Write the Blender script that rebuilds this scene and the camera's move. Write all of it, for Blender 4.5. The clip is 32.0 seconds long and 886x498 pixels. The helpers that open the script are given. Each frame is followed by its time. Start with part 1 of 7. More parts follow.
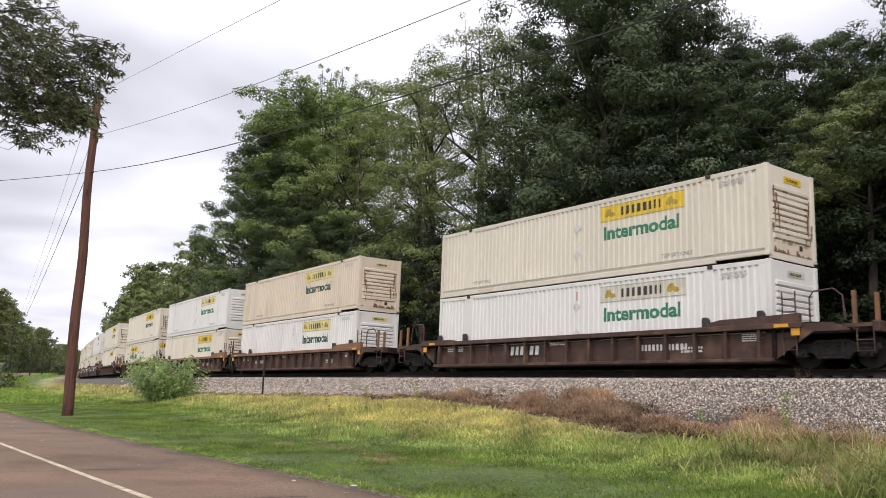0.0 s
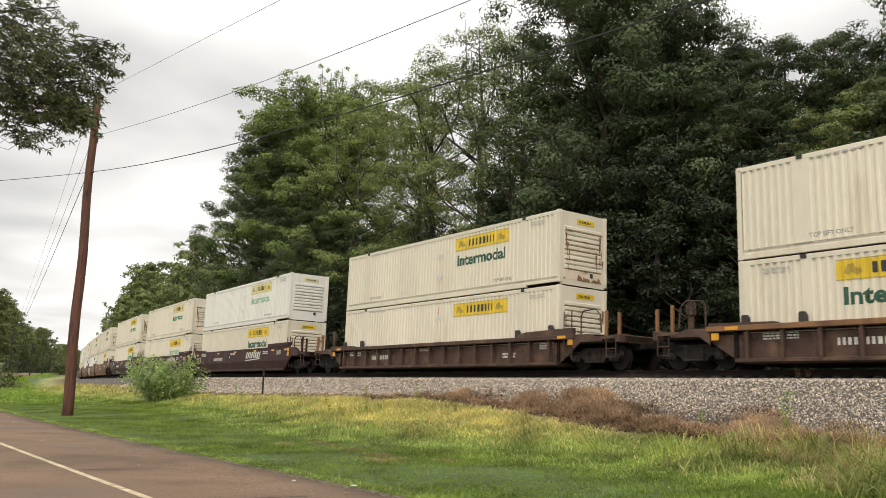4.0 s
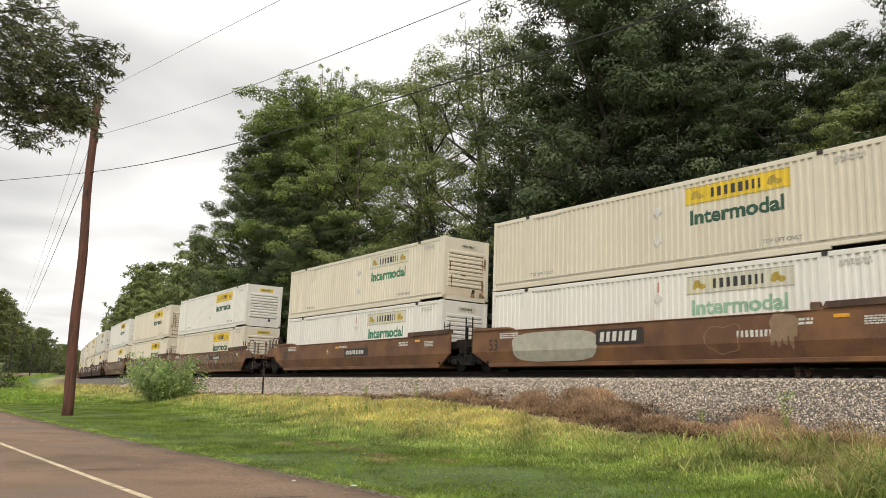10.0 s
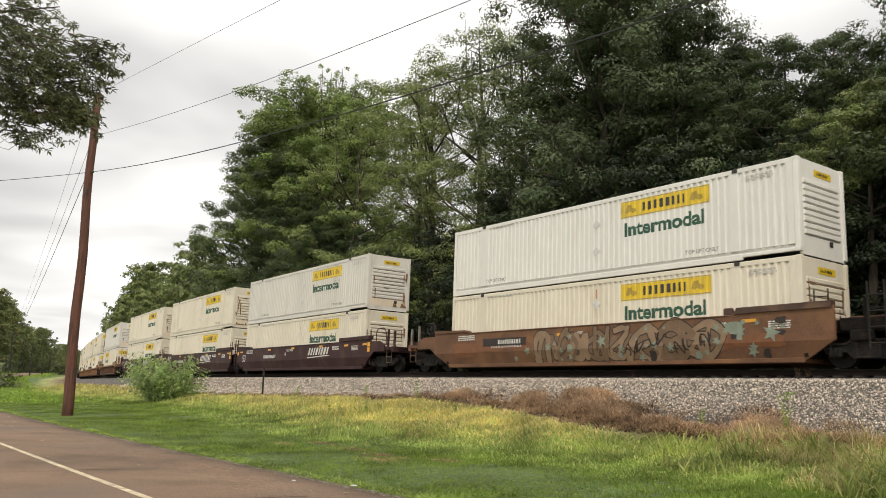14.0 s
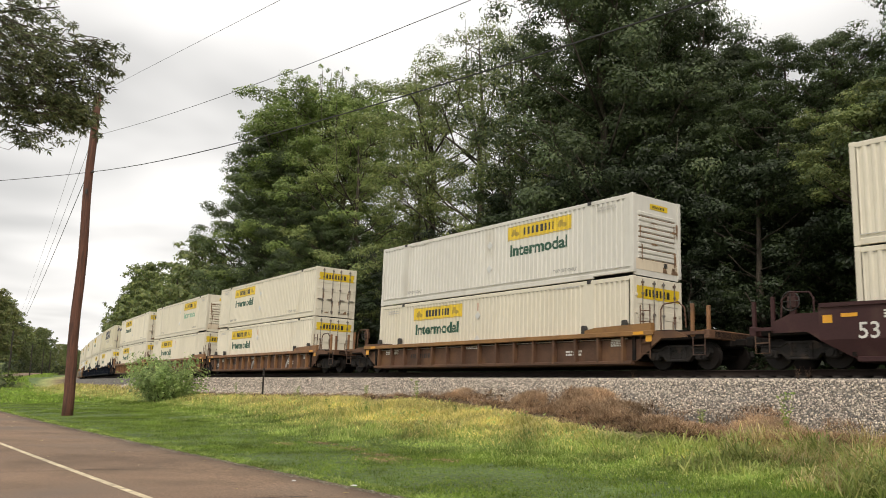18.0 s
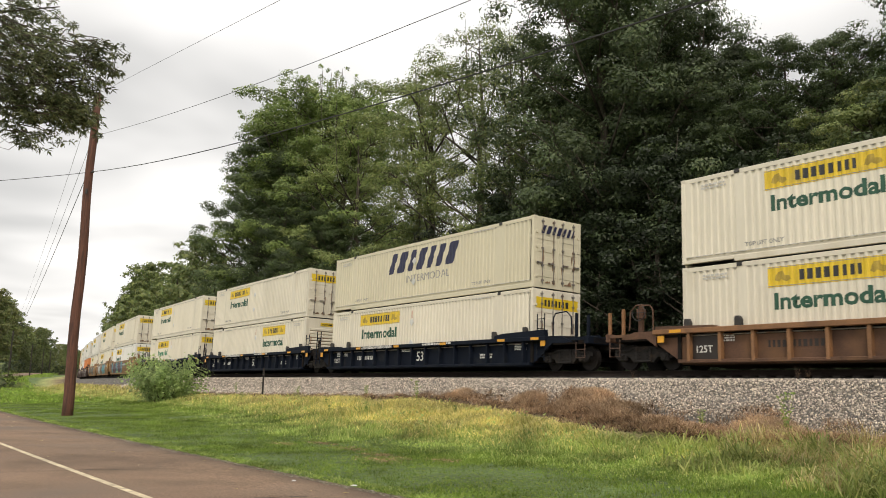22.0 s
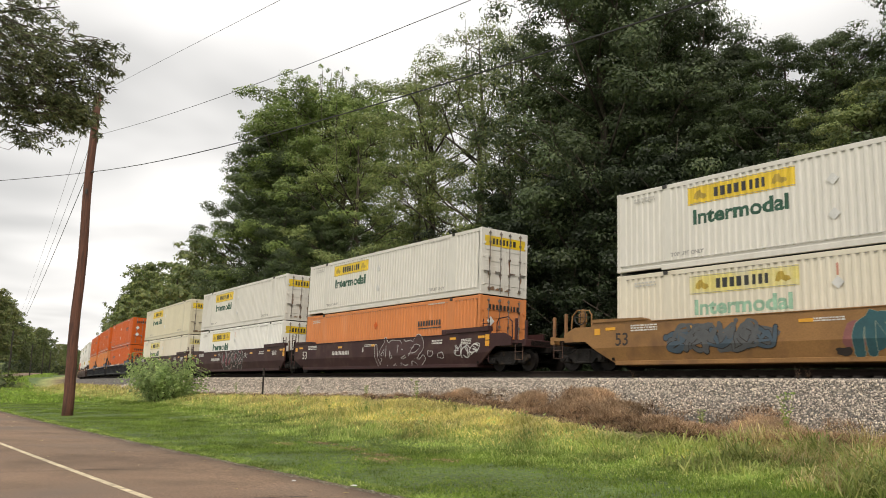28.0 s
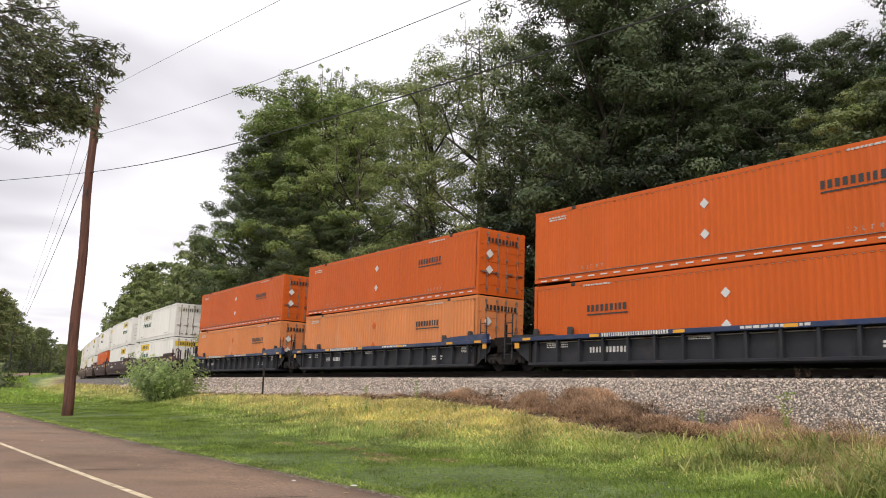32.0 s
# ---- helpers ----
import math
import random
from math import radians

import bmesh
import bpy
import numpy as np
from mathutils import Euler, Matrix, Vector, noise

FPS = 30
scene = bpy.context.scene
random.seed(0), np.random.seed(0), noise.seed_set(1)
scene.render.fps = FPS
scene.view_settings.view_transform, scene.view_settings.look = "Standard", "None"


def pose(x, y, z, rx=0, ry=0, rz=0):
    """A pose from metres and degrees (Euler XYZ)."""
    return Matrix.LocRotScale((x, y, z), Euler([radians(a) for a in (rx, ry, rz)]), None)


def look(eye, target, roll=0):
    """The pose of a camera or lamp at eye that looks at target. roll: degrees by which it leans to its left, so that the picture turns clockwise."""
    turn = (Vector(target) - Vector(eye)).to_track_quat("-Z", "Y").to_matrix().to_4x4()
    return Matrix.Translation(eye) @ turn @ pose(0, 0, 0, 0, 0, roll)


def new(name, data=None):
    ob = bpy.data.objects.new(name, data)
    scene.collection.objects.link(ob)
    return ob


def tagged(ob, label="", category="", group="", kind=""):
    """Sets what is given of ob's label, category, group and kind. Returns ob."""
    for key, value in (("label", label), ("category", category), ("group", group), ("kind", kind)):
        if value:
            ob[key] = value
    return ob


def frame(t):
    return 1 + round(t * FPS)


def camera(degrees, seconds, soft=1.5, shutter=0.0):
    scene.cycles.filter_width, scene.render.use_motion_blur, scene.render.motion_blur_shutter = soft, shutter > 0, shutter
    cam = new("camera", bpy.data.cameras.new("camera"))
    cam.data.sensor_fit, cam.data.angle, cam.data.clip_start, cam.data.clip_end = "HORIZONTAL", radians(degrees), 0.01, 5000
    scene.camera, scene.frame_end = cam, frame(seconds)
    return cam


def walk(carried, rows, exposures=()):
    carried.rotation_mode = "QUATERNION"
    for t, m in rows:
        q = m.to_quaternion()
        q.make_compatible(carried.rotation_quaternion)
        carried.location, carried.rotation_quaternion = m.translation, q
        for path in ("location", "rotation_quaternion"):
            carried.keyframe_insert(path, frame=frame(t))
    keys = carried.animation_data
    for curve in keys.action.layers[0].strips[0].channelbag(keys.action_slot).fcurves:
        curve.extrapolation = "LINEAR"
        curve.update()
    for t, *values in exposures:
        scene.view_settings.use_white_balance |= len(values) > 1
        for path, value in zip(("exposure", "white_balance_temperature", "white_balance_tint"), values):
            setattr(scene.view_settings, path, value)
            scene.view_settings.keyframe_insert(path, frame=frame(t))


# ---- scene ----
# ------------------------------------------------------------- camera
EYE = (0.0, 0.0, 1.6)
cam = camera(56.71, 32.0, soft=0.9, shutter=0.06)
STAND = Matrix.Translation(EYE) @ pose(0, 0, 0, 90 + 9.69, 0, 0) @ pose(0, 0, 0, 0, 0, 1.17)
walk(cam, [(0.0, STAND), (32.0, STAND)],
     exposures=[(0.0, 0.0, 6350, 18), (0.5, -0.02, 6700, 14), (1.2, 0.0, 7050, 10), (31.2, 0.0, 7050, 10),
                (31.6, 0.0, 6950, 12), (32.0, 0.08, 6700, 16)])

# ------------------------------------------------------------- light
SUN_UP, SUN_TURN = 48.0, 182.0      # degrees: height, compass turn from +y


def make_world():
    w = bpy.data.worlds.new("sky")
    scene.world = w
    w.use_nodes = True
    n, l = w.node_tree.nodes, w.node_tree.links
    n.clear()
    out, bg = n.new("ShaderNodeOutputWorld"), n.new("ShaderNodeBackground")
    sky = n.new("ShaderNodeTexSky")
    sky.sky_type, sky.sun_disc = "NISHITA", False
    sky.sun_elevation, sky.sun_rotation = radians(SUN_UP), radians(SUN_TURN)
    sky.dust_density, sky.ozone_density = 4.0, 0.6
    dim = n.new("ShaderNodeMix")
    dim.data_type, dim.blend_type = "RGBA", "MULTIPLY"
    dim.inputs[0].default_value = 1.0
    dim.inputs[7].default_value = (0.1, 0.1, 0.1, 1)
    l.new(sky.outputs[0], dim.inputs[6])
    # a layer of broken stratus: noise on the flat cloud base
    co, sep = n.new("ShaderNodeTexCoord"), n.new("ShaderNodeSeparateXYZ")
    l.new(co.outputs["Generated"], sep.inputs[0])
    lift = n.new("ShaderNodeMath")
    lift.operation = "ADD"
    lift.inputs[1].default_value = 0.16
    l.new(sep.outputs[2], lift.inputs[0])
    px, py, cb = n.new("ShaderNodeMath"), n.new("ShaderNodeMath"), n.new("ShaderNodeCombineXYZ")
    for k, (m, src) in enumerate(((px, 0), (py, 1))):
        m.operation = "DIVIDE"
        l.new(sep.outputs[src], m.inputs[0])
        l.new(lift.outputs[0], m.inputs[1])
        l.new(m.outputs[0], cb.inputs[k])
    cloud = n.new("ShaderNodeTexNoise")
    cloud.inputs["Scale"].default_value, cloud.inputs["Detail"].default_value = 1.3, 3.0
    cloud.inputs["Roughness"].default_value = 0.42
    cloud.inputs["Distortion"].default_value = 0.25
    drift = n.new("ShaderNodeVectorMath")
    drift.operation, drift.inputs[1].default_value = "ADD", (-0.080, -0.555, 0)
    l.new(cb.outputs[0], drift.inputs[0])
    l.new(drift.outputs[0], cloud.inputs["Vector"])
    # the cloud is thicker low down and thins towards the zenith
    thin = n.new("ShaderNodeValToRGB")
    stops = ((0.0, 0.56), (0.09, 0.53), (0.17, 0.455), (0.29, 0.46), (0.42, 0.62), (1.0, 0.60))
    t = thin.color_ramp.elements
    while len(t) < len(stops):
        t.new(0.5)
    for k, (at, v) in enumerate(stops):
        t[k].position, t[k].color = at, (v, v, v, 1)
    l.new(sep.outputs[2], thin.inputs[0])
    both = n.new("ShaderNodeMath")
    both.operation = "ADD"
    less = n.new("ShaderNodeMath")
    less.operation, less.inputs[1].default_value = "SUBTRACT", 0.5
    l.new(cloud.outputs["Fac"], both.inputs[0])
    l.new(thin.outputs[0], both.inputs[1])
    l.new(both.outputs[0], less.inputs[0])
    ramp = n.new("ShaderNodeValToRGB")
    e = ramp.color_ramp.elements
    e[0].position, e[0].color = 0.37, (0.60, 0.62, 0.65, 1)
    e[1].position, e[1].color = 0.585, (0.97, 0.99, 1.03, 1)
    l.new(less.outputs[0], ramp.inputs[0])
    gain = n.new("ShaderNodeMix")
    gain.data_type, gain.blend_type = "RGBA", "MULTIPLY"
    gain.inputs[0].default_value = 1.0
    gain.inputs[7].default_value = (1.18, 1.18, 1.18, 1)
    l.new(ramp.outputs[0], gain.inputs[6])
    mix = n.new("ShaderNodeMix")
    mix.data_type = "RGBA"
    mix.inputs[0].default_value = 0.93
    l.new(dim.outputs[2], mix.inputs[6])
    l.new(gain.outputs[2], mix.inputs[7])
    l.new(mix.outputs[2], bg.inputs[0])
    l.new(bg.outputs[0], out.inputs[0])
    bg.inputs[1].default_value = 1.0


make_world()
sun = new("sun", bpy.data.lights.new("sun", "SUN"))
sun.data.energy, sun.data.angle, sun.data.color = 1.7, radians(12), (1.0, 0.96, 0.9)
_a, _e = radians(SUN_TURN), radians(SUN_UP)
sun.matrix_world = look((0, 0, 60), (-math.sin(_a) * math.cos(_e), -math.cos(_a) * math.cos(_e), 60 - math.sin(_e)))


# ------------------------------------------------------------- the line of the track
# s runs along the side of the train that faces the road, away into the distance; u is the distance from it to the road.
THETA, PERP = 0.6522, 21.996
KNOTS = (0, 25, 50, 75, 100, 130, 170, 230)
BENDS = (9e-5, 1.52e-3, 1.48e-3, 2.01e-3, 2.56e-3, 1.3e-4, 5.6e-4, 5.8e-4)
RAIL = 2.36                          # height of the rail tops
S_AX = np.arange(-1000.0, 1100.0, 1.0)
_k = np.interp(S_AX, KNOTS, BENDS)
_k[S_AX < 0] = 0
_k[S_AX > 420] = 0
T_AX = THETA - np.cumsum(_k)
X_AX, Y_AX = np.cumsum(-np.sin(T_AX)), np.cumsum(np.cos(T_AX))
X_AX += PERP * math.cos(THETA) - X_AX[1000]
Y_AX += PERP * math.sin(THETA) - Y_AX[1000]


def on_line(s, u):
    """Plan place of (s, u); arrays or numbers."""
    th = np.interp(s, S_AX, T_AX)
    return np.interp(s, S_AX, X_AX) - u * np.cos(th), np.interp(s, S_AX, Y_AX) - u * np.sin(th)


def to_line(x, y):
    """(s, u) of places in the plan."""
    x, y = np.asarray(x, float), np.asarray(y, float)
    cs, cx, cy, ct = S_AX[850:1500:2], X_AX[850:1500:2], Y_AX[850:1500:2], T_AX[850:1500:2]
    s, u = np.empty(x.shape), np.empty(x.shape)
    for i in range(0, len(x), 4000):
        a, b = x[i:i + 4000], y[i:i + 4000]
        j = np.argmin((a[:, None] - cx) ** 2 + (b[:, None] - cy) ** 2, axis=1)
        dx, dy = a - cx[j], b - cy[j]
        s[i:i + 4000] = cs[j] - dx * np.sin(ct[j]) + dy * np.cos(ct[j])
        u[i:i + 4000] = -(dx * np.cos(ct[j]) + dy * np.sin(ct[j]))
    return s, u


# rise beyond u -7.5 is added to block the sky under the cars
U_PROF = (-400, -60, -12, -7.5, -5.2, -3.9, 1.0, 3.0, 4.2, 6.0, 8.5, 12.0, 14.6, 14.9, 21.4, 21.8, 26, 60, 400)
Z_PROF = (7.0, 4.0, 3.3, 1.25, 0.75, 1.8, 1.8, 0.72, 0.62, 0.42, 0.22, 0.09, 0.02, -0.09, -0.09, 0.0, 0.05, 0.4, 1.0)


def climb(s):
    """How far the road and its verges have climbed above their near level at s."""
    return np.interp(s, (70, 100, 165, 250, 330, 520), (0, 0.3, 1.9, 2.7, 4.4, 5.4))


def ground_z(s, u):
    """Height of the soil; away from the near end it banks up higher against the ballast."""
    bank = np.interp(u, (1.0, 2.2, 3.0, 4.2, 6.0, 8.5), (0, 0.25, 0.44, 0.30, 0.12, 0))
    return np.interp(u, U_PROF, Z_PROF) + bank * np.interp(s, (12, 26), (0, 1)) + climb(s) * np.interp(u, (6, 11), (0, 1))


# ------------------------------------------------------------- mesh helpers
class Geo:
    """Collects corners and faces of one mesh."""

    def __init__(self):
        self.v, self.f = [], []

    def add(self, verts, faces):
        b = len(self.v)
        self.v += [tuple(p) for p in verts]
        self.f += [tuple(b + i for i in q) for q in faces]
        return self

    def box(self, x0, x1, y0, y1, z0, z1, c=0.0):
        if c <= 0:
            self.add([(x, y, z) for x in (x0, x1) for y in (y0, y1) for z in (z0, z1)],
                     [(0, 1, 3, 2), (4, 6, 7, 5), (0, 4, 5, 1), (2, 3, 7, 6), (0, 2, 6, 4), (1, 5, 7, 3)])
            return self
        # chamfered: three slabs of an octagonal section along x
        sec = [(y0 + c, z0), (y1 - c, z0), (y1, z0 + c), (y1, z1 - c), (y1 - c, z1), (y0 + c, z1), (y0, z1 - c), (y0, z0 + c)]
        my, mz = (y0 + y1) / 2, (z0 + z1) / 2
        ky, kz = 1 - 2 * c / max(y1 - y0, 1e-6), 1 - 2 * c / max(z1 - z0, 1e-6)
        inner = [(my + (y - my) * ky, mz + (z - mz) * kz) for y, z in sec]
        rings = [[(x0, *p) for p in inner], [(x0 + c, *p) for p in sec], [(x1 - c, *p) for p in sec], [(x1, *p) for p in inner]]
        b = [p for r in rings for p in r]
        fs = [(8 * r + i, 8 * r + (i + 1) % 8, 8 * r + 8 + (i + 1) % 8, 8 * r + 8 + i) for r in range(3) for i in range(8)]
        fs += [tuple(range(7, -1, -1)), tuple(range(24, 32))]
        return self.add(b, fs)

    def prism(self, outline, y0, y1):
        """A plate: outline in (x, z), swept from y0 to y1."""
        n = len(outline)
        self.add([(x, y0, z) for x, z in outline] + [(x, y1, z) for x, z in outline],
                 [tuple(range(n)), tuple(range(2 * n - 1, n - 1, -1))] +
                 [(i + n, (i + 1) % n + n, (i + 1) % n, i) for i in range(n)])
        return self

    def rod(self, a, b, r0, r1=None, n=8, caps=True):
        a, b = Vector(a), Vector(b)
        r1 = r0 if r1 is None else r1
        z = (b - a).normalized()
        x = z.orthogonal().normalized()
        y = z.cross(x)
        ring = [(math.cos(2 * math.pi * i / n), math.sin(2 * math.pi * i / n)) for i in range(n)]
        vs = [a + r0 * (c * x + s * y) for c, s in ring] + [b + r1 * (c * x + s * y) for c, s in ring]
        fs = [(i, (i + 1) % n, n + (i + 1) % n, n + i) for i in range(n)]
        if caps:
            fs += [tuple(range(n - 1, -1, -1)), tuple(range(n, 2 * n))]
        return self.add(vs, fs)

    def path(self, pts, radii, n=6):
        """A bent tube through points."""
        pts = [Vector(p) for p in pts]
        rings, x = [], None
        for i, p in enumerate(pts):
            z = (pts[min(i + 1, len(pts) - 1)] - pts[max(i - 1, 0)]).normalized()
            x = z.orthogonal().normalized() if x is None else (x - z * x.dot(z)).normalized()
            y = z.cross(x)
            r = radii[i] if hasattr(radii, "__len__") else radii
            rings += [p + r * (math.cos(2 * math.pi * k / n) * x + math.sin(2 * math.pi * k / n) * y) for k in range(n)]
        m = len(pts)
        fs = [(i * n + k, i * n + (k + 1) % n, (i + 1) * n + (k + 1) % n, (i + 1) * n + k) for i in range(m - 1) for k in range(n)]
        fs += [tuple(range(n - 1, -1, -1)), tuple(range((m - 1) * n, m * n))]
        return self.add(rings, fs)

    def mesh(self, name, material, smooth=False):
        me = bpy.data.meshes.new(name)
        me.from_pydata(self.v, [], self.f)
        if material:
            me.materials.append(material)
        if smooth:
            me.polygons.foreach_set("use_smooth", [True] * len(me.polygons))
        me.update()
        return me


def big_mesh(name, verts, faces, material, smooth=False):
    """A mesh from arrays; all faces have as many corners."""
    verts, faces = np.asarray(verts, np.float32), np.asarray(faces, np.int32)
    me = bpy.data.meshes.new(name)
    k = faces.shape[1]
    me.vertices.add(len(verts))
    me.vertices.foreach_set("co", verts.ravel())
    me.loops.add(faces.size)
    me.loops.foreach_set("vertex_index", faces.ravel())
    me.polygons.add(len(faces))
    me.polygons.foreach_set("loop_start", np.arange(0, faces.size, k, dtype=np.int32))
    me.polygons.foreach_set("loop_total", np.full(len(faces), k, dtype=np.int32))
    if smooth:
        me.polygons.foreach_set("use_smooth", np.ones(len(faces), bool))
    me.materials.append(material)
    me.update(calc_edges=True)
    return me


KEPT = {}


def kept(key, maker):
    """One mesh for all alike pieces."""
    if key not in KEPT:
        KEPT[key] = maker()
    return KEPT[key]


def part(name, me, parent, label="", at=None):
    ob = new(name, me)
    ob.parent = parent
    if at is not None:
        ob.matrix_basis = at
    return tagged(ob, label) if label else ob


def empty(name, m=None):
    ob = new(name)
    ob.empty_display_size = 0.2
    if m is not None:
        ob.matrix_basis = m
    return ob


def letters(body, height, material, bold=0.0):
    """A flat mesh of words in the built-in font, in the xz plane facing -y, its lower left corner at the origin."""
    def maker():
        cu = bpy.data.curves.new("words", "FONT")
        cu.body, cu.size = body, height / 0.72
        cu.extrude, cu.offset, cu.resolution_u = 0.0, bold, 3
        tmp = bpy.data.objects.new("words", cu)
        me = bpy.data.meshes.new_from_object(tmp)
        bpy.data.objects.remove(tmp)
        me.transform(Matrix.Rotation(radians(90), 4, "X"))
        me.materials.clear()
        me.materials.append(material)
        return me
    return kept(("letters", body, round(height, 3), material.name), maker)


# ------------------------------------------------------------- materials
def surface(name, base, rough=0.6, metal=0.0, vary=0.12, scale=3.0, fine=40.0, bump=0.1, stain=None, stain_amount=0.0, stain_scale=1.2,
            per_piece=0.0, grit=0.6, coords="Object", stretch=(1, 1, 1), spec=0.5, depth=0.02):
    """A worn surface: broad and fine mottling, an optional stain colour, fine relief and a shift from piece to piece."""
    m = bpy.data.materials.new(name)
    m.use_nodes = True
    n, l = m.node_tree.nodes, m.node_tree.links
    b = n["Principled BSDF"]
    b.inputs["Roughness"].default_value, b.inputs["Metallic"].default_value = rough, metal
    b.inputs["Specular IOR Level"].default_value = spec
    co, mp = n.new("ShaderNodeTexCoord"), n.new("ShaderNodeMapping")
    mp.inputs["Scale"].default_value = stretch
    l.new(co.outputs[coords], mp.inputs["Vector"])
    info = n.new("ShaderNodeObjectInfo")
    shift = n.new("ShaderNodeVectorMath")
    shift.operation = "ADD"
    big = n.new("ShaderNodeMath")
    big.operation, big.inputs[1].default_value = "MULTIPLY", 61.0
    l.new(info.outputs["Random"], big.inputs[0])
    l.new(mp.outputs[0], shift.inputs[0])
    l.new(big.outputs[0], shift.inputs[1])

    def noise_at(sc, detail):
        t = n.new("ShaderNodeTexNoise")
        t.inputs["Scale"].default_value, t.inputs["Detail"].default_value = sc, detail
        l.new(shift.outputs[0], t.inputs["Vector"])
        return t
    broad, grain = noise_at(scale, 4), noise_at(fine, 3)

    def toned(src, low, high, col_in):
        r = n.new("ShaderNodeMapRange")
        r.inputs["From Min"].default_value, r.inputs["From Max"].default_value = 0.3, 0.7
        r.inputs["To Min"].default_value, r.inputs["To Max"].default_value = low, high
        l.new(src, r.inputs["Value"])
        x = n.new("ShaderNodeMix")
        x.data_type, x.blend_type = "RGBA", "MULTIPLY"
        x.inputs[0].default_value = 1.0
        l.new(r.outputs[0], x.inputs[7])
        if isinstance(col_in, tuple):
            x.inputs[6].default_value = col_in
        else:
            l.new(col_in, x.inputs[6])
        return x.outputs[2]
    col = toned(broad.outputs["Fac"], 1 - vary, 1 + vary, (*base, 1))
    col = toned(grain.outputs["Fac"], 1 - vary * grit, 1 + vary * grit, col)
    if per_piece:
        r = n.new("ShaderNodeMapRange")
        r.inputs["To Min"].default_value, r.inputs["To Max"].default_value = 1 - per_piece, 1 + per_piece
        l.new(info.outputs["Random"], r.inputs["Value"])
        x = n.new("ShaderNodeMix")
        x.data_type, x.blend_type = "RGBA", "MULTIPLY"
        x.inputs[0].default_value = 1.0
        l.new(col, x.inputs[6])
        l.new(r.outputs[0], x.inputs[7])
        col = x.outputs[2]
    if stain:
        t = noise_at(stain_scale, 6)
        r = n.new("ShaderNodeValToRGB")
        r.color_ramp.elements[0].position, r.color_ramp.elements[1].position = 0.62 - 0.25 * stain_amount, 0.78 - 0.15 * stain_amount
        l.new(t.outputs["Fac"], r.inputs[0])
        x = n.new("ShaderNodeMix")
        x.data_type = "RGBA"
        l.new(r.outputs[0], x.inputs[0])
        l.new(col, x.inputs[6])
        x.inputs[7].default_value = (*stain, 1)
        col = x.outputs[2]
    l.new(col, b.inputs["Base Color"])
    if bump:
        bp = n.new("ShaderNodeBump")
        bp.inputs["Strength"].default_value, bp.inputs["Distance"].default_value = bump, depth
        l.new(grain.outputs["Fac"], bp.inputs["Height"])
        l.new(bp.outputs[0], b.inputs["Normal"])
    return m


def leaf_material(name, colours, rough=0.55, through_light=0.3):
    """Leaves: each leaf its own tone out of a few, with some light passing through."""
    m = bpy.data.materials.new(name)
    m.use_nodes = True
    n, l = m.node_tree.nodes, m.node_tree.links
    b, out = n["Principled BSDF"], n["Material Output"]
    geo, ramp = n.new("ShaderNodeNewGeometry"), n.new("ShaderNodeValToRGB")
    ramp.color_ramp.interpolation = "LINEAR"
    els = ramp.color_ramp.elements
    while len(els) < len(colours):
        els.new(0.5)
    for i, c in enumerate(colours):
        els[i].position, els[i].color = i / (len(colours) - 1), (*c, 1)
    l.new(geo.outputs["Random Per Island"], ramp.inputs[0])
    info = n.new("ShaderNodeObjectInfo")
    r = n.new("ShaderNodeMapRange")
    r.inputs["To Min"].default_value, r.inputs["To Max"].default_value = 0.72, 1.28
    l.new(info.outputs["Random"], r.inputs["Value"])
    x = n.new("ShaderNodeMix")
    x.data_type, x.blend_type = "RGBA", "MULTIPLY"
    x.inputs[0].default_value = 1.0
    l.new(ramp.outputs[0], x.inputs[6])
    l.new(r.outputs[0], x.inputs[7])
    co, ns = n.new("ShaderNodeTexCoord"), n.new("ShaderNodeTexNoise")
    ns.inputs["Scale"].default_value, ns.inputs["Detail"].default_value = 0.75, 3.0
    l.new(co.outputs["Object"], ns.inputs["Vector"])
    r2 = n.new("ShaderNodeMapRange")
    r2.inputs["From Min"].default_value, r2.inputs["From Max"].default_value = 0.3, 0.7
    r2.inputs["To Min"].default_value, r2.inputs["To Max"].default_value = 0.5, 1.5
    l.new(ns.outputs["Fac"], r2.inputs["Value"])
    y = n.new("ShaderNodeMix")
    y.data_type, y.blend_type = "RGBA", "MULTIPLY"
    y.inputs[0].default_value = 1.0
    l.new(x.outputs[2], y.inputs[6])
    l.new(r2.outputs[0], y.inputs[7])
    b.inputs["Roughness"].default_value = rough
    l.new(y.outputs[2], b.inputs["Base Color"])
    tr, mx = n.new("ShaderNodeBsdfTranslucent"), n.new("ShaderNodeMixShader")
    l.new(y.outputs[2], tr.inputs[0])
    mx.inputs[0].default_value = through_light
    l.new(b.outputs[0], mx.inputs[1])
    l.new(tr.outputs[0], mx.inputs[2])
    l.new(mx.outputs[0], out.inputs[0])
    return m


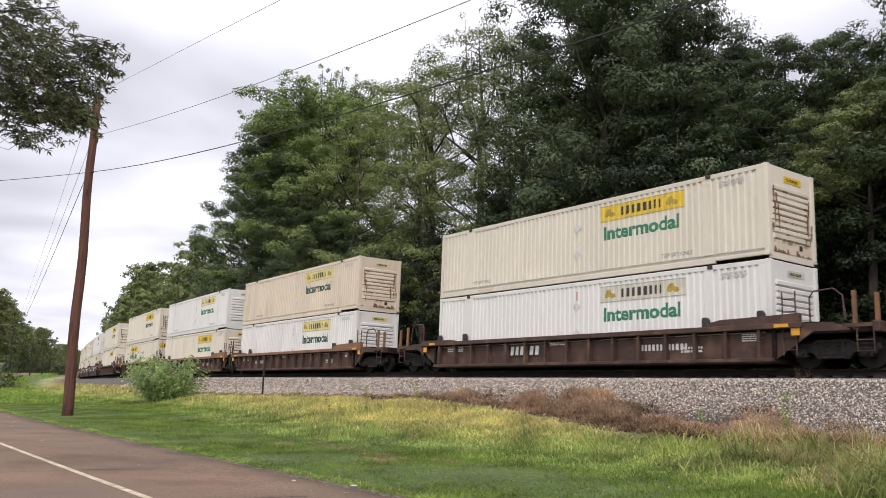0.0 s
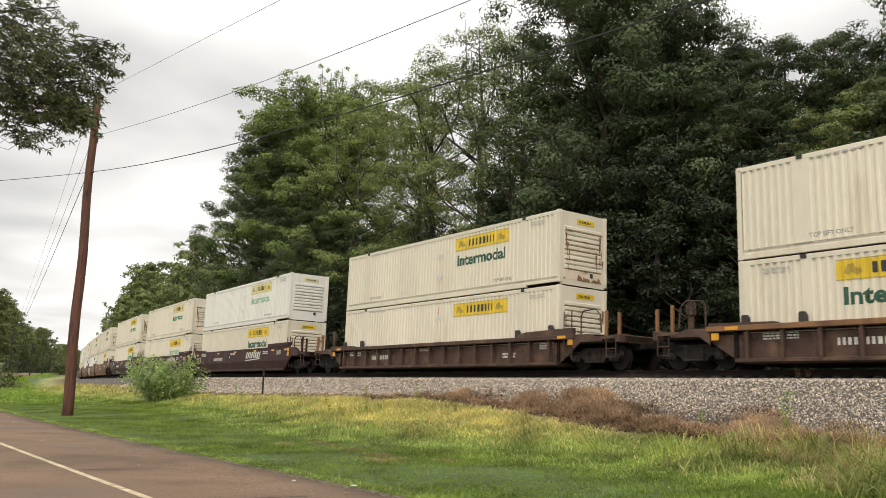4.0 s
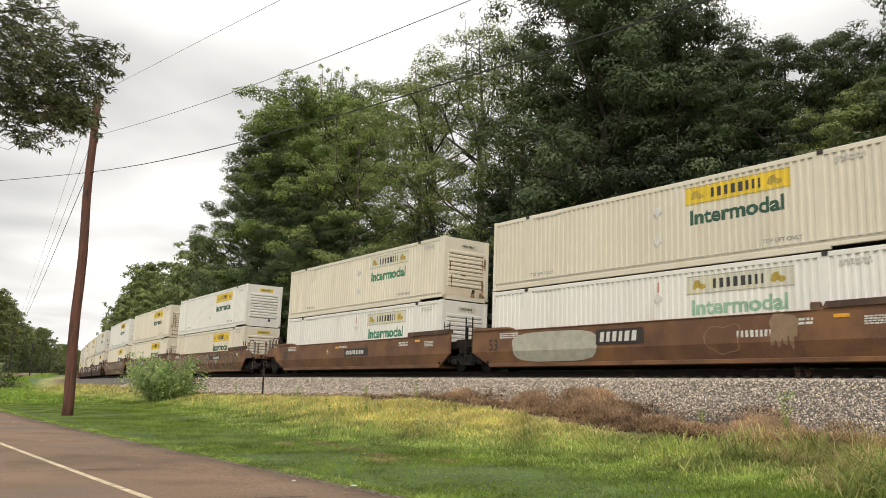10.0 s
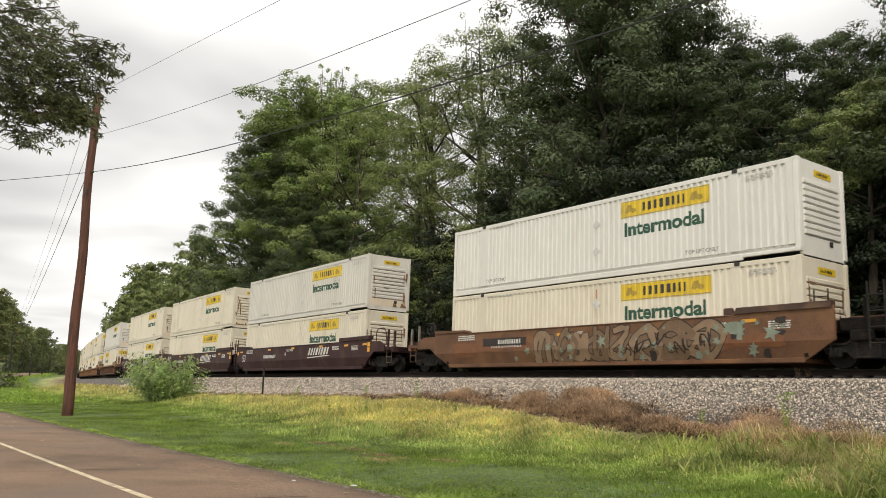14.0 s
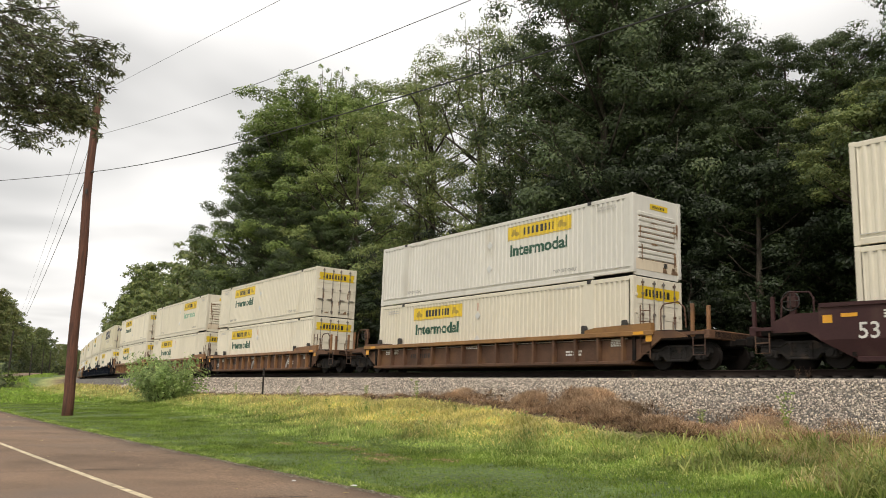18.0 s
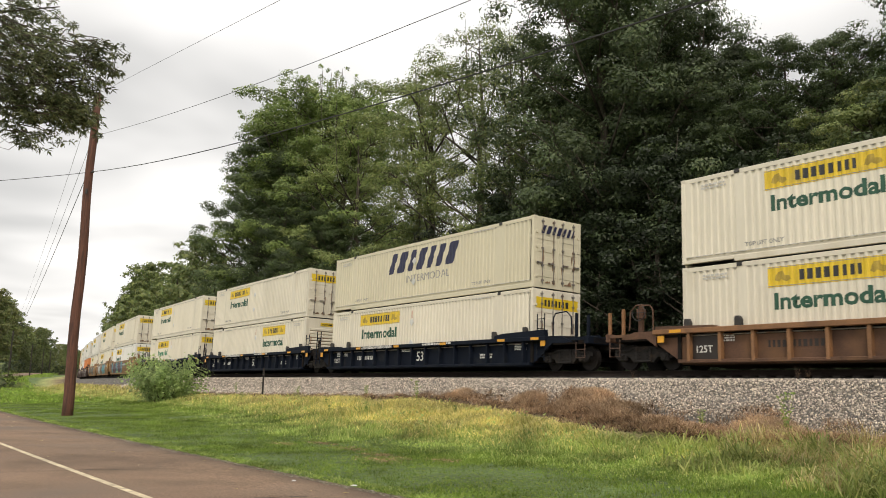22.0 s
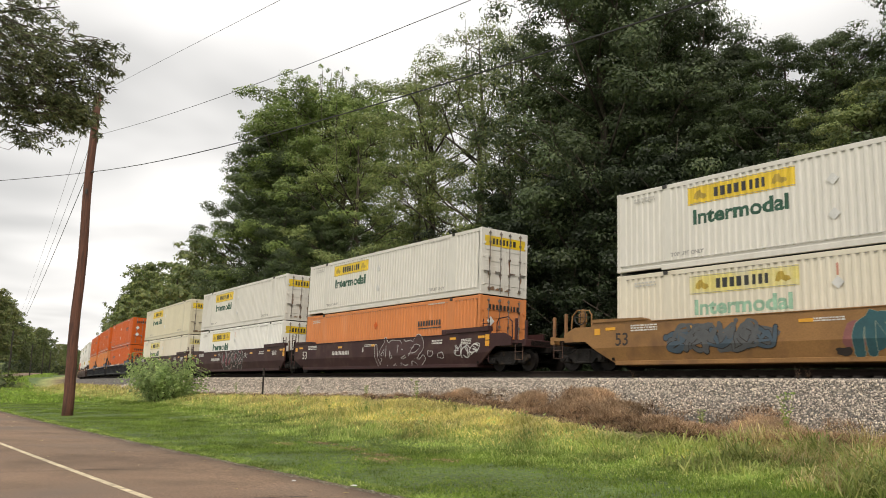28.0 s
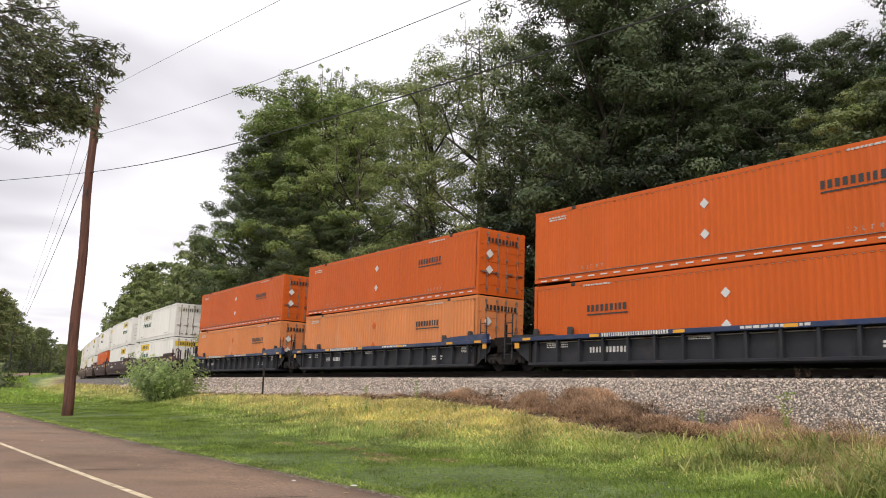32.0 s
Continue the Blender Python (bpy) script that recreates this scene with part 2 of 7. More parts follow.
RUST = (0.16, 0.07, 0.035)
PAINT = {
    "white": surface("white_paint", (0.76, 0.745, 0.70), 0.5, spec=0.2, vary=0.05, scale=0.5, fine=9, bump=0.03, stain=(0.60, 0.57, 0.50), stain_amount=0.05, stain_scale=0.9, stretch=(1, 1, 0.25), per_piece=0.03),
    "cream": surface("cream_paint", (0.71, 0.655, 0.54), 0.55, spec=0.2, vary=0.06, scale=0.5, fine=9, bump=0.03, stain=(0.60, 0.53, 0.40), stain_amount=0.08, stain_scale=0.9, stretch=(1, 1, 0.25), per_piece=0.05),
    "grey": surface("grey_white_paint", (0.67, 0.645, 0.59), 0.55, spec=0.2, vary=0.06, scale=0.5, fine=9, bump=0.03, stain=(0.54, 0.50, 0.43), stain_amount=0.08, stain_scale=0.9, stretch=(1, 1, 0.25), per_piece=0.04),
    "tan": surface("tan_faded_paint", (0.73, 0.625, 0.485), 0.6, spec=0.2, vary=0.07, scale=0.5, fine=9, bump=0.03, stain=(0.52, 0.42, 0.30), stain_amount=0.15, stain_scale=0.9, stretch=(1, 1, 0.25), per_piece=0.05),
    "ivory": surface("ivory_paint", (0.64, 0.585, 0.44), 0.5, spec=0.2, vary=0.05, scale=0.5, fine=9, bump=0.03, stain=(0.55, 0.52, 0.38), stain_amount=0.05, stain_scale=0.9, stretch=(1, 1, 0.25)),
    "orange": surface("orange_paint", (0.57, 0.105, 0.014), 0.55, spec=0.25, vary=0.07, scale=0.5, fine=9, bump=0.03, stain=(0.62, 0.12, 0.03), stain_amount=0.05, stain_scale=0.9, stretch=(1, 1, 0.25), per_piece=0.05),
    "salmon": surface("faded_orange_paint", (0.62, 0.22, 0.075), 0.6, spec=0.3, vary=0.07, scale=0.5, fine=9, bump=0.03, stain=(0.66, 0.29, 0.14), stain_amount=0.10, stain_scale=0.9, stretch=(1, 1, 0.25), per_piece=0.04),
}
YELLOW = surface("yellow_sign_paint", (0.72, 0.50, 0.03), 0.45, vary=0.1, scale=2, fine=30, bump=0.02, stain=(0.5, 0.36, 0.08), stain_amount=0.2)
PALE_YELLOW = surface("faded_yellow_sign_paint", (0.70, 0.60, 0.20), 0.55, vary=0.12, scale=2, fine=30, bump=0.02, stain=(0.62, 0.58, 0.44), stain_amount=0.7)
BLANK_SIGN = surface("bleached_sign_paint", (0.60, 0.58, 0.48), 0.55, vary=0.1, scale=2, fine=30, bump=0.02, stain=(0.62, 0.54, 0.22), stain_amount=0.35)
INK = surface("black_lettering", (0.03, 0.03, 0.028), 0.5, vary=0.2, bump=0)
GREEN_DARK = surface("dark_green_lettering", (0.02, 0.085, 0.05), 0.5, vary=0.2, bump=0)
GREEN_MID = surface("green_lettering", (0.03, 0.20, 0.10), 0.5, vary=0.2, bump=0)
GREEN_PALE = surface("faded_green_lettering", (0.28, 0.46, 0.33), 0.6, vary=0.2, bump=0)
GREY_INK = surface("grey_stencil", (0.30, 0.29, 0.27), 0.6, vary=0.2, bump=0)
NAVY_INK = surface("navy_lettering", (0.02, 0.022, 0.06), 0.5, vary=0.2, bump=0)
SCROLL = surface("dull_yellow_scroll", (0.40, 0.28, 0.04), 0.5, vary=0.2, bump=0)
CHALK = surface("white_stencil", (0.62, 0.61, 0.57), 0.6, vary=0.15, scale=6, fine=40, bump=0)
FAINT_GREY = surface("faint_grey_trim", (0.52, 0.50, 0.46), 0.6, vary=0.15, bump=0)
PLACARD = surface("placard_plate", (0.62, 0.62, 0.60), 0.4, vary=0.08, bump=0)
PALE_MARK = surface("pale_placard_holder", (0.62, 0.615, 0.59), 0.4, vary=0.1, bump=0)
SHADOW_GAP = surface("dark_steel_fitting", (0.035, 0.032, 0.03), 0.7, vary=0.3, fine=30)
STEEL = surface("worn_steel", (0.26, 0.24, 0.22), 0.5, 0.5, vary=0.2, fine=30, stain=RUST, stain_amount=0.5, stain_scale=3)
# grimy cast steel, darkened further for the shade round the car ends
DIRT_SHADE_STEEL = surface("dirt_and_shade_cast_steel", (0.011, 0.009, 0.008), 0.9, vary=0.4, scale=4, fine=30, stain=(0.035, 0.022, 0.016), stain_amount=0.3, stain_scale=3, spec=0.2)
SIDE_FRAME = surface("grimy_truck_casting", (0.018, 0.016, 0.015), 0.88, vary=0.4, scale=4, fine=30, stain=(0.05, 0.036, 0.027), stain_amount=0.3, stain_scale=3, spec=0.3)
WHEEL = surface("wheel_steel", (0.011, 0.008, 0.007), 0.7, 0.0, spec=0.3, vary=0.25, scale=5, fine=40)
STREAK = surface("rust_streak", (0.22, 0.13, 0.075), 0.9, vary=0.4, scale=3, fine=30)
AMBER = surface("amber_reflector", (0.72, 0.34, 0.02), 0.35, vary=0.1, bump=0)
CARPAINT = {
    "brown": surface("brown_car_paint", (0.066, 0.035, 0.025), 0.7, vary=0.2, scale=1.2, fine=20, stain=(0.15, 0.085, 0.05), stain_amount=0.45, stain_scale=1.5),
    "rust": surface("rusty_brown_car_paint", (0.14, 0.066, 0.034), 0.7, vary=0.28, scale=1.0, fine=20, stain=(0.23, 0.11, 0.044), stain_amount=0.5, stain_scale=0.7),
    "rust_ribbed": surface("dull_rusty_car_paint", (0.10, 0.049, 0.028), 0.75, vary=0.28, scale=1.0, fine=20, stain=(0.16, 0.08, 0.036), stain_amount=0.45, stain_scale=0.8),
    "ochre": surface("ochre_car_paint", (0.265, 0.135, 0.045), 0.65, vary=0.18, scale=1.0, fine=20, stain=(0.16, 0.08, 0.035), stain_amount=0.4, stain_scale=1.2),
    "maroon": surface("maroon_car_paint", (0.047, 0.0185, 0.019), 0.65, spec=0.3, vary=0.15, scale=1.2, fine=20, stain=(0.07, 0.04, 0.032), stain_amount=0.4, stain_scale=1.2),
    "navy": surface("navy_car_paint", (0.005, 0.0085, 0.017), 0.75, spec=0.15, vary=0.15, scale=1.2, fine=20, stain=(0.018, 0.02, 0.024), stain_amount=0.3, stain_scale=1.5),
    "slate": surface("grimy_slate_car_paint", (0.016, 0.018, 0.024), 0.7, vary=0.2, scale=1.2, fine=20, stain=(0.036, 0.032, 0.032), stain_amount=0.4, stain_scale=1.5),
    "orange_sill": surface("orange_brown_sill_paint", (0.235, 0.115, 0.05), 0.65, vary=0.2, scale=1.2, fine=20, stain=(0.14, 0.07, 0.04), stain_amount=0.4, stain_scale=1.5),
    "blue_sill": surface("blue_sill_paint", (0.017, 0.033, 0.09), 0.5, vary=0.15, scale=1.2, fine=20, stain=(0.08, 0.08, 0.10), stain_amount=0.3, stain_scale=1.5),
}
SPRAY = {c: surface("spray_paint_" + c, v, 0.6, vary=0.15, scale=3, fine=25, bump=0) for c, v in {
    "white": (0.52, 0.52, 0.50), "teal": (0.08, 0.28, 0.32), "crimson": (0.16, 0.025, 0.04), "purple": (0.085, 0.028, 0.05), "blue": (0.055, 0.085, 0.115), "sand": (0.17, 0.105, 0.06),
    "lime": (0.28, 0.25, 0.08), "dark": (0.028, 0.02, 0.017), "pink": (0.24, 0.09, 0.085), "tan": (0.25, 0.165, 0.10), "body": (0.11, 0.05, 0.03), "rust": (0.19, 0.075, 0.03), "mauve": (0.34, 0.24, 0.28), "mint": (0.22, 0.26, 0.20), "slate": (0.085, 0.09, 0.095), "plum": (0.053, 0.019, 0.02), "putty": (0.40, 0.39, 0.32), "teal_dark": (0.022, 0.085, 0.10), "amber": (0.45, 0.2, 0.03), "coral": (0.52, 0.24, 0.17)}.items()}

ASPHALT = surface("old_asphalt", (0.205, 0.131, 0.082), 0.9, vary=0.26, grit=2.4, scale=0.6, fine=34, bump=1.0, stain=(0.155, 0.112, 0.082), stain_amount=0.45, stain_scale=0.3, coords="Object", depth=0.01)
ROAD_LINE = surface("worn_road_line", (0.62, 0.52, 0.34), 0.8, vary=0.25, scale=3, fine=60, bump=0.3, stain=(0.2, 0.15, 0.12), stain_amount=0.4, stain_scale=6, depth=0.005)
STONE = surface("ballast_bed", (0.13, 0.118, 0.105), 0.9, vary=0.6, scale=6, fine=24, bump=1.0, depth=0.06)
TIE = surface("creosoted_tie", (0.032, 0.026, 0.022), 0.9, vary=0.3, scale=2, fine=30)
RAILSTEEL = surface("rusty_rail", (0.022, 0.015, 0.012), 0.8, 0.0, spec=0.2, vary=0.2, scale=2, fine=30)
POLEWOOD = surface("brown_pole_wood", (0.13, 0.054, 0.035), 0.85, vary=0.3, scale=1.5, fine=10, bump=0.5, stretch=(8, 8, 0.7), stain=(0.05, 0.026, 0.02), stain_amount=0.55, stain_scale=1.2)
WIRE = surface("black_cable", (0.03, 0.03, 0.032), 0.6, vary=0.1, bump=0)
BARK = surface("grey_brown_bark", (0.075, 0.06, 0.045), 0.9, vary=0.35, scale=1.5, fine=12, bump=0.8, stretch=(4, 4, 0.8))


def stone_material():
    m = surface("ballast_stone", (0.525, 0.475, 0.412), 0.9, vary=0.2, scale=8, fine=50, bump=0.3)
    n, l = m.node_tree.nodes, m.node_tree.links
    b = n["Principled BSDF"]
    src = b.inputs["Base Color"].links[0].from_socket
    geo, ramp, x = n.new("ShaderNodeNewGeometry"), n.new("ShaderNodeValToRGB"), n.new("ShaderNodeMix")
    e = ramp.color_ramp.elements
    e[0].color, e[1].color = (0.22, 0.205, 0.19, 1), (1.6, 1.54, 1.45, 1)
    k = e.new(0.6)
    k.color = (0.95, 0.9, 0.88, 1)
    l.new(geo.outputs["Random Per Island"], ramp.inputs[0])
    x.data_type, x.blend_type = "RGBA", "MULTIPLY"
    x.inputs[0].default_value = 1.0
    l.new(src, x.inputs[6])
    l.new(ramp.outputs[0], x.inputs[7])
    l.new(x.outputs[2], b.inputs["Base Color"])
    return m


STONES = stone_material()
LEAVES = {
    "oak": leaf_material("oak_leaves", [(0.037, 0.060, 0.019), (0.060, 0.092, 0.029), (0.094, 0.122, 0.042)]),
    # tones lightened for the haze and sunlight on the far trees
    "far": leaf_material("hazed_distant_leaves", [(0.09, 0.13, 0.041), (0.15, 0.195, 0.058), (0.235, 0.255, 0.085)]),
    "gum": leaf_material("bright_leaves", [(0.135, 0.205, 0.052), (0.215, 0.30, 0.076), (0.32, 0.385, 0.115)]),
    "elm": leaf_material("dull_leaves", [(0.12, 0.17, 0.05), (0.19, 0.24, 0.071), (0.29, 0.31, 0.104)]),
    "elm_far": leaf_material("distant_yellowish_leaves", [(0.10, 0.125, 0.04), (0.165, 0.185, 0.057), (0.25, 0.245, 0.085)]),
    "dark": leaf_material("dark_leaves", [(0.043, 0.066, 0.028), (0.069, 0.098, 0.041), (0.110, 0.132, 0.057)]),
    "willow": leaf_material("narrow_oak_leaves", [(0.044, 0.056, 0.024), (0.086, 0.102, 0.042), (0.18, 0.19, 0.083)]),
    # leaf tones lowered for the deep shade under the crowns
    "brush": leaf_material("shade_toned_undergrowth_leaves", [(0.015, 0.027, 0.010), (0.026, 0.043, 0.014), (0.039, 0.059, 0.019)]),
    "vine": leaf_material("shrub_leaves", [(0.20, 0.30, 0.09), (0.32, 0.44, 0.14), (0.46, 0.56, 0.21)], through_light=0.45),
}
GRASS = {
    "mown": leaf_material("mown_grass_blades", [(0.132, 0.222, 0.036), (0.215, 0.325, 0.055), (0.335, 0.41, 0.098)]),
    "tall": leaf_material("yellowing_grass_blades", [(0.35, 0.37, 0.09), (0.63, 0.56, 0.19), (0.86, 0.73, 0.34)], through_light=0.45),
    "dry": leaf_material("dry_straw_blades", [(0.36, 0.27, 0.11), (0.62, 0.50, 0.23), (0.84, 0.72, 0.41)], through_light=0.5),
    "dead": leaf_material("dead_brown_stalks", [(0.19, 0.112, 0.066), (0.39, 0.245, 0.148), (0.64, 0.45, 0.28)]),
    "litter": leaf_material("dark_dead_leaves", [(0.045, 0.028, 0.019), (0.10, 0.062, 0.04), (0.19, 0.12, 0.078)]),
    "meadow": leaf_material("green_meadow_blades", [(0.235, 0.335, 0.078), (0.37, 0.475, 0.125), (0.56, 0.59, 0.21)], through_light=0.5),
    "clover": leaf_material("clover_leaves", [(0.115, 0.19, 0.032), (0.185, 0.275, 0.05), (0.285, 0.35, 0.085)], through_light=0.4),
    "grit": leaf_material("pale_edge_grit", [(0.17, 0.14, 0.10), (0.36, 0.31, 0.23), (0.52, 0.47, 0.37)]),
    "dead_pale": leaf_material("pale_dead_stalks", [(0.31, 0.20, 0.125), (0.54, 0.375, 0.24), (0.75, 0.57, 0.385)]),
    "reed": leaf_material("green_reed_blades", [(0.27, 0.36, 0.085), (0.45, 0.53, 0.145), (0.68, 0.67, 0.25)], through_light=0.5),
}
for grass in (GRASS["mown"], GRASS["clover"], GRASS["dead"], GRASS["dead_pale"], GRASS["litter"]):
    grass.node_tree.nodes["Principled BSDF"].inputs["Specular IOR Level"].default_value = 0.15


def ground_material():
    """Soil under grass: its tone follows the strips beside the line (mown, yellow, bare), from the mesh's own attribute u."""
    m = surface("grassy_soil", (0.5, 0.5, 0.5), 0.95, vary=0.34, grit=1.3, scale=0.7, fine=9, bump=0.8, depth=0.05)
    n, l = m.node_tree.nodes, m.node_tree.links
    b = n["Principled BSDF"]
    src = b.inputs["Base Color"].links[0].from_socket
    at = n.new("ShaderNodeAttribute")
    at.attribute_name = "strip"
    ramp = n.new("ShaderNodeValToRGB")
    e = ramp.color_ramp.elements
    cols = [(0.0, (0.09, 0.08, 0.05)), (0.36, (0.09, 0.075, 0.045)), (0.46, (0.2, 0.17, 0.14)), (0.575, (0.13, 0.088, 0.055)), (0.61, (0.24, 0.19, 0.09)), (0.66, (0.30, 0.32, 0.11)),
            (0.70, (0.105, 0.16, 0.042)), (0.76, (0.078, 0.118, 0.031)), (1.0, (0.072, 0.108, 0.029))]
    while len(e) < len(cols):
        e.new(0.5)
    for i, (p, c) in enumerate(cols):
        e[i].position, e[i].color = p, (*c, 1)
    l.new(at.outputs["Fac"], ramp.inputs[0])
    x = n.new("ShaderNodeMix")
    x.data_type, x.blend_type = "RGBA", "MULTIPLY"
    x.inputs[0].default_value = 1.0
    dbl = n.new("ShaderNodeMix")
    dbl.data_type, dbl.blend_type = "RGBA", "ADD"
    dbl.inputs[0].default_value = 1.0
    l.new(src, dbl.inputs[6])
    l.new(src, dbl.inputs[7])
    l.new(ramp.outputs[0], x.inputs[6])
    l.new(dbl.outputs[2], x.inputs[7])
    l.new(x.outputs[2], b.inputs["Base Color"])
    return m


GROUND = ground_material()


# ------------------------------------------------------------- ground, road, track
def grown(a, b, step, far, rate=1.25):
    """Even steps from a to b, then ever longer ones out to far on both sides."""
    mid = list(np.arange(a, b, step))
    lo, hi, d = [mid[0]], [mid[-1]], step
    while hi[-1] < far:
        d *= rate
        hi.append(hi[-1] + d)
        lo.append(lo[-1] - d)
    return np.array(lo[:0:-1] + mid + hi[1:])


def make_ground():
    xs, ys = grown(-50, 32, 0.5, 2600), grown(4, 100, 0.5, 2600)
    gx, gy = np.meshgrid(xs, ys)
    x, y = gx.ravel(), gy.ravel()
    s, u = to_line(x, y)
    z = ground_z(s, u)
    rough = np.array([noise.noise((px * 0.35, py * 0.35, 0)) * 0.07 + noise.noise((px * 1.7, py * 1.7, 3)) * 0.025 if abs(pu) < 60 and py < 200 else 0.0
                      for px, py, pu in zip(x, y, u)])
    keep = np.interp(u, (-14, -8, -6, 2.5, 4, 13.8, 14.6, 22, 24), (1, 1, 0, 0, 1, 0.6, 0, 0, 1))
    z = z + rough * keep
    nx, ny = len(xs), len(ys)
    i = (np.arange(ny - 1)[:, None] * nx + np.arange(nx - 1)).ravel()
    me = big_mesh("ground", np.stack([x, y, z], 1), np.stack([i, i + 1, i + nx + 1, i + nx], 1), GROUND, smooth=True)
    at = me.attributes.new("strip", "FLOAT", "POINT")
    at.data.foreach_set("value", np.clip((u + 20) / 40, 0, 1).astype(np.float32))
    tagged(new("ground", me), "mown green grass verge with uneven soil", "ground", kind="structure")


def ribbon(name, s0, s1, step, profile, material, label, category, wobble=0.0, smooth=True, rise=False):
    """A strip along the line with a cross-section of (u, z)."""
    ss = np.arange(s0, s1 + step, step)
    rng = np.random.RandomState(len(name))
    vs = []
    for k, (u, z) in enumerate(profile):
        du = wobble * np.convolve(rng.randn(len(ss) + 8), np.ones(9) / 9, "valid") if wobble and k in (0, len(profile) - 1) else 0
        x, y = on_line(ss, u + du)
        vs.append(np.stack([x, y, z + (climb(ss) if rise else 0 * ss)], 1))
    n, m = len(ss), len(profile)
    v = np.concatenate(vs)
    f = [(k * n + i, k * n + i + 1, (k + 1) * n + i + 1, (k + 1) * n + i) for k in range(m - 1) for i in range(n - 1)]
    me = big_mesh(name, v, f, material, smooth)
    return tagged(new(name, me), label, category, kind="structure")


def make_road():
    ribbon("road", -150, 700, 0.5, [(14.75, -0.12), (14.7, 0.0), (15.6, 0.02), (18.0, 0.045), (20.5, 0.02), (21.35, 0.0), (21.4, -0.12)], ASPHALT,
           "worn reddish-grey asphalt road with a ragged edge", "road", wobble=0.10, rise=True)
    ribbon("road_line", -150, 700, 0.5, [(18.02, 0.0475), (18.03, 0.0505), (18.13, 0.0505), (18.14, 0.0475)], ROAD_LINE,
           "worn cream painted line on the asphalt", "road marking", rise=True)


def make_cracks():
    """Cracks across the old asphalt, thin crooked strips of dark filler."""
    rng = np.random.RandomState(14)
    for way in (((16.05, 20.6), (16.0, 19.1), (15.8, 18.0), (15.6, 16.9), (15.0, 15.33), (13.95, 14.72)), ((23.4, 18.6), (21.9, 17.5), (19.6, 15.6), (18.3, 14.8)), ((27.0, 14.9), (27.3, 18.0)),
                ((11.0, 16.0), (11.3, 20.8)), ((36.0, 15.0), (35.4, 20.5)), ((24.0, 15.5), (24.2, 17.0))):
        n = 34
        at = np.linspace(0, len(way) - 1, n)
        us = np.interp(at, range(len(way)), [q[1] for q in way])
        ss = np.interp(at, range(len(way)), [q[0] for q in way]) + np.convolve(rng.randn(n + 2), np.ones(3) / 3, "valid") * 0.06
        w = rng.uniform(0.009, 0.026, n)
        z = np.interp(us, (14.7, 15.6, 18.0, 20.5, 21.35), (0.0, 0.02, 0.045, 0.02, 0.0)) + 0.003
        ax, ay = on_line(ss - w, us)
        bx, by = on_line(ss + w, us)
        v = np.concatenate([np.stack([ax, ay, z], 1), np.stack([bx, by, z], 1)])
        f = [(i, i + 1, n + i + 1, n + i) for i in range(n - 1)]
        tagged(new("road_crack", big_mesh("road_crack", v, f, TIE)), "thin dark crack across the asphalt", "crack", kind="structure")


def make_track():
    ribbon("ballast", -150, 700, 0.6, [(-6.0, 0.7), (-4.0, 2.06), (-3.6, 2.12), (-0.2, 2.12), (0.3, 2.06), (1.0, 2.03), (1.25, 1.97), (2.3, 1.31), (3.3, 0.62)], STONE,
           "bank of crushed grey ballast stone", "ballast")
    for k, c in enumerate((-2.05, -0.55)):
        ribbon("rail_%d" % (k + 1), -150, 700, 1.0, [(c - 0.07, RAIL - 0.18), (c - 0.065, RAIL - 0.165), (c - 0.015, RAIL - 0.14), (c - 0.012, RAIL - 0.05), (c - 0.036, RAIL - 0.04),
               (c - 0.036, RAIL), (c + 0.036, RAIL), (c + 0.036, RAIL - 0.04), (c + 0.012, RAIL - 0.05), (c + 0.015, RAIL - 0.14), (c + 0.065, RAIL - 0.165), (c + 0.07, RAIL - 0.18)], RAILSTEEL,
               "rusty steel rail with a worn head", "rail", smooth=False)
    me = Geo().box(-0.115, 0.115, -1.3, 1.3, -0.17, 0.0, 0.015).mesh("tie", TIE)
    bed = tagged(empty("track_ties"), "row of dark creosoted wooden ties in the ballast", "ties", kind="structure")
    for k in range(80):
        s = 2 + 0.55 * k
        x, y = on_line(s, -1.44)
        part("tie", me, bed, at=pose(float(x), float(y), RAIL - 0.185, 0, 0, math.degrees(np.interp(s, S_AX, T_AX)) + 90))


def blades(name, places, heights, widths, lean, material, label, category, seed, per=3, spread=0.05, short=False):
    """Grass: places (n, 3), each a tuft of a few bent blades."""
    rng = np.random.RandomState(seed)
    n = len(places) * per
    p = np.repeat(places, per, 0) + np.stack([rng.randn(n) * spread, rng.randn(n) * spread, np.full(n, -0.02)], 1)
    h = np.repeat(heights, per) * rng.uniform(0.55, 1.15, n)
    w = widths * rng.uniform(0.6, 1.3, n)
    a, b = rng.uniform(0, 2 * np.pi, n), rng.uniform(0, 2 * np.pi, n)
    t = rng.uniform(0.1, 1.0, n) * lean * h
    side = np.stack([np.cos(a), np.sin(a), np.zeros(n)], 1) * (w / 2)[:, None]
    d = np.stack([np.cos(b) * t, np.sin(b) * t, np.zeros(n)], 1)
    up = np.zeros((n, 3))
    up[:, 2] = 1
    mid = p + up * (h * 0.6)[:, None] + d * 0.35
    tip = p + up * (h * np.maximum(1 - 0.25 * lean * rng.uniform(0.5, 1.6, n), 0.3))[:, None] + d
    v = np.stack([p - side, p + side, mid + side * 0.8, mid - side * 0.8, tip], 1).reshape(-1, 3)
    i = np.arange(n)[:, None] * 5
    f = np.concatenate([i + [0, 1, 2], i + [0, 2, 3], i + [3, 2, 4]])
    if short:
        v = np.stack([p - side, p + side, tip], 1).reshape(-1, 3)
        f = np.arange(n)[:, None] * 3 + [0, 1, 2]
    return tagged(new(name, big_mesh(name, v, f, material)), label, category, kind="stuff")


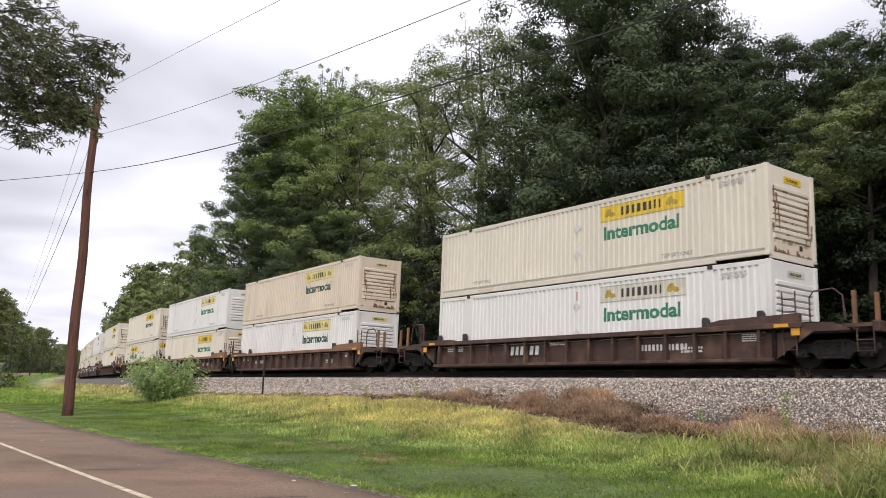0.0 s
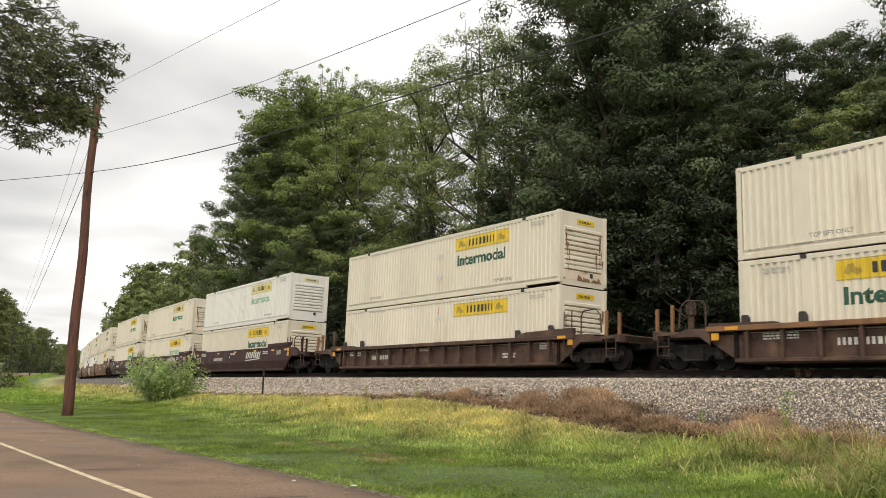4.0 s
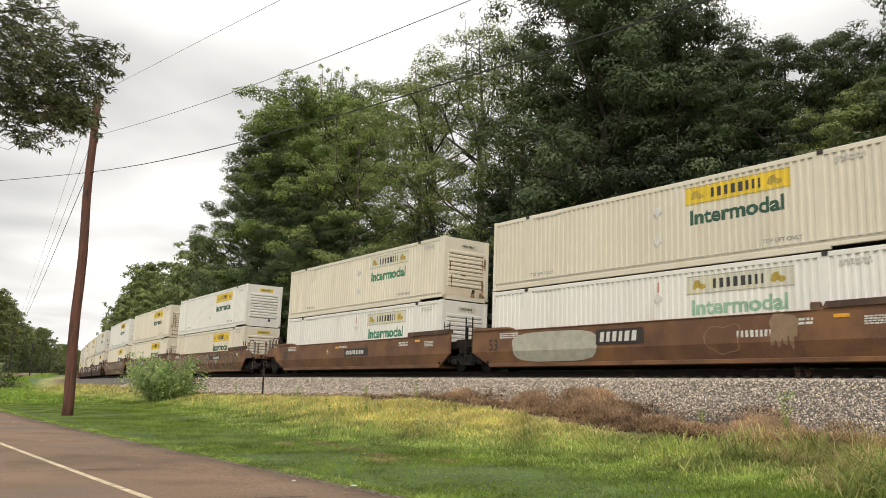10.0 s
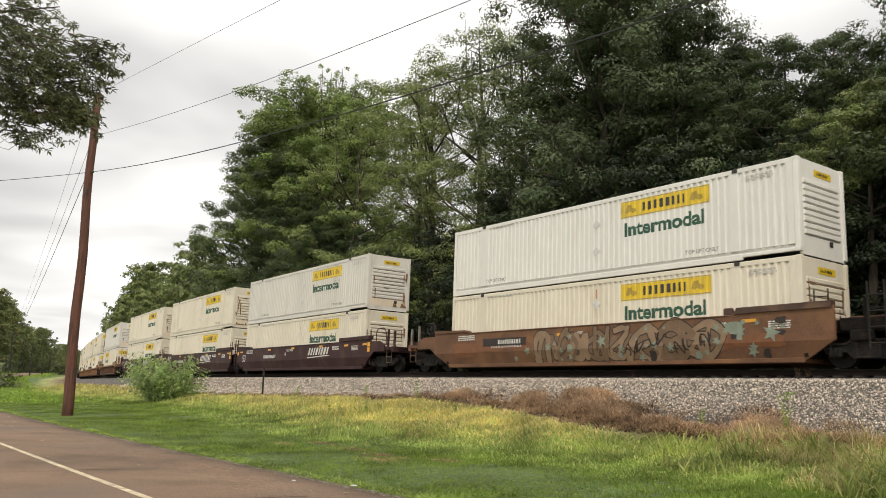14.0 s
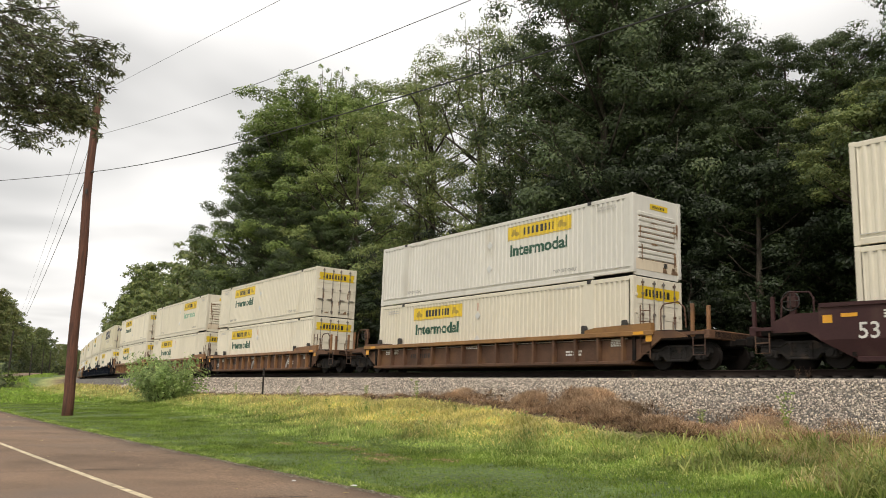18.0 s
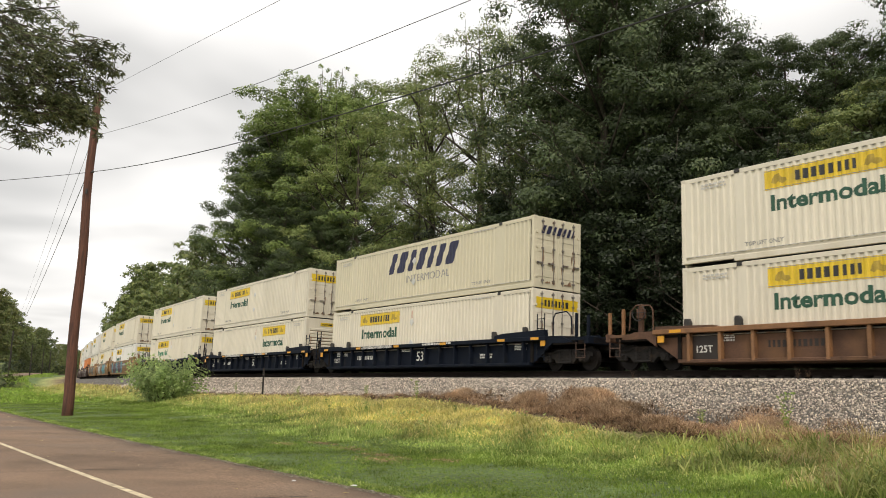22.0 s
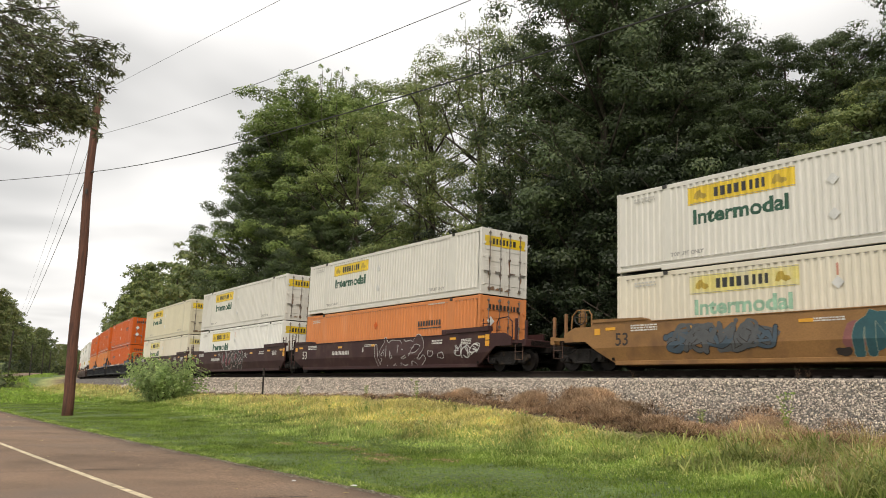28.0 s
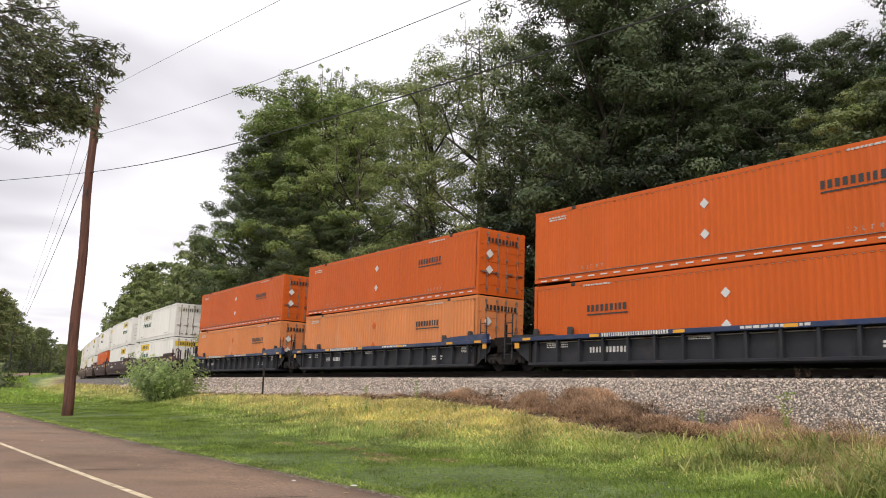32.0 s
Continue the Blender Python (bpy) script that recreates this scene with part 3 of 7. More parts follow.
def strewn(rng, n, s_range, u_range, near=0.0):
    """Random places on the ground; near > 0 crowds them towards the low end of s."""
    s = s_range[0] + (s_range[1] - s_range[0]) * rng.rand(n) ** (1 + near)
    u = rng.uniform(*u_range, n)
    x, y = on_line(s, u)
    return s, u, np.stack([x, y, ground_z(s, u)], 1)


def make_grass():
    rng = np.random.RandomState(5)
    s, u, p = strewn(rng, 62000, (0, 80), (7.0, 14.95), 0.9)
    sel = rng.rand(len(s)) < np.array([0.9 + 0.7 * noise.noise((a * 0.45, b * 0.45, 5)) for a, b in p[:, :2]])
    s, u, p = s[sel], u[sel], p[sel]
    blades("mown_grass", p, np.interp(u, (7.0, 8.5, 14.7), (0.24, 0.12, 0.07)), 0.022, 0.9, GRASS["mown"], "short mown green grass beside the road", "grass", 1, 7, 0.07, True)
    # the unmown strip: yellow towards the ballast, green towards the lawn
    foot = (9, 11, 12, 13.6, 18, 26, 31, 41, 48), (3.1, 3.1, 2.65, 2.75, 2.2, 2.2, 2.6, 3.1, 3.5)
    lawn = (8, 10, 14, 19, 24, 28, 32, 37, 42), (7.1, 7.2, 7.5, 8.0, 7.6, 7.1, 6.5, 5.9, 5.4)
    bare = (3.0, 9.0, 10, 12, 14.6, 17.4, 21.2, 25.4, 31, 41, 50), (5.0, 5.2, 5.9, 5.7, 4.9, 4.1, 3.2, 3.0, 3.2, 3.6, 3.9)
    s, u, p = strewn(rng, 56000, (8, 120), (2.15, 10.9), 1.3)
    edge = np.interp(s, *lawn)
    sel = (u > np.interp(s, *bare) + np.interp(s, (12, 19, 24), (0.75, 0.45, 0.1)) + 0.25 * rng.randn(len(s))) & (rng.rand(len(s)) < np.interp(u - edge, (0, 1.2, 3.6), (1, 0.75, 0.05)))
    s, u, p, edge = s[sel], u[sel], p[sel], edge[sel]
    swell = np.array([noise.noise((a * 0.6, b * 0.6, 17)) for a, b in p[:, :2]])
    tall = np.interp(u - edge, (-3, 0, 1.6, 3.4), (0.44, 0.36, 0.22, 0.12)) * np.interp(u - np.interp(s, *bare), (0, 1.6), (0.4, 1)) * rng.uniform(0.6, 1.3, len(u)) * (1 + 0.7 * swell) * np.interp(s, (8, 14, 22), (0.6, 0.75, 1))
    green = u + 0.95 * rng.randn(len(u)) + 1.0 * swell > edge - np.interp(s, (10, 19, 28), (0.7, 0.3, 0.0))
    blades("tall_grass", p[~green], tall[~green], 0.024, 1.9, GRASS["tall"], "unmown yellow grass lying over below the ballast", "grass", 2, 5, 0.12)
    blades("meadow_grass", p[green], tall[green], 0.022, 1.3, GRASS["meadow"], "unmown green grass beside the mown strip", "grass", 12, 4, 0.1)
    # dead creeper matted over the foot of the ballast, in humps
    s, u, p = strewn(rng, 22000, (3, 50), (2.1, 6.4), 0.35)
    sel = (u > np.interp(s, *foot) + 0.18 * rng.randn(len(s))) & (u < np.interp(s, *bare) + 0.2 * rng.randn(len(s))) & (rng.rand(len(s)) < np.interp(s, (3, 9, 10), (0.35, 0.45, 1)))
    s, u, p = s[sel], u[sel], p[sel]
    mound = np.array([max(0.0, noise.noise((a * 0.8, b * 1.0, 7))) for a, b in p[:, :2]])
    p[:, 2] = np.maximum(p[:, 2], np.interp(u, (1.25, 2.3, 3.3), (2.07, 1.35, 0.62))) + 0.02 + mound * np.interp(s, (22, 30), (0.4, 0.06))
    thick = rng.rand(len(s)) < 0.35 + 2.2 * mound
    blades("dead_brush", p[thick], rng.uniform(0.10, 0.36, thick.sum()) * np.interp(s[thick], (22, 30), (1, 0.5)), 0.013, 2.6, GRASS["dead"], "matted dead brown creeper at the foot of the ballast", "dead weeds", 3, 7, 0.13)
    dim = rng.rand(len(s)) < 0.5
    blades("dead_litter", p[dim] - [0, 0, 0.03], rng.uniform(0.05, 0.16, dim.sum()), 0.03, 3.0, GRASS["litter"], "dark brown litter of dead leaves between the weeds", "dead weeds", 13, 4, 0.12)
    # straw and green reeds at the near end
    s, u, p = strewn(rng, 4400, (1.5, 10.6), (3.6, 9.9))
    tuft = np.array([noise.noise((a * 0.8, b * 0.8, 21)) for a, b in p[:, :2]])
    sel = (tuft > 0.0) & (u < np.interp(s, (5, 8, 10.6), (9.9, 9.2, 6.9)) + 0.3 * rng.randn(len(s)))
    s, u, p, tuft = s[sel], u[sel], p[sel], tuft[sel]
    blades("straw_grass", p, (0.26 + 1.35 * np.clip(tuft, 0, 0.5)) * rng.uniform(0.45, 1.4, len(u)), 0.015, 1.5, GRASS["dry"], "tall dry straw-coloured grass bending over", "grass", 4, 4, 0.07)
    s, u, p = strewn(rng, 6000, (1.5, 14), (4.4, 10.0))
    tuft = np.array([noise.noise((a * 0.9, b * 0.9, 41)) for a, b in p[:, :2]])
    sel = (tuft > -0.12) & (u > np.interp(s, (1.5, 9, 12, 14), (3.5, 5.0, 5.4, 5.6))) & (u < np.interp(s, (5, 8, 14), (10.0, 9.4, 7.4)) + 0.3 * rng.randn(len(s)))
    s, u, p, tuft = s[sel], u[sel], p[sel], tuft[sel]
    blades("reed_grass", p, (0.22 + 1.1 * np.clip(tuft, 0, 0.5)) * rng.uniform(0.5, 1.3, len(u)) * np.interp(s, (2, 9, 14), (1.2, 1.0, 0.7)), 0.028, 1.9, GRASS["reed"], "tall green weeds growing among the dry grass", "weeds", 6, 4, 0.06)
    # small clover leaves in the mown strip and lumps of dead brush on the bank
    s, u, p = strewn(rng, 16000, (0, 34), (7.6, 14.8), 0.9)
    sel = np.array([noise.noise((a * 0.5, b * 0.5, 81)) for a, b in p[:, :2]]) > -0.12
    p = p[sel]
    p[:, 2] += rng.uniform(0.01, 0.09, len(p))
    me = facing_leaves("clover", p, np.zeros_like(p) + np.array([0, -0.4, 0.9]), 0.05, GRASS["clover"], rng)
    tagged(new("clover", me), "small green clover leaves in the mown grass", "clover", kind="stuff")
    lumps = []
    for s0, u0, r in ((18.0, 2.75, 1.0), (16.4, 3.1, 0.8), (20.6, 2.6, 0.6), (14.2, 3.9, 0.55), (11.3, 3.5, 0.75), (10.6, 4.2, 0.7), (24.6, 2.4, 0.45), (12.6, 4.6, 0.45)):
        n = int(1300 * r * r)
        a, d = rng.uniform(0, 6.28, n), np.sqrt(rng.rand(n))
        ls, lu = s0 + np.cos(a) * d * r * 1.25, u0 + np.sin(a) * d * r * 0.8
        x, y = on_line(ls, lu)
        lumps.append(np.stack([x, y, np.maximum(ground_z(ls, lu), np.interp(lu, (1.25, 2.3, 3.3), (2.07, 1.35, 0.62))) + 0.04 + 0.42 * r * (1 - d * d)], 1))
    p = np.concatenate(lumps)
    blades("brush_hump", p, rng.uniform(0.07, 0.24, len(p)), 0.011, 2.6, GRASS["dead_pale"], "rounded humps of pale dead creeper on the bank", "dead weeds", 9, 5, 0.07)
    # a lush fringe along the asphalt, and pale grit washed up against it
    s, u, p = strewn(rng, 5200, (5, 60), (14.35, 14.85), 0.8)
    blades("edge_grass", p, rng.uniform(0.04, 0.11, len(u)), 0.02, 1.4, GRASS["meadow"], "bright green grass creeping over the asphalt edge", "grass", 24, 4, 0.05, True)
    s, u, p = strewn(rng, 2600, (5, 60), (0, 1), 0.9)
    x, y = on_line(s, 14.86 + 0.05 * rng.randn(len(s)) + np.array([0.05 * noise.noise((a * 0.7, 3, 1)) for a in s]))
    p = np.stack([x, y, np.full(len(s), 0.028)], 1)
    blades("edge_grit", p, rng.uniform(0.012, 0.03, len(s)), 0.05, 2.6, GRASS["grit"], "pale grit and dead grass along the asphalt edge", "grit", 25, 3, 0.02, True)
    # dry scuffs in the mown strip
    scuffs = []
    for s0, u0, ls, lu in ((20.0, 11.9, 0.5, 0.10), (19.3, 11.1, 0.6, 0.08), (17.5, 11.3, 0.6, 0.16), (14.9, 12.1, 0.7, 0.22), (15.8, 11.6, 0.5, 0.15), (13.9, 11.2, 0.4, 0.12)):
        n = int(330 * ls)
        ss, us = s0 + rng.randn(n) * ls * 0.6, u0 + rng.randn(n) * lu
        x, y = on_line(ss, us)
        scuffs.append(np.stack([x, y, ground_z(ss, us) + 0.03], 1))
    p = np.concatenate(scuffs)
    blades("dry_scuffs", p, rng.uniform(0.03, 0.08, len(p)), 0.02, 3.0, GRASS["dead"], "dry brown scuffs of dead grass in the lawn", "dead grass", 23, 3, 0.05, True)
    # broad-leaved weeds in the yellow strip
    n = 9000
    s, u, p = strewn(rng, n, (8, 70), (2.9, 7.6), 0.6)
    tuft = np.array([noise.noise((a * 0.55, b * 0.55, 61)) for a, b in p[:, :2]])
    sel = (tuft > 0.12) & (u > np.interp(s, *bare) + 0.7)
    p = p[sel]
    p[:, 2] += rng.uniform(0.02, 0.36, len(p))
    me = leaf_mesh("broadleaf_weeds", p, np.zeros_like(p), 0.085, LEAVES["vine"], rng)
    tagged(new("broadleaf_weeds", me), "low green broad-leaved weeds among yellow grass", "weeds", kind="stuff")
    s, u, p = strewn(rng, 15000, (60, 330), (3.0, 13.5))
    dry = u + rng.randn(len(u)) < 6.5
    blades("far_grass", p[dry], rng.uniform(0.2, 0.5, dry.sum()), 0.09, 0.8, GRASS["tall"], "distant yellow-green verge grass", "grass", 7, 3, 0.2)
    blades("far_green_grass", p[~dry], rng.uniform(0.1, 0.3, (~dry).sum()), 0.09, 0.8, GRASS["mown"], "distant green verge grass beside the line", "grass", 17, 3, 0.2)
    s, u, p = strewn(rng, 7000, (60, 420), (21.6, 30))
    blades("far_verge_grass", p, rng.uniform(0.15, 0.35, len(u)), 0.09, 0.8, GRASS["mown"], "distant green verge grass", "grass", 8, 3, 0.2)


def make_stones():
    """Loose ballast stones on the near bank, a few cut shapes of them."""
    rng = np.random.RandomState(11)
    n = 88000
    s = 2 + 76 * rng.rand(n) ** 1.5
    u = rng.uniform(0.6, 0.95, n) + rng.rand(n) * np.interp(s, (2, 11, 13, 18, 28, 41, 52), (2.5, 2.4, 2.0, 1.6, 1.75, 2.4, 2.8))
    x, y = on_line(s, u)
    z = np.interp(u, (-0.2, 0.3, 1.0, 1.25, 2.3, 3.3), (2.12, 2.06, 2.03, 1.97, 1.31, 0.62))
    z = np.maximum(z, ground_z(s, u))
    r = rng.uniform(0.014, 0.038, n) * np.interp(s, (0, 30, 80), (1, 1.15, 1.6))
    base = np.array([(1, 0, 0), (-0.5, 0.87, 0), (-0.5, -0.87, 0), (0, 0, 1), (0, 0, -1)], float)
    v = base[None] * rng.uniform(0.65, 1.3, (n, 5, 1)) + rng.uniform(-0.25, 0.25, (n, 5, 3))
    q = rng.randn(n, 4)
    q /= np.linalg.norm(q, axis=1)[:, None]
    w, a, b, c = q.T
    rot = np.stack([1 - 2 * (b * b + c * c), 2 * (a * b - c * w), 2 * (a * c + b * w), 2 * (a * b + c * w), 1 - 2 * (a * a + c * c), 2 * (b * c - a * w),
                    2 * (a * c - b * w), 2 * (b * c + a * w), 1 - 2 * (a * a + b * b)], 1).reshape(n, 3, 3)
    v = np.einsum("nij,nkj->nki", rot, v) * r[:, None, None] + np.stack([x, y, z + r * 0.3], 1)[:, None]
    f = np.array([(0, 1, 3), (1, 2, 3), (2, 0, 3), (1, 0, 4), (2, 1, 4), (0, 2, 4)])
    me = big_mesh("ballast_stones", v.reshape(-1, 3), (np.arange(n)[:, None, None] * 5 + f[None]).reshape(-1, 3), STONES)
    tagged(new("ballast_stones", me), "loose grey crushed stones on the ballast bank", "stones", kind="stuff")


make_ground()
make_road()
make_cracks()
make_track()


# ------------------------------------------------------------- trees
def leaf_mesh(name, centres, normals, size, material, rng, plain=False):
    """Leaves as bent pointed blades; plain ones, for the wood, have three corners."""
    n = len(centres)
    d = rng.randn(n, 3) + normals * 0.6
    d[:, 2] -= 0.15
    d /= np.linalg.norm(d, axis=1)[:, None]
    e = np.cross(d, rng.randn(n, 3))
    e /= np.linalg.norm(e, axis=1)[:, None] + 1e-9
    h = np.cross(d, e)
    L = (size * rng.uniform(0.6, 1.35, n))[:, None]
    a, b = centres - d * L * 0.5, centres + d * L * 0.5
    c = centres + e * L * 0.30 + h * L * 0.06
    g = centres - e * L * 0.30 + h * L * 0.06
    if plain:
        v = np.stack([a - e * L * 0.32, a + e * L * 0.32, b], 1).reshape(-1, 3)
        return big_mesh(name, v, np.arange(n)[:, None] * 3 + [0, 1, 2], material)
    v = np.stack([a, c, b, g], 1).reshape(-1, 3)
    i = np.arange(n)[:, None] * 4
    return big_mesh(name, v, i + [0, 1, 2, 3], material)


def facing_leaves(name, centres, normals, size, material, rng):
    """Leaves that lie across their spray: three corners each, turned any way in the plane of the given normal."""
    n = len(centres)
    m = normals / (np.linalg.norm(normals, axis=1)[:, None] + 1e-9) + rng.randn(n, 3) * 0.24
    m /= np.linalg.norm(m, axis=1)[:, None] + 1e-9
    d = np.cross(m, rng.randn(n, 3))
    d[:, 2] -= 0.25
    d -= m * np.sum(d * m, 1)[:, None]
    d /= np.linalg.norm(d, axis=1)[:, None] + 1e-9
    e = np.cross(m, d)
    L = (size * rng.uniform(0.6, 1.4, n))[:, None]
    v = np.stack([centres - d * L * 0.45 - e * L * 0.34, centres - d * L * 0.45 + e * L * 0.34, centres + d * L * 0.6], 1).reshape(-1, 3)
    return big_mesh(name, v, np.arange(n)[:, None] * 3 + [0, 1, 2], material)


def grow_tree(seed, height, spread, first, leaves, boughs, clump_r, fill=0.6, spires=3, twigs=True):
    """Trunk and limbs as tubes; each limb ends in a bough of several leafy pads, with dark gaps between the boughs."""
    rng = np.random.RandomState(seed)
    wood = Geo()
    n = 9
    bend = rng.randn(2) * 0.02 * height
    trunk = [Vector((bend[0] * (k / n) ** 2 + 0.05 * rng.randn(), bend[1] * (k / n) ** 2 + 0.05 * rng.randn(), height * 0.93 * k / n)) for k in range(n + 1)]
    r0 = height * 0.014 + 0.06
    wood.path(trunk, [r0 * (1 - 0.9 * k / n) * (1.35 if k == 0 else 1) for k in range(n + 1)], 9)
    lobes = rng.uniform(0, 6.28, 2)
    pads = []                        # centre, radius, height of the pad against its width

    def crown_radius(c, a):
        """Fullest at two fifths of the crown, with broad lobes round it."""
        env = spread * math.sin(math.pi * min(1, 0.12 + 0.88 * c) ** 0.75) ** fill
        return env * (1 + 0.13 * math.sin(2 * a + lobes[0]) + 0.10 * math.sin(3 * a + lobes[1]))

    def stem(h):
        i = max(0.0, min(h / height * n / 0.93, n - 0.01))
        return trunk[int(i)].lerp(trunk[int(i) + 1], i - int(i))
    for k in range(boughs):
        c = (k + 0.5) / boughs
        h = height * (first + (0.97 - first) * c)
        a = k * 2.39996 + rng.randn() * 0.35
        inner = k % 4 == 3
        reach = crown_radius(c, a) * (rng.uniform(0.2, 0.55) if inner else rng.uniform(0.72, 1.06))
        root = stem(max(0.1 * height, h - 0.42 * reach - 0.03 * height))
        at = stem(h)
        hub = Vector((at.x + math.cos(a) * reach * 0.9, at.y + math.sin(a) * reach * 0.9, h + rng.uniform(-0.03, 0.03) * height))
        thick = r0 * (0.36 - 0.22 * c)
        mid = root.lerp(hub, 0.5) + Vector((rng.randn() * 0.25, rng.randn() * 0.25, -0.1 * reach))
        wood.path([root, mid, hub], [thick, thick * 0.6, 0.025], 5)
        size = clump_r * 1.5 * rng.uniform(0.7, 1.3)
        for j in range(7):
            d = rng.randn(3)
            d /= np.linalg.norm(d)
            q = hub + Vector((d[0] * size, d[1] * size, d[2] * size * 0.62 - 0.1)) * (rng.rand() ** 0.4)
            q += Vector((math.cos(a), math.sin(a), 0)) * 0.2 * size
            if j < 3 and twigs:
                wood.path([hub.lerp(mid, 0.3), hub.lerp(q, 0.5), q], [0.03, 0.018, 0.008], 4)
            pads.append((*q, clump_r * rng.uniform(0.42, 0.85), 0.55))
    for c in np.linspace(0.12, 0.93, 14):          # leaves close to the stem
        at = stem(height * (first + (0.97 - first) * c))
        pads.append((at.x + rng.randn() * 0.2 * spread, at.y + rng.randn() * 0.2 * spread, at.z, clump_r * rng.uniform(0.8, 1.2), 0.9))
    for k in range(spires):
        a, f = k * 2.39996 + 1.0, ((k + 0.3) / spires) ** 0.5
        out = f * spread * 0.72
        top = height * (1.06 - 0.19 * f * f) * rng.uniform(0.94, 1.02)
        low = top - height * rng.uniform(0.16, 0.26)
        x, y = math.cos(a) * out, math.sin(a) * out
        wood.path([stem(low - 0.12 * height), (x * 0.8, y * 0.8, low), (x, y, top)], [0.07, 0.05, 0.01], 4)
        for j in range(8):
            g = j / 7.0
            pads.append((x * (0.85 + 0.15 * g) + rng.randn() * 0.22 * clump_r, y * (0.85 + 0.15 * g) + rng.randn() * 0.22 * clump_r, low + (top - low) * g, clump_r * (0.62 - 0.4 * g), 0.95))
    pads = np.array(pads)
    share = pads[:, 3] ** 2
    which = rng.choice(len(pads), leaves, p=share / share.sum())
    d = rng.randn(leaves, 3)
    d[:, 2] += 0.45
    d /= np.linalg.norm(d, axis=1)[:, None]
    deep = rng.rand(leaves) ** 0.3 * rng.uniform(0.8, 1.12, leaves)
    flat = np.stack([np.ones(leaves), np.ones(leaves), pads[which, 4]], 1)
    pts = pads[which, :3] + d * (deep * pads[which, 3])[:, None] * flat
    axis = np.stack([pts[:, 0], pts[:, 1], np.zeros(leaves)], 1)
    axis /= np.linalg.norm(axis, axis=1)[:, None] + 1e-6
    return wood, pts, d + axis * 0.35 + np.array([0, 0, 0.3]), rng


TREES = {}


def tree_kind(kind):
    """Meshes of the few kinds of tree, each made once."""
    seed, height, spread, first, leaves, leaf, clumps, cr, mat_key = {
        "oak_a": (1, 20, 6.2, 0.18, 72000, 0.135, 110, 1.25, "oak"),
        "oak_b": (2, 20, 5.4, 0.14, 68000, 0.135, 100, 1.2, "oak"),
        "gum_a": (3, 20, 4.4, 0.10, 66000, 0.122, 104, 0.95, "gum"),
        "gum_b": (4, 20, 3.6, 0.14, 52000, 0.118, 84, 0.9, "gum"),
        "elm_a": (5, 20, 5.2, 0.12, 34000, 0.115, 64, 1.05, "elm"),
        "dark_a": (6, 20, 5.8, 0.14, 72000, 0.135, 106, 1.25, "dark"),
        "crest": (14, 20, 4.2, 0.66, 30000, 0.14, 60, 0.95, "elm"),
        "slim": (12, 20, 3.9, 0.08, 62000, 0.122, 116, 0.95, "oak"),
        "back": (7, 20, 6.0, 0.04, 11000, 0.34, 70, 1.5, "dark"),
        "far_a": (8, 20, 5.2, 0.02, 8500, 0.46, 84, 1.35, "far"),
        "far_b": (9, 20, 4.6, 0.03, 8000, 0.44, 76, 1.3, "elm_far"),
        "sapling": (10, 8, 2.2, 0.06, 6500, 0.13, 34, 0.7, "gum"),
        # these two kinds wear the shade-darkened leaves
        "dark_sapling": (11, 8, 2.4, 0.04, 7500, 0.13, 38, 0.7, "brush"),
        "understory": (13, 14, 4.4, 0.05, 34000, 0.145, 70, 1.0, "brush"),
    }[kind]
    wood, pts, d, rng = grow_tree(seed, height, spread, first, leaves, int(clumps * 0.45), cr, {"gum": 0.26, "elm": 0.4}.get(kind[:3], 0.55),
                                  {"gum": 11, "elm": 5, "sli": 0, "cre": 0, "far": 0}.get(kind[:3], 2), kind[:3] in ("oak", "gum", "elm", "sli", "dar"))
    return (wood.mesh("trunk", BARK, smooth=True), facing_leaves("crown", pts, d, leaf, LEAVES[mat_key], rng), height)


TREE_WORDS = {
    "oak_a": "tall leafy oak with a broad dark green crown", "oak_b": "tall dense oak with dark green leaves",
    "gum_a": "tall bright green tree with an open pointed crown", "gum_b": "slender bright green tree with gaps in its crown",
    "elm_a": "tall thin-leaved tree with dull yellowish green leaves", "dark_a": "tall dark green tree with dense leaves",
    "slim": "slender dark green tree with an uneven pointed top", "dark_sapling": "young dark green tree at the edge of the wood", "understory": "low dense dark green tree under taller crowns",
    "back": "dark green tree deep in the wood", "far_a": "distant green tree beside the railway", "far_b": "distant yellowish green tree beside the railway",
    "sapling": "young green tree at the edge of the wood", "crest": "small tree with a yellowish green top above a bare trunk"}


def plant(kind, s, u, height, turn=0.0, tilt=0.0, widen=1.0):
    if kind not in TREES:
        TREES[kind] = tree_kind(kind)
    trunk, crown, h = TREES[kind]
    x, y = on_line(s, u)
    if -60 < u < 0:
        height -= float(ground_z(s, u)) - 1.0
    k = height / h
    t = empty("tree", pose(float(x), float(y), float(ground_z(s, u)) - 0.1, tilt, 0, turn) @ Matrix.Diagonal((k * widen, k * widen, k, 1)))
    part("trunk", trunk, t)
    part("crown", crown, t)
    return tagged(t, TREE_WORDS[kind], "tree", group="trees of the wood")


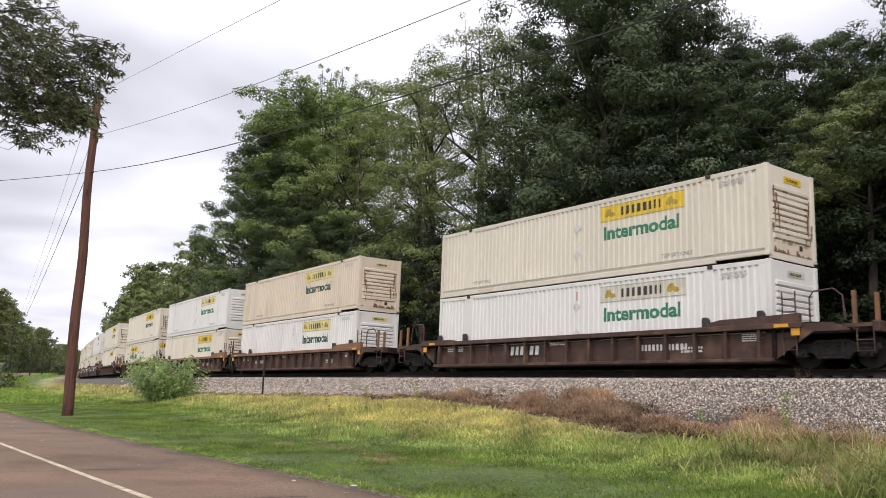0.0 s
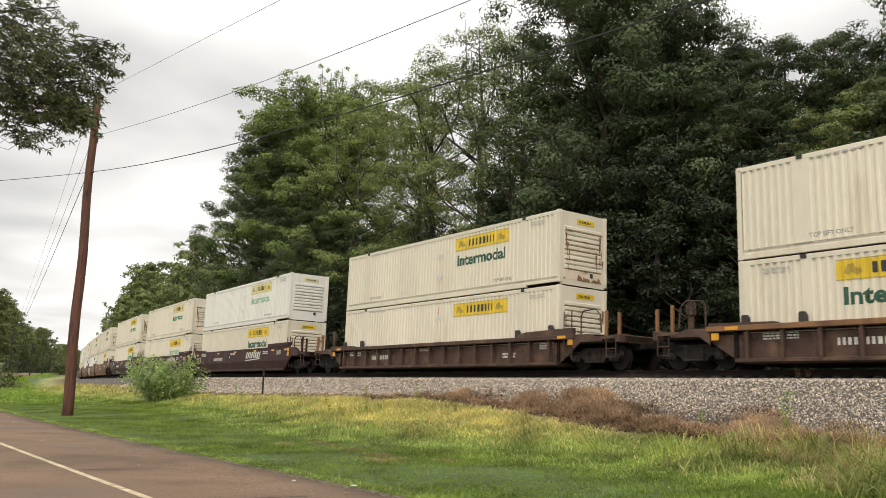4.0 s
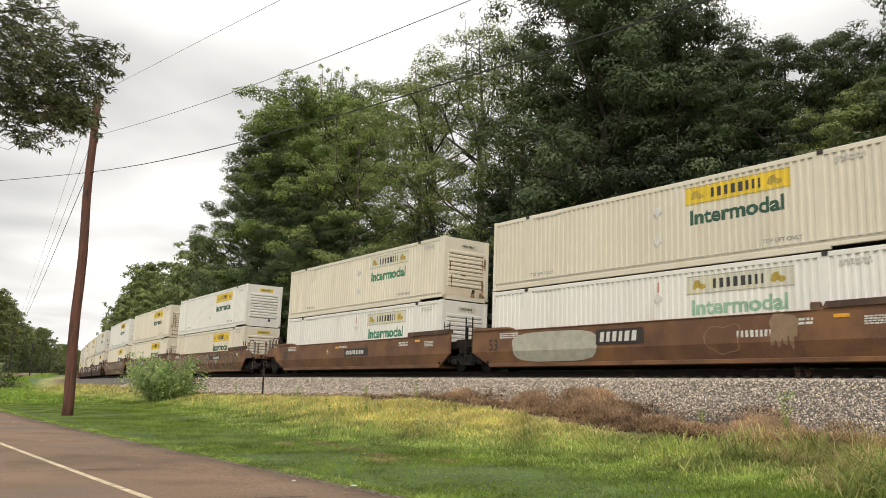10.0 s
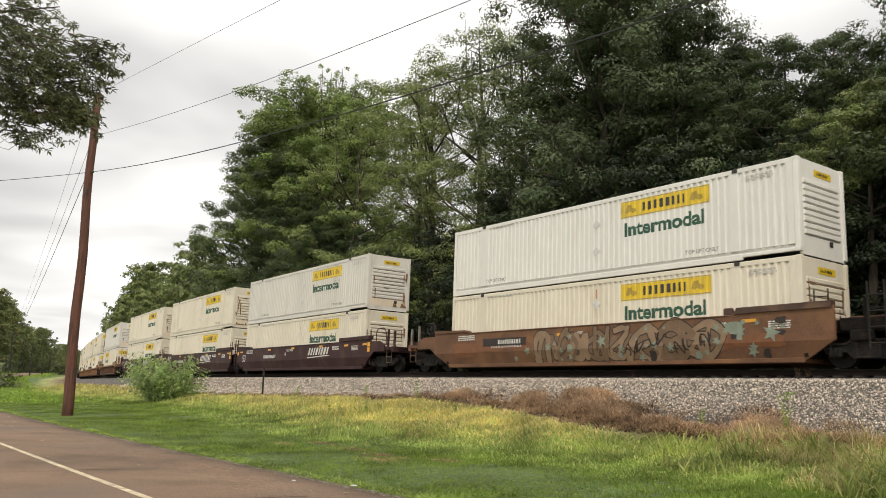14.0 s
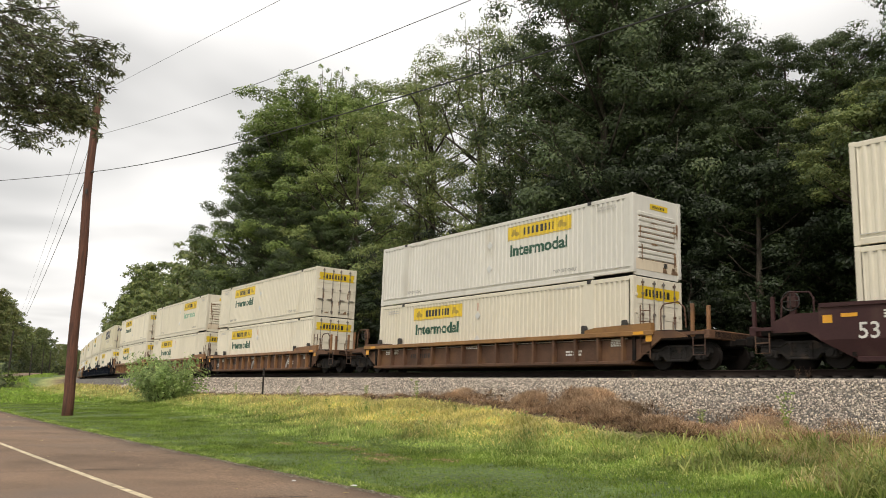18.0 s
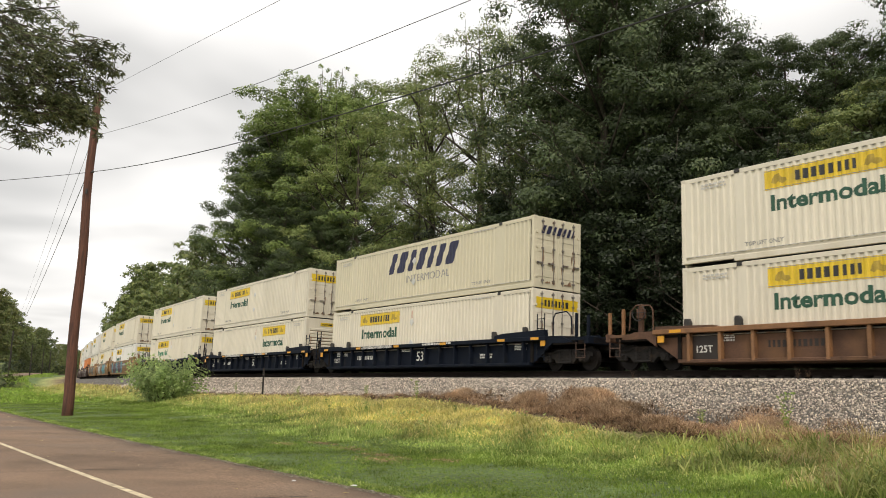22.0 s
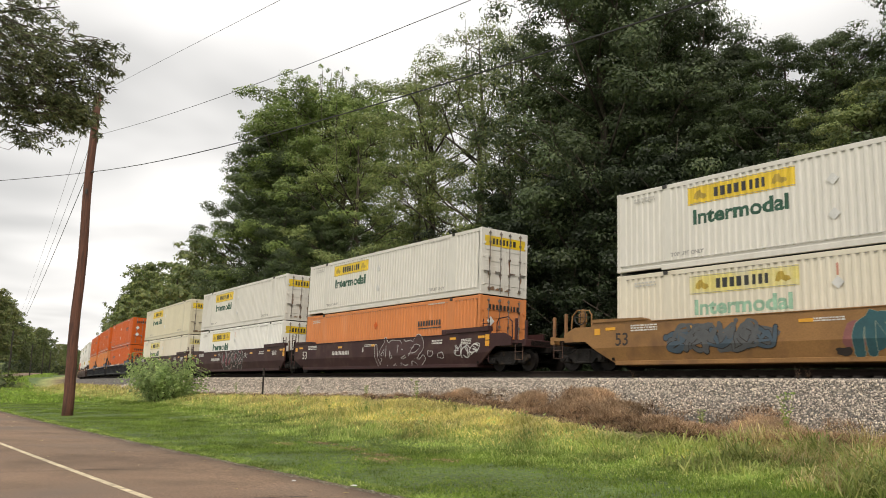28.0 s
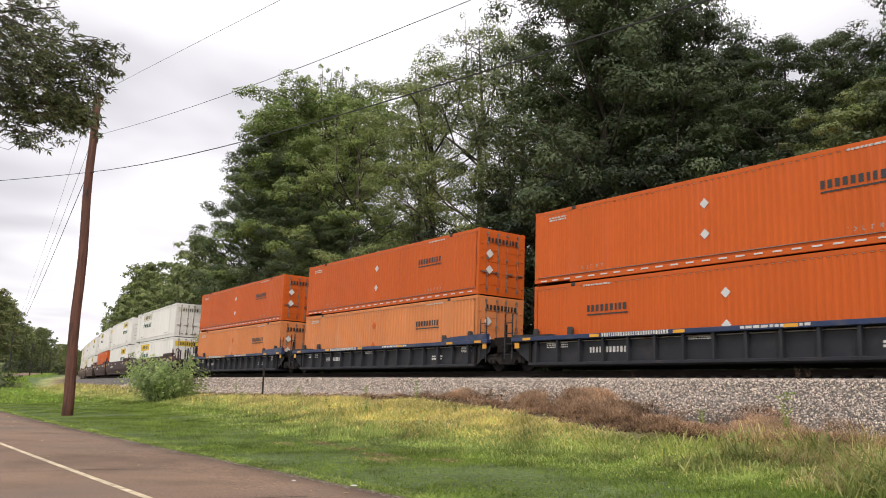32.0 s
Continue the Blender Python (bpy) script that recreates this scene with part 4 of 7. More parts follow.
def make_wood():
    rng = np.random.RandomState(21)
    # the front row beyond the track, from the nearest to the far end
    front = [("back", -12, -11, 17), ("back", -4, -12, 16), ("back", 3, -12, 15.5), ("dark_a", 7.0, -12.5, 17), ("oak_b", 9.4, -10.8, 20.0), ("crest", 14.0, -8.2, 12.2),
             ("slim", 11.4, -12.5, 19.0), ("slim", 16.6, -12.0, 16.8), ("slim", 19.2, -12.0, 17.2), ("slim", 23.6, -12.8, 15.8), ("slim", 14.6, -12.5, 14.4), ("slim", 21.0, -12.8, 14.6), ("slim", 17.8, -14.5, 15.6),
             ("dark_a", 27.6, -12.5, 25.5), ("oak_a", 29.6, -11.5, 26.5), ("dark_a", 32.5, -14, 24), ("elm_a", 37.5, -12.0, 23.5), ("elm_a", 36.0, -9.5, 17.0), ("elm_a", 42.0, -12, 25.5), ("elm_a", 46.5, -11, 24.5),
             ("elm_a", 51.5, -13, 23.5), ("elm_a", 56.0, -10, 22.5), ("gum_a", 60.5, -11, 27.6), ("gum_a", 65.5, -10.5, 28.6), ("gum_a", 70.0, -10, 29.0), ("gum_b", 73.5, -9.5, 28.0), ("slim", 72.0, -7.5, 25.0), ("slim", 68.5, -8.0, 22.5), ("slim", 64.5, -7.0, 21.0),
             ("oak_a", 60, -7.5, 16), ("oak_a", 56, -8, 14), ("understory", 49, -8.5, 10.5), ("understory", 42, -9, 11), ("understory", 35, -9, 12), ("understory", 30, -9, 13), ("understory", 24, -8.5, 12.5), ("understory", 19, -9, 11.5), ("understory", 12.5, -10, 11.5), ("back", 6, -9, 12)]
    for kind, s, u, h in front:
        plant(kind, s, u, h, rng.uniform(0, 360), widen={"oak_a": 1.05, "dark_a": 1.0, "slim": 1.1, "gum_b": 1.05, "elm_a": 1.08}.get(kind, 1.22))
    for s, u, h, turn in ((25.2, -13.4, 21.5, 40), (23.2, -13.6, 18.6, 160), (12.4, -13.2, 20.0, 280)):
        plant("slim", s, u, h, turn, widen=1.1)
    for k in range(30):
        s = -14 + 3.2 * k
        h = float(np.interp(s, (10, 14, 27, 30, 42, 45, 60, 66), (19, 18, 18, 24, 24, 9, 9, 19)))
        plant("back", s + rng.uniform(-1, 1), rng.uniform(-24, -17), h * rng.uniform(0.92, 1.02), rng.uniform(0, 360))
    for k in range(16):
        s = -8 + 4.4 * k
        plant("back", s + rng.uniform(-1, 1), rng.uniform(-36, -28), float(np.interp(s, (40, 50), (17, 9))) * rng.uniform(0.9, 1.0), rng.uniform(0, 360))
    for k in range(22):
        s = -6 + 4.0 * k + rng.uniform(-1, 1)
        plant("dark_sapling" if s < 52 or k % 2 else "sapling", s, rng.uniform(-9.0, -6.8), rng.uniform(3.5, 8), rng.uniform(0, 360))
    for k in range(26):
        s = 104 + 7.4 * k
        h = float(np.interp(s, (104, 112, 125, 160, 215, 290), (19.5, 19.5, 20, 23, 20, 19.5)))
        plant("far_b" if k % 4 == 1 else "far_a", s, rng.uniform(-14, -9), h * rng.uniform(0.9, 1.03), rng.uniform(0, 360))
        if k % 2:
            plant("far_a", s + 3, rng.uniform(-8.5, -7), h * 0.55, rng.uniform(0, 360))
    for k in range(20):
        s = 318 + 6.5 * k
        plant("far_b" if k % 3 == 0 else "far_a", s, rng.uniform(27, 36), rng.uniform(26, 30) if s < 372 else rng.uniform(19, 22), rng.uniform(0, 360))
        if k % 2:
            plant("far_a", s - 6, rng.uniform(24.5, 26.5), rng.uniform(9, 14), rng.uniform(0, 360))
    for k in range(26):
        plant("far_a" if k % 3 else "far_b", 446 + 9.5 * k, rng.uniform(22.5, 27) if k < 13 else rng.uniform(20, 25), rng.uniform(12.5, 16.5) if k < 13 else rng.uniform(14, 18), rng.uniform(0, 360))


def make_undergrowth():
    """Low leafy brush along the foot of the wood, too tangled to count."""
    rng = np.random.RandomState(33)
    n = 48000
    s = -12 + 150 * rng.rand(n) ** 1.4
    u = rng.uniform(-14.5, -6.0, n)
    x, y = on_line(s, u)
    top = np.array([1.0 + 1.8 * abs(noise.noise((a * 0.25, b * 0.25, 11))) for a, b in zip(x, y)]) * np.interp(u, (-14, -10, -6), (2.4, 1.4, 1.0))
    z = ground_z(s, u) + top * rng.rand(n) ** 0.6
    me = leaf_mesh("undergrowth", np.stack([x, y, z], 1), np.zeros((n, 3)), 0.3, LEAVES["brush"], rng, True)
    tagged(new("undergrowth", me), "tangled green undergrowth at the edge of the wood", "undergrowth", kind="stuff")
    # the same along the foot of the distant trees across the road
    n = 16000
    s = 290 + 380 * rng.rand(n)
    u = rng.uniform(22.6, 30, n)
    x, y = on_line(s, u)
    z = ground_z(s, u) + np.array([3.0 + 4.0 * abs(noise.noise((a * 0.12, b * 0.12, 31))) for a, b in zip(x, y)]) * rng.rand(n) ** 0.7
    me = leaf_mesh("distant_undergrowth", np.stack([x, y, z], 1), np.zeros((n, 3)), 0.75, LEAVES["dark"], rng, True)
    tagged(new("distant_undergrowth", me), "dark green undergrowth below the distant trees", "undergrowth", kind="stuff")


make_undergrowth()
make_wood()


# ------------------------------------------------------------- poles and cables
LINE_DIR = Vector((0.5888, -0.8083, 0))       # along the road, towards the near end
POLE = Vector((-16.9, 38.0, 0.0))
NEAR_WIRES = ((1.253e-3, -0.1804, 11.46), (1.044e-3, -0.1843, 13.24), (-1.0e-4, -0.155, 15.35))


def utility_pole(x, y, height, r0, r1, label, z=0.0):
    root = empty("utility_pole", pose(x, y, z))
    n = 12
    g = Geo()
    shaft = POLEWOOD if r0 > 0.22 else TIE
    g.path([(0.03 * math.sin(k * 1.3), 0.03 * math.cos(k * 1.1), -0.6 + (height + 0.6) * k / n) for k in range(n + 1)], [r0 + (r1 - r0) * k / n for k in range(n + 1)], 14)
    part("pole_shaft", g.mesh("pole_shaft", shaft, smooth=True), root)
    for z in (height * 0.74, height * 0.86):
        part("insulator", kept("insulator", lambda: Geo().rod((0, 0, 0), (0.16, -0.2, 0.0), 0.018, n=6).rod((0.16, -0.2, -0.05), (0.16, -0.2, 0.06), 0.05, 0.03, n=8).mesh("insulator", SHADOW_GAP)), root, at=pose(0.12, -0.12, z))
    part("bolt_plate", kept("bolt_plate", lambda: Geo().box(-0.05, 0.05, -0.02, 0.02, -0.12, 0.12, 0.008).mesh("bolt_plate", SHADOW_GAP)), root, at=pose(0.02, -r0 * 0.85 - 0.005, height * 0.68))
    return tagged(root, label, "utility pole", group="poles along the road")


def cable(pts, radius, label):
    me = Geo().path(pts, radius, 5).mesh("overhead_cable", WIRE)
    return tagged(new("overhead_cable", me), label, "cable", group="overhead cables")


def sagging(a, b, sag, n=16):
    a, b = Vector(a), Vector(b)
    return [a.lerp(b, k / n) - Vector((0, 0, sag * 4 * (k / n) * (1 - k / n))) for k in range(n + 1)]


def make_poles():
    utility_pole(POLE.x, POLE.y, 15.4, 0.25, 0.165, "tall reddish-brown wooden utility pole in the grass verge")
    spots = []
    for s in (165, 248, 292, 318):
        x, y = on_line(s, 12.3)
        spots.append((float(x), float(y)))
        utility_pole(float(x), float(y), 8.6, 0.17, 0.12, "distant brown wooden utility pole beside the road", float(climb(s)))
    # towards the near end: z falls and flattens with the distance t
    for c, thick in ((NEAR_WIRES[0], 0.015), (NEAR_WIRES[1], 0.008), (NEAR_WIRES[2], 0.0065)):
        pts = []
        for k in range(25):
            t = 2.9 * k
            p = POLE + LINE_DIR * t
            pts.append((p.x, p.y, c[2] + c[1] * t + c[0] * t * t))
        cable(pts, thick, "thin black overhead cable running along the road")
    far = spots[0]
    for z0, z1, thick in ((11.4, 8.5, 0.017), (12.84, 9.05, 0.010), (15.3, 11.6, 0.008)):
        cable(sagging((POLE.x - 0.1, POLE.y, z0), (far[0], far[1], min(z1, 10.3)), 0.8), thick, "thin black overhead cable sagging to the next pole")
    cable(sagging((POLE.x, POLE.y, 11.45), (-22.9, 26.0, 7.4), 0.15), 0.013, "black service cable leaving the wooden pole")


# ------------------------------------------------------------- shrubs, weeds, near oak
def shrub(x, y, z, wide, tall, seed, leaves=3000, leaf=0.13, mat_key="vine", label="bright green leafy bush below the ballast"):
    rng = np.random.RandomState(seed)
    root = empty("bush", pose(x, y, z))
    wood, pts = Geo(), []
    n = 24
    for k in range(n):
        a, r = rng.uniform(0, 6.28), wide * 0.5 * rng.rand() ** 0.6
        h = tall * (1 - 0.45 * (2 * r / wide) ** 2) * rng.uniform(0.4, 1.15)
        tip = Vector((math.cos(a) * r, math.sin(a) * r, h))
        wood.path([(tip.x * 0.25, tip.y * 0.25, 0), (tip.x * 0.6, tip.y * 0.6, h * 0.5), tip], [0.03, 0.02, 0.006], 5)
        for j in range(leaves // n):
            f = rng.rand() ** 0.6
            base = Vector((tip.x * (0.25 + 0.75 * f), tip.y * (0.25 + 0.75 * f), h * f))
            pts.append(tuple(base + Vector(rng.randn(3) * np.array([0.17, 0.17, 0.11]) * wide / 3.2)))
    part("stems", wood.mesh("stems", BARK), root)
    pts = np.array(pts)
    pts[:, 2] = np.maximum(pts[:, 2], 0.05)
    out = pts * np.array([0.4, 0.4, 0.0]) + np.array([0, -0.5, 0.7])
    part("foliage", facing_leaves("foliage", pts, out, leaf, LEAVES[mat_key], rng), root)
    return tagged(root, label, "bush")


def weed(s, u, tall, seed):
    rng = np.random.RandomState(seed)
    x, y = on_line(s, u)
    root = empty("weed", pose(float(x), float(y), float(np.interp(u, (0.5, 1.25, 2.3, 3.3, 4.2, 8.5), (2.1, 2.05, 1.35, 0.65, 0.6, 0.2)))))
    g = Geo()
    for k in range(4):
        a = rng.uniform(0, 6.28)
        g.path([(0, 0, 0), (0.06 * math.cos(a), 0.06 * math.sin(a), tall * 0.5), (0.16 * math.cos(a) * tall, 0.16 * math.sin(a) * tall, tall * rng.uniform(0.8, 1))], [0.008, 0.006, 0.003], 4)
    tagged(part("stalks", g.mesh("stalks", GRASS["reed"]), root), kind="stuff")
    n = 90
    h = rng.rand(n) ** 0.7 * tall
    a = rng.uniform(0, 6.28, n)
    r = 0.16 * tall * (0.4 + h / tall) * rng.rand(n)
    p = np.stack([np.cos(a) * r, np.sin(a) * r, h], 1)
    part("foliage", leaf_mesh("foliage", p, np.zeros_like(p), 0.03 + 0.05 * tall, LEAVES["gum"], rng), root)
    return tagged(root, "green leafy weed growing from the ballast edge", "weed", group="weeds")


def near_oak():
    """A roadside oak: its trunk stands beside the road, one limb with drooping narrow leaves hangs over."""
    rng = np.random.RandomState(77)
    root = empty("oak_tree", pose(-10.4, 10.2, 0))
    o = Vector((-10.4, 10.2, 0))
    g = Geo()
    g.path([(0, 0, -0.2), (0.1, 0.05, 2.0), (0.05, 0.1, 4.5), (-0.1, 0.2, 7.0), (-0.2, 0.1, 9.5)], [0.42, 0.33, 0.28, 0.2, 0.1], 12)
    part("trunk", g.mesh("trunk", BARK, smooth=True), root)
    limbs = [((0.0, 0.1, 4.6), (1.6, 0.9, 5.6), (3.2, 1.7, 5.9), (4.8, 1.9, 6.2)), ((-0.05, 0.15, 5.6), (1.5, 1.3, 6.7), (3.0, 1.8, 7.2), (4.2, 2.1, 7.5)),
             ((0.05, 0.1, 4.2), (1.5, 1.4, 5.4), (2.8, 1.9, 5.85), (4.4, 2.0, 5.9))]
    twigs = Geo()
    for l in limbs:
        part("limb", Geo().path(l, [0.10, 0.06, 0.03, 0.008], 7).mesh("limb", BARK, smooth=True), root)
    pts, dirs = [], []
    # masses of twigs: centre x, y, z in the world, then half sizes
    masses = [((-6.5, 12.0, 7.2), (0.6, 0.9, 0.5), 44), ((-5.95, 12.0, 6.35), (0.85, 1.0, 0.42), 78), ((-5.2, 12.1, 6.55), (0.2, 0.5, 0.3), 15),
              ((-6.05, 12.0, 5.78), (0.75, 0.9, 0.4), 66), ((-5.55, 12.1, 5.75), (0.32, 0.6, 0.42), 24), ((-6.1, 12.0, 5.3), (0.28, 0.5, 0.3), 16),
              ((-5.55, 12.0, 5.55), (0.26, 0.4, 0.24), 20), ((-6.6, 11.8, 6.1), (0.5, 1.0, 0.9), 42), ((-7.6, 11.4, 6.6), (0.8, 1.2, 1.2), 60), ((-8.8, 10.8, 7.4), (1.3, 1.5, 1.3), 70), ((-10.6, 10.2, 8.8), (2.0, 2.0, 1.6), 90)]
    for c, r, n in masses:
        for k in range(n):
            d = rng.randn(3)
            d /= np.linalg.norm(d)
            q = np.array(c) + d * np.array(r) * rng.rand() ** 0.4
            q = Vector(q) - o
            root_at = Vector((q.x - 0.35 + 0.1 * rng.randn(), q.y - 0.1 + 0.2 * rng.randn(), q.z + 0.12))
            twigs.path([root_at, q.lerp(root_at, 0.5) + Vector((0, 0, 0.05)), q], [0.009, 0.007, 0.003], 4)
            # leaves spray out and droop from the shoots along the twig
            for f in (0.35, 0.6, 0.8, 1.0, 1.0):
                hub = root_at.lerp(q, f) + Vector(rng.randn(3) * 0.06)
                for j in range(11):
                    a = rng.uniform(0, 6.28)
                    pts.append(tuple(hub + Vector(rng.randn(3) * 0.015)))
                    dirs.append((math.cos(a) * 0.7 + 0.15, math.sin(a) * 0.7, rng.uniform(-1.15, 0.25)))
    # bare twigs below the leaves
    for k in range(6):
        a = Vector((-6.9 + 0.08 * k, 12.0 + 0.1 * rng.randn(), 5.2 + 0.08 * rng.randn())) - o
        b = a + Vector((0.35 + 0.25 * rng.rand(), 0.1 * rng.randn(), 0.02 + 0.1 * rng.randn()))
        twigs.path([a, a.lerp(b, 0.5) + Vector((0, 0, -0.1)), b], [0.004, 0.004, 0.002], 4)
    tagged(part("twig_tangle", twigs.mesh("twig_tangle", BARK), root), kind="stuff")
    pts, d = np.array(pts), np.array(dirs)
    d /= np.linalg.norm(d, axis=1)[:, None]
    n = len(pts)
    e = np.cross(d, rng.randn(n, 3))
    e /= np.linalg.norm(e, axis=1)[:, None]
    L = rng.uniform(0.055, 0.115, n)[:, None]
    bow = np.array([0, 0, 0.12]) * L
    v = np.stack([pts, pts + d * L * 0.5 + e * L * 0.12 + bow, pts + d * L, pts + d * L * 0.5 - e * L * 0.12 + bow], 1).reshape(-1, 3)
    part("crown", big_mesh("crown", v, np.arange(n)[:, None] * 4 + [0, 1, 2, 3], LEAVES["willow"]), root)
    return tagged(root, "roadside oak with drooping narrow dark green leaves", "tree")


def make_small_things():
    shrub(-16.6, 50.0, 0.5, 5.4, 2.9, 31, 7000, 0.16)
    for k, (s, u, w, t) in enumerate(((112, 13.2, 6.5, 3.2), (118, 15.0, 6.0, 2.8), (104, 14.0, 4.0, 1.6))):
        x, y = on_line(s, u - 1.2)
        shrub(float(x), float(y), 0.0, w, t, 40 + k, 2800, 0.34, "far", "dark green shrub beside the distant road")
    x, y = on_line(40.7, 3.37)
    post = empty("marker_post", pose(float(x), float(y), float(ground_z(40.7, 3.37))))
    part("wire_clip", Geo().rod((-0.05, -0.035, 1.1), (0.05, -0.035, 1.1), 0.01, n=6).mesh("wire_clip", STEEL), post)
    part("stake", Geo().box(-0.045, 0.045, -0.03, 0.03, -0.2, 1.42, 0.01).mesh("stake", TIE), post)
    tagged(post, "thin weathered wooden marker post beside the ballast", "post")
    for k, (s, u, t) in enumerate(((45.5, 3.0, 0.9), (34.1, 4.5, 1.05), (31.1, 2.65, 0.6), (25.1, 6.2, 0.7), (27.8, 6.2, 0.5), (26.2, 3.3, 1.3), (13.0, 3.6, 0.6), (30.0, 5.2, 0.6), (40, 4.8, 0.7), (60, 3.4, 0.8), (10.2, 4.4, 1.1), (52, 4.3, 0.8), (33, 4.0, 0.5), (22, 4.6, 0.5))):
        weed(s, u, t, 60 + k)
    for s, u, r in ((12.8, 15.26, 0.035), (11.75, 14.72, 0.05)):
        x, y = on_line(s, u)
        scrap = Geo().add([(-r, -r * 0.6, 0), (r, -r * 0.8, 0.004), (r * 1.2, r * 0.5, 0.012), (0, r * 0.9, 0.0), (-r * 0.9, r * 0.5, 0.01), (0, 0, 0.022)], [(0, 1, 5), (1, 2, 5), (2, 3, 5), (3, 4, 5), (4, 0, 5)])
        tagged(new("paper_scrap", scrap.mesh("paper_scrap", PLACARD)), "small crumpled white scrap of paper on the asphalt", "litter", group="scraps on the road").matrix_world = pose(float(x), float(y), 0.018)
    # dead stalks standing on the crest of the ballast
    for k, (s, u, tall) in enumerate(((11.8, 1.0, 0.24), (11.5, 1.0, 0.18), (9.3, 1.0, 0.2), (17.4, 1.0, 0.14))):
        x, y = on_line(s, u)
        r2 = random.Random(80 + k)
        g = Geo()
        for j in range(5):
            a, lean = r2.uniform(0, 6.28), r2.uniform(0.1, 0.5) * tall
            mid = (0.3 * lean * math.cos(a), 0.3 * lean * math.sin(a), 0.5 * tall)
            tip = (lean * math.cos(a), lean * math.sin(a), tall * r2.uniform(0.75, 1.0))
            g.path([(0, 0, -0.05), mid, tip], [0.005, 0.004, 0.002], 4)
            for m in range(4):
                b = r2.uniform(0, 6.28)
                g.path([mid, (mid[0] + 0.1 * math.cos(b), mid[1] + 0.1 * math.sin(b), mid[2] + 0.09 * m)], [0.003, 0.0015], 4)
        stalk = tagged(new("dead_weed", g.mesh("dead_weed", GRASS["litter"])), "thin dry stalks of a dead weed on the ballast", "weed", group="dead weeds on the ballast")
        stalk.matrix_world = pose(float(x), float(y), 2.03)
    # scraps and fallen leaves on the asphalt
    rng = np.random.RandomState(9)
    g = Geo()
    for k in range(70):
        s, u = 5 + 45 * rng.rand(), rng.uniform(14.9, 18.5)
        x, y = on_line(s, u)
        r, a = rng.uniform(0.02, 0.06), rng.uniform(0, 6.28)
        z = 0.012 + float(np.interp(u, (14.7, 15.6, 18.0), (0.0, 0.02, 0.045)))
        g.add([(x + r * math.cos(a + b) * f, y + r * math.sin(a + b) * f, z + h) for b, f, h in ((0, 1, 0.0), (1.4, 0.5, 0.012), (3.1, 1, 0.004), (4.7, 0.5, 0.01))], [(0, 1, 2, 3)])
    tagged(new("fallen_leaves", g.mesh("fallen_leaves", GRASS["dry"])), "dry fallen leaves scattered on the asphalt", "leaves", kind="stuff")


make_poles()
near_oak()
make_small_things()


# ------------------------------------------------------------- containers
LONG, WIDE, HIGH = 16.35, 2.6, 2.9
HL, HW = LONG / 2, WIDE / 2
MOVERS = []                          # (thing, its place along the train, height above the rail)


def corrugated(material):
    def maker():
        g = Geo()
        pitch, deep = 0.24, 0.014 if material.name == "orange_paint" else 0.03
        for sign in (-1, 1):
            xs, ys = [], []
            x = -HL + 0.2
            while x < HL - 0.2 - pitch:
                flat = abs(abs(x + pitch / 2) - 6.1) < 0.2      # smooth lifting posts
                for k, d in ((0.0, 0), (0.035, 1), (0.135, 1), (0.17, 0)):
                    xs.append(x + k)
                    ys.append(sign * (HW - 0.012 - (0 if flat else deep * d)))
                x += pitch
            xs.append(HL - 0.16)
            ys.append(sign * (HW - 0.012))
            n = len(xs)
            v = [(a, b, 0.29) for a, b in zip(xs, ys)] + [(a, b, 2.79) for a, b in zip(xs, ys)]
            f = [(i, i + 1, n + i + 1, n + i) if sign < 0 else (i + 1, i, n + i, n + i + 1) for i in range(n - 1)]
            g.add(v, f)
        return g.mesh("side_wall", material)
    return kept(("corrugated", material.name), maker)


WAVE_KEYS = ((0.0, 0.0), (0.035, 1.0), (0.135, 1.0), (0.17, 0.0), (0.24, 0.0))


def wave_depth(x):
    """How far the pressed side wall lies behind its outer face at x."""
    k = math.floor((x + HL - 0.2) / 0.24)
    if abs(abs(-HL + 0.2 + 0.24 * k + 0.12) - 6.1) < 0.2:
        return 0.0
    f = x + HL - 0.2 - 0.24 * k
    for (a, p), (b, q) in zip(WAVE_KEYS, WAVE_KEYS[1:]):
        if f <= b:
            return 0.03 * (p + (q - p) * (f - a) / (b - a))
    return 0.0


def pressed(me, x0, scale=1.0, way=1):
    """The same painted mark laid over the waves of the side wall: cut at the folds, then set back into them."""
    def maker():
        bm = bmesh.new()
        bm.from_mesh(me)
        xs = [v.co.x for v in bm.verts]
        lo, hi = min(x0 + way * scale * min(xs), x0 + way * scale * max(xs)), max(x0 + way * scale * min(xs), x0 + way * scale * max(xs))
        k = math.floor((lo + HL - 0.2) / 0.24)
        while -HL + 0.2 + 0.24 * k < hi:
            for f, _ in WAVE_KEYS[:4]:
                cut = -HL + 0.2 + 0.24 * k + f
                if lo < cut < hi:
                    bmesh.ops.bisect_plane(bm, geom=bm.verts[:] + bm.edges[:] + bm.faces[:], plane_co=((cut - x0) * way / scale, 0, 0), plane_no=(1, 0, 0), dist=1e-5)
            k += 1
        for v in bm.verts:
            v.co.y += wave_depth(x0 + way * scale * v.co.x)
        out = me.copy()
        bm.to_mesh(out)
        bm.free()
        return out
    return kept(("pressed", me.name, round(x0, 3), scale, way), maker)


def roof_sheet():
    """A roof with shallow pressed waves."""
    n = 60
    xs = [-HL + 0.1 + (LONG - 0.2) * k / n for k in range(n + 1)]
    zs = [2.85 + (0.012 if k % 2 else 0.0) for k in range(n + 1)]
    v = [(x, -HW + 0.06, z) for x, z in zip(xs, zs)] + [(x, HW - 0.06, z) for x, z in zip(xs, zs)]
    return Geo().add(v, [(i, i + 1, n + 2 + i, n + 1 + i) for i in range(n)])


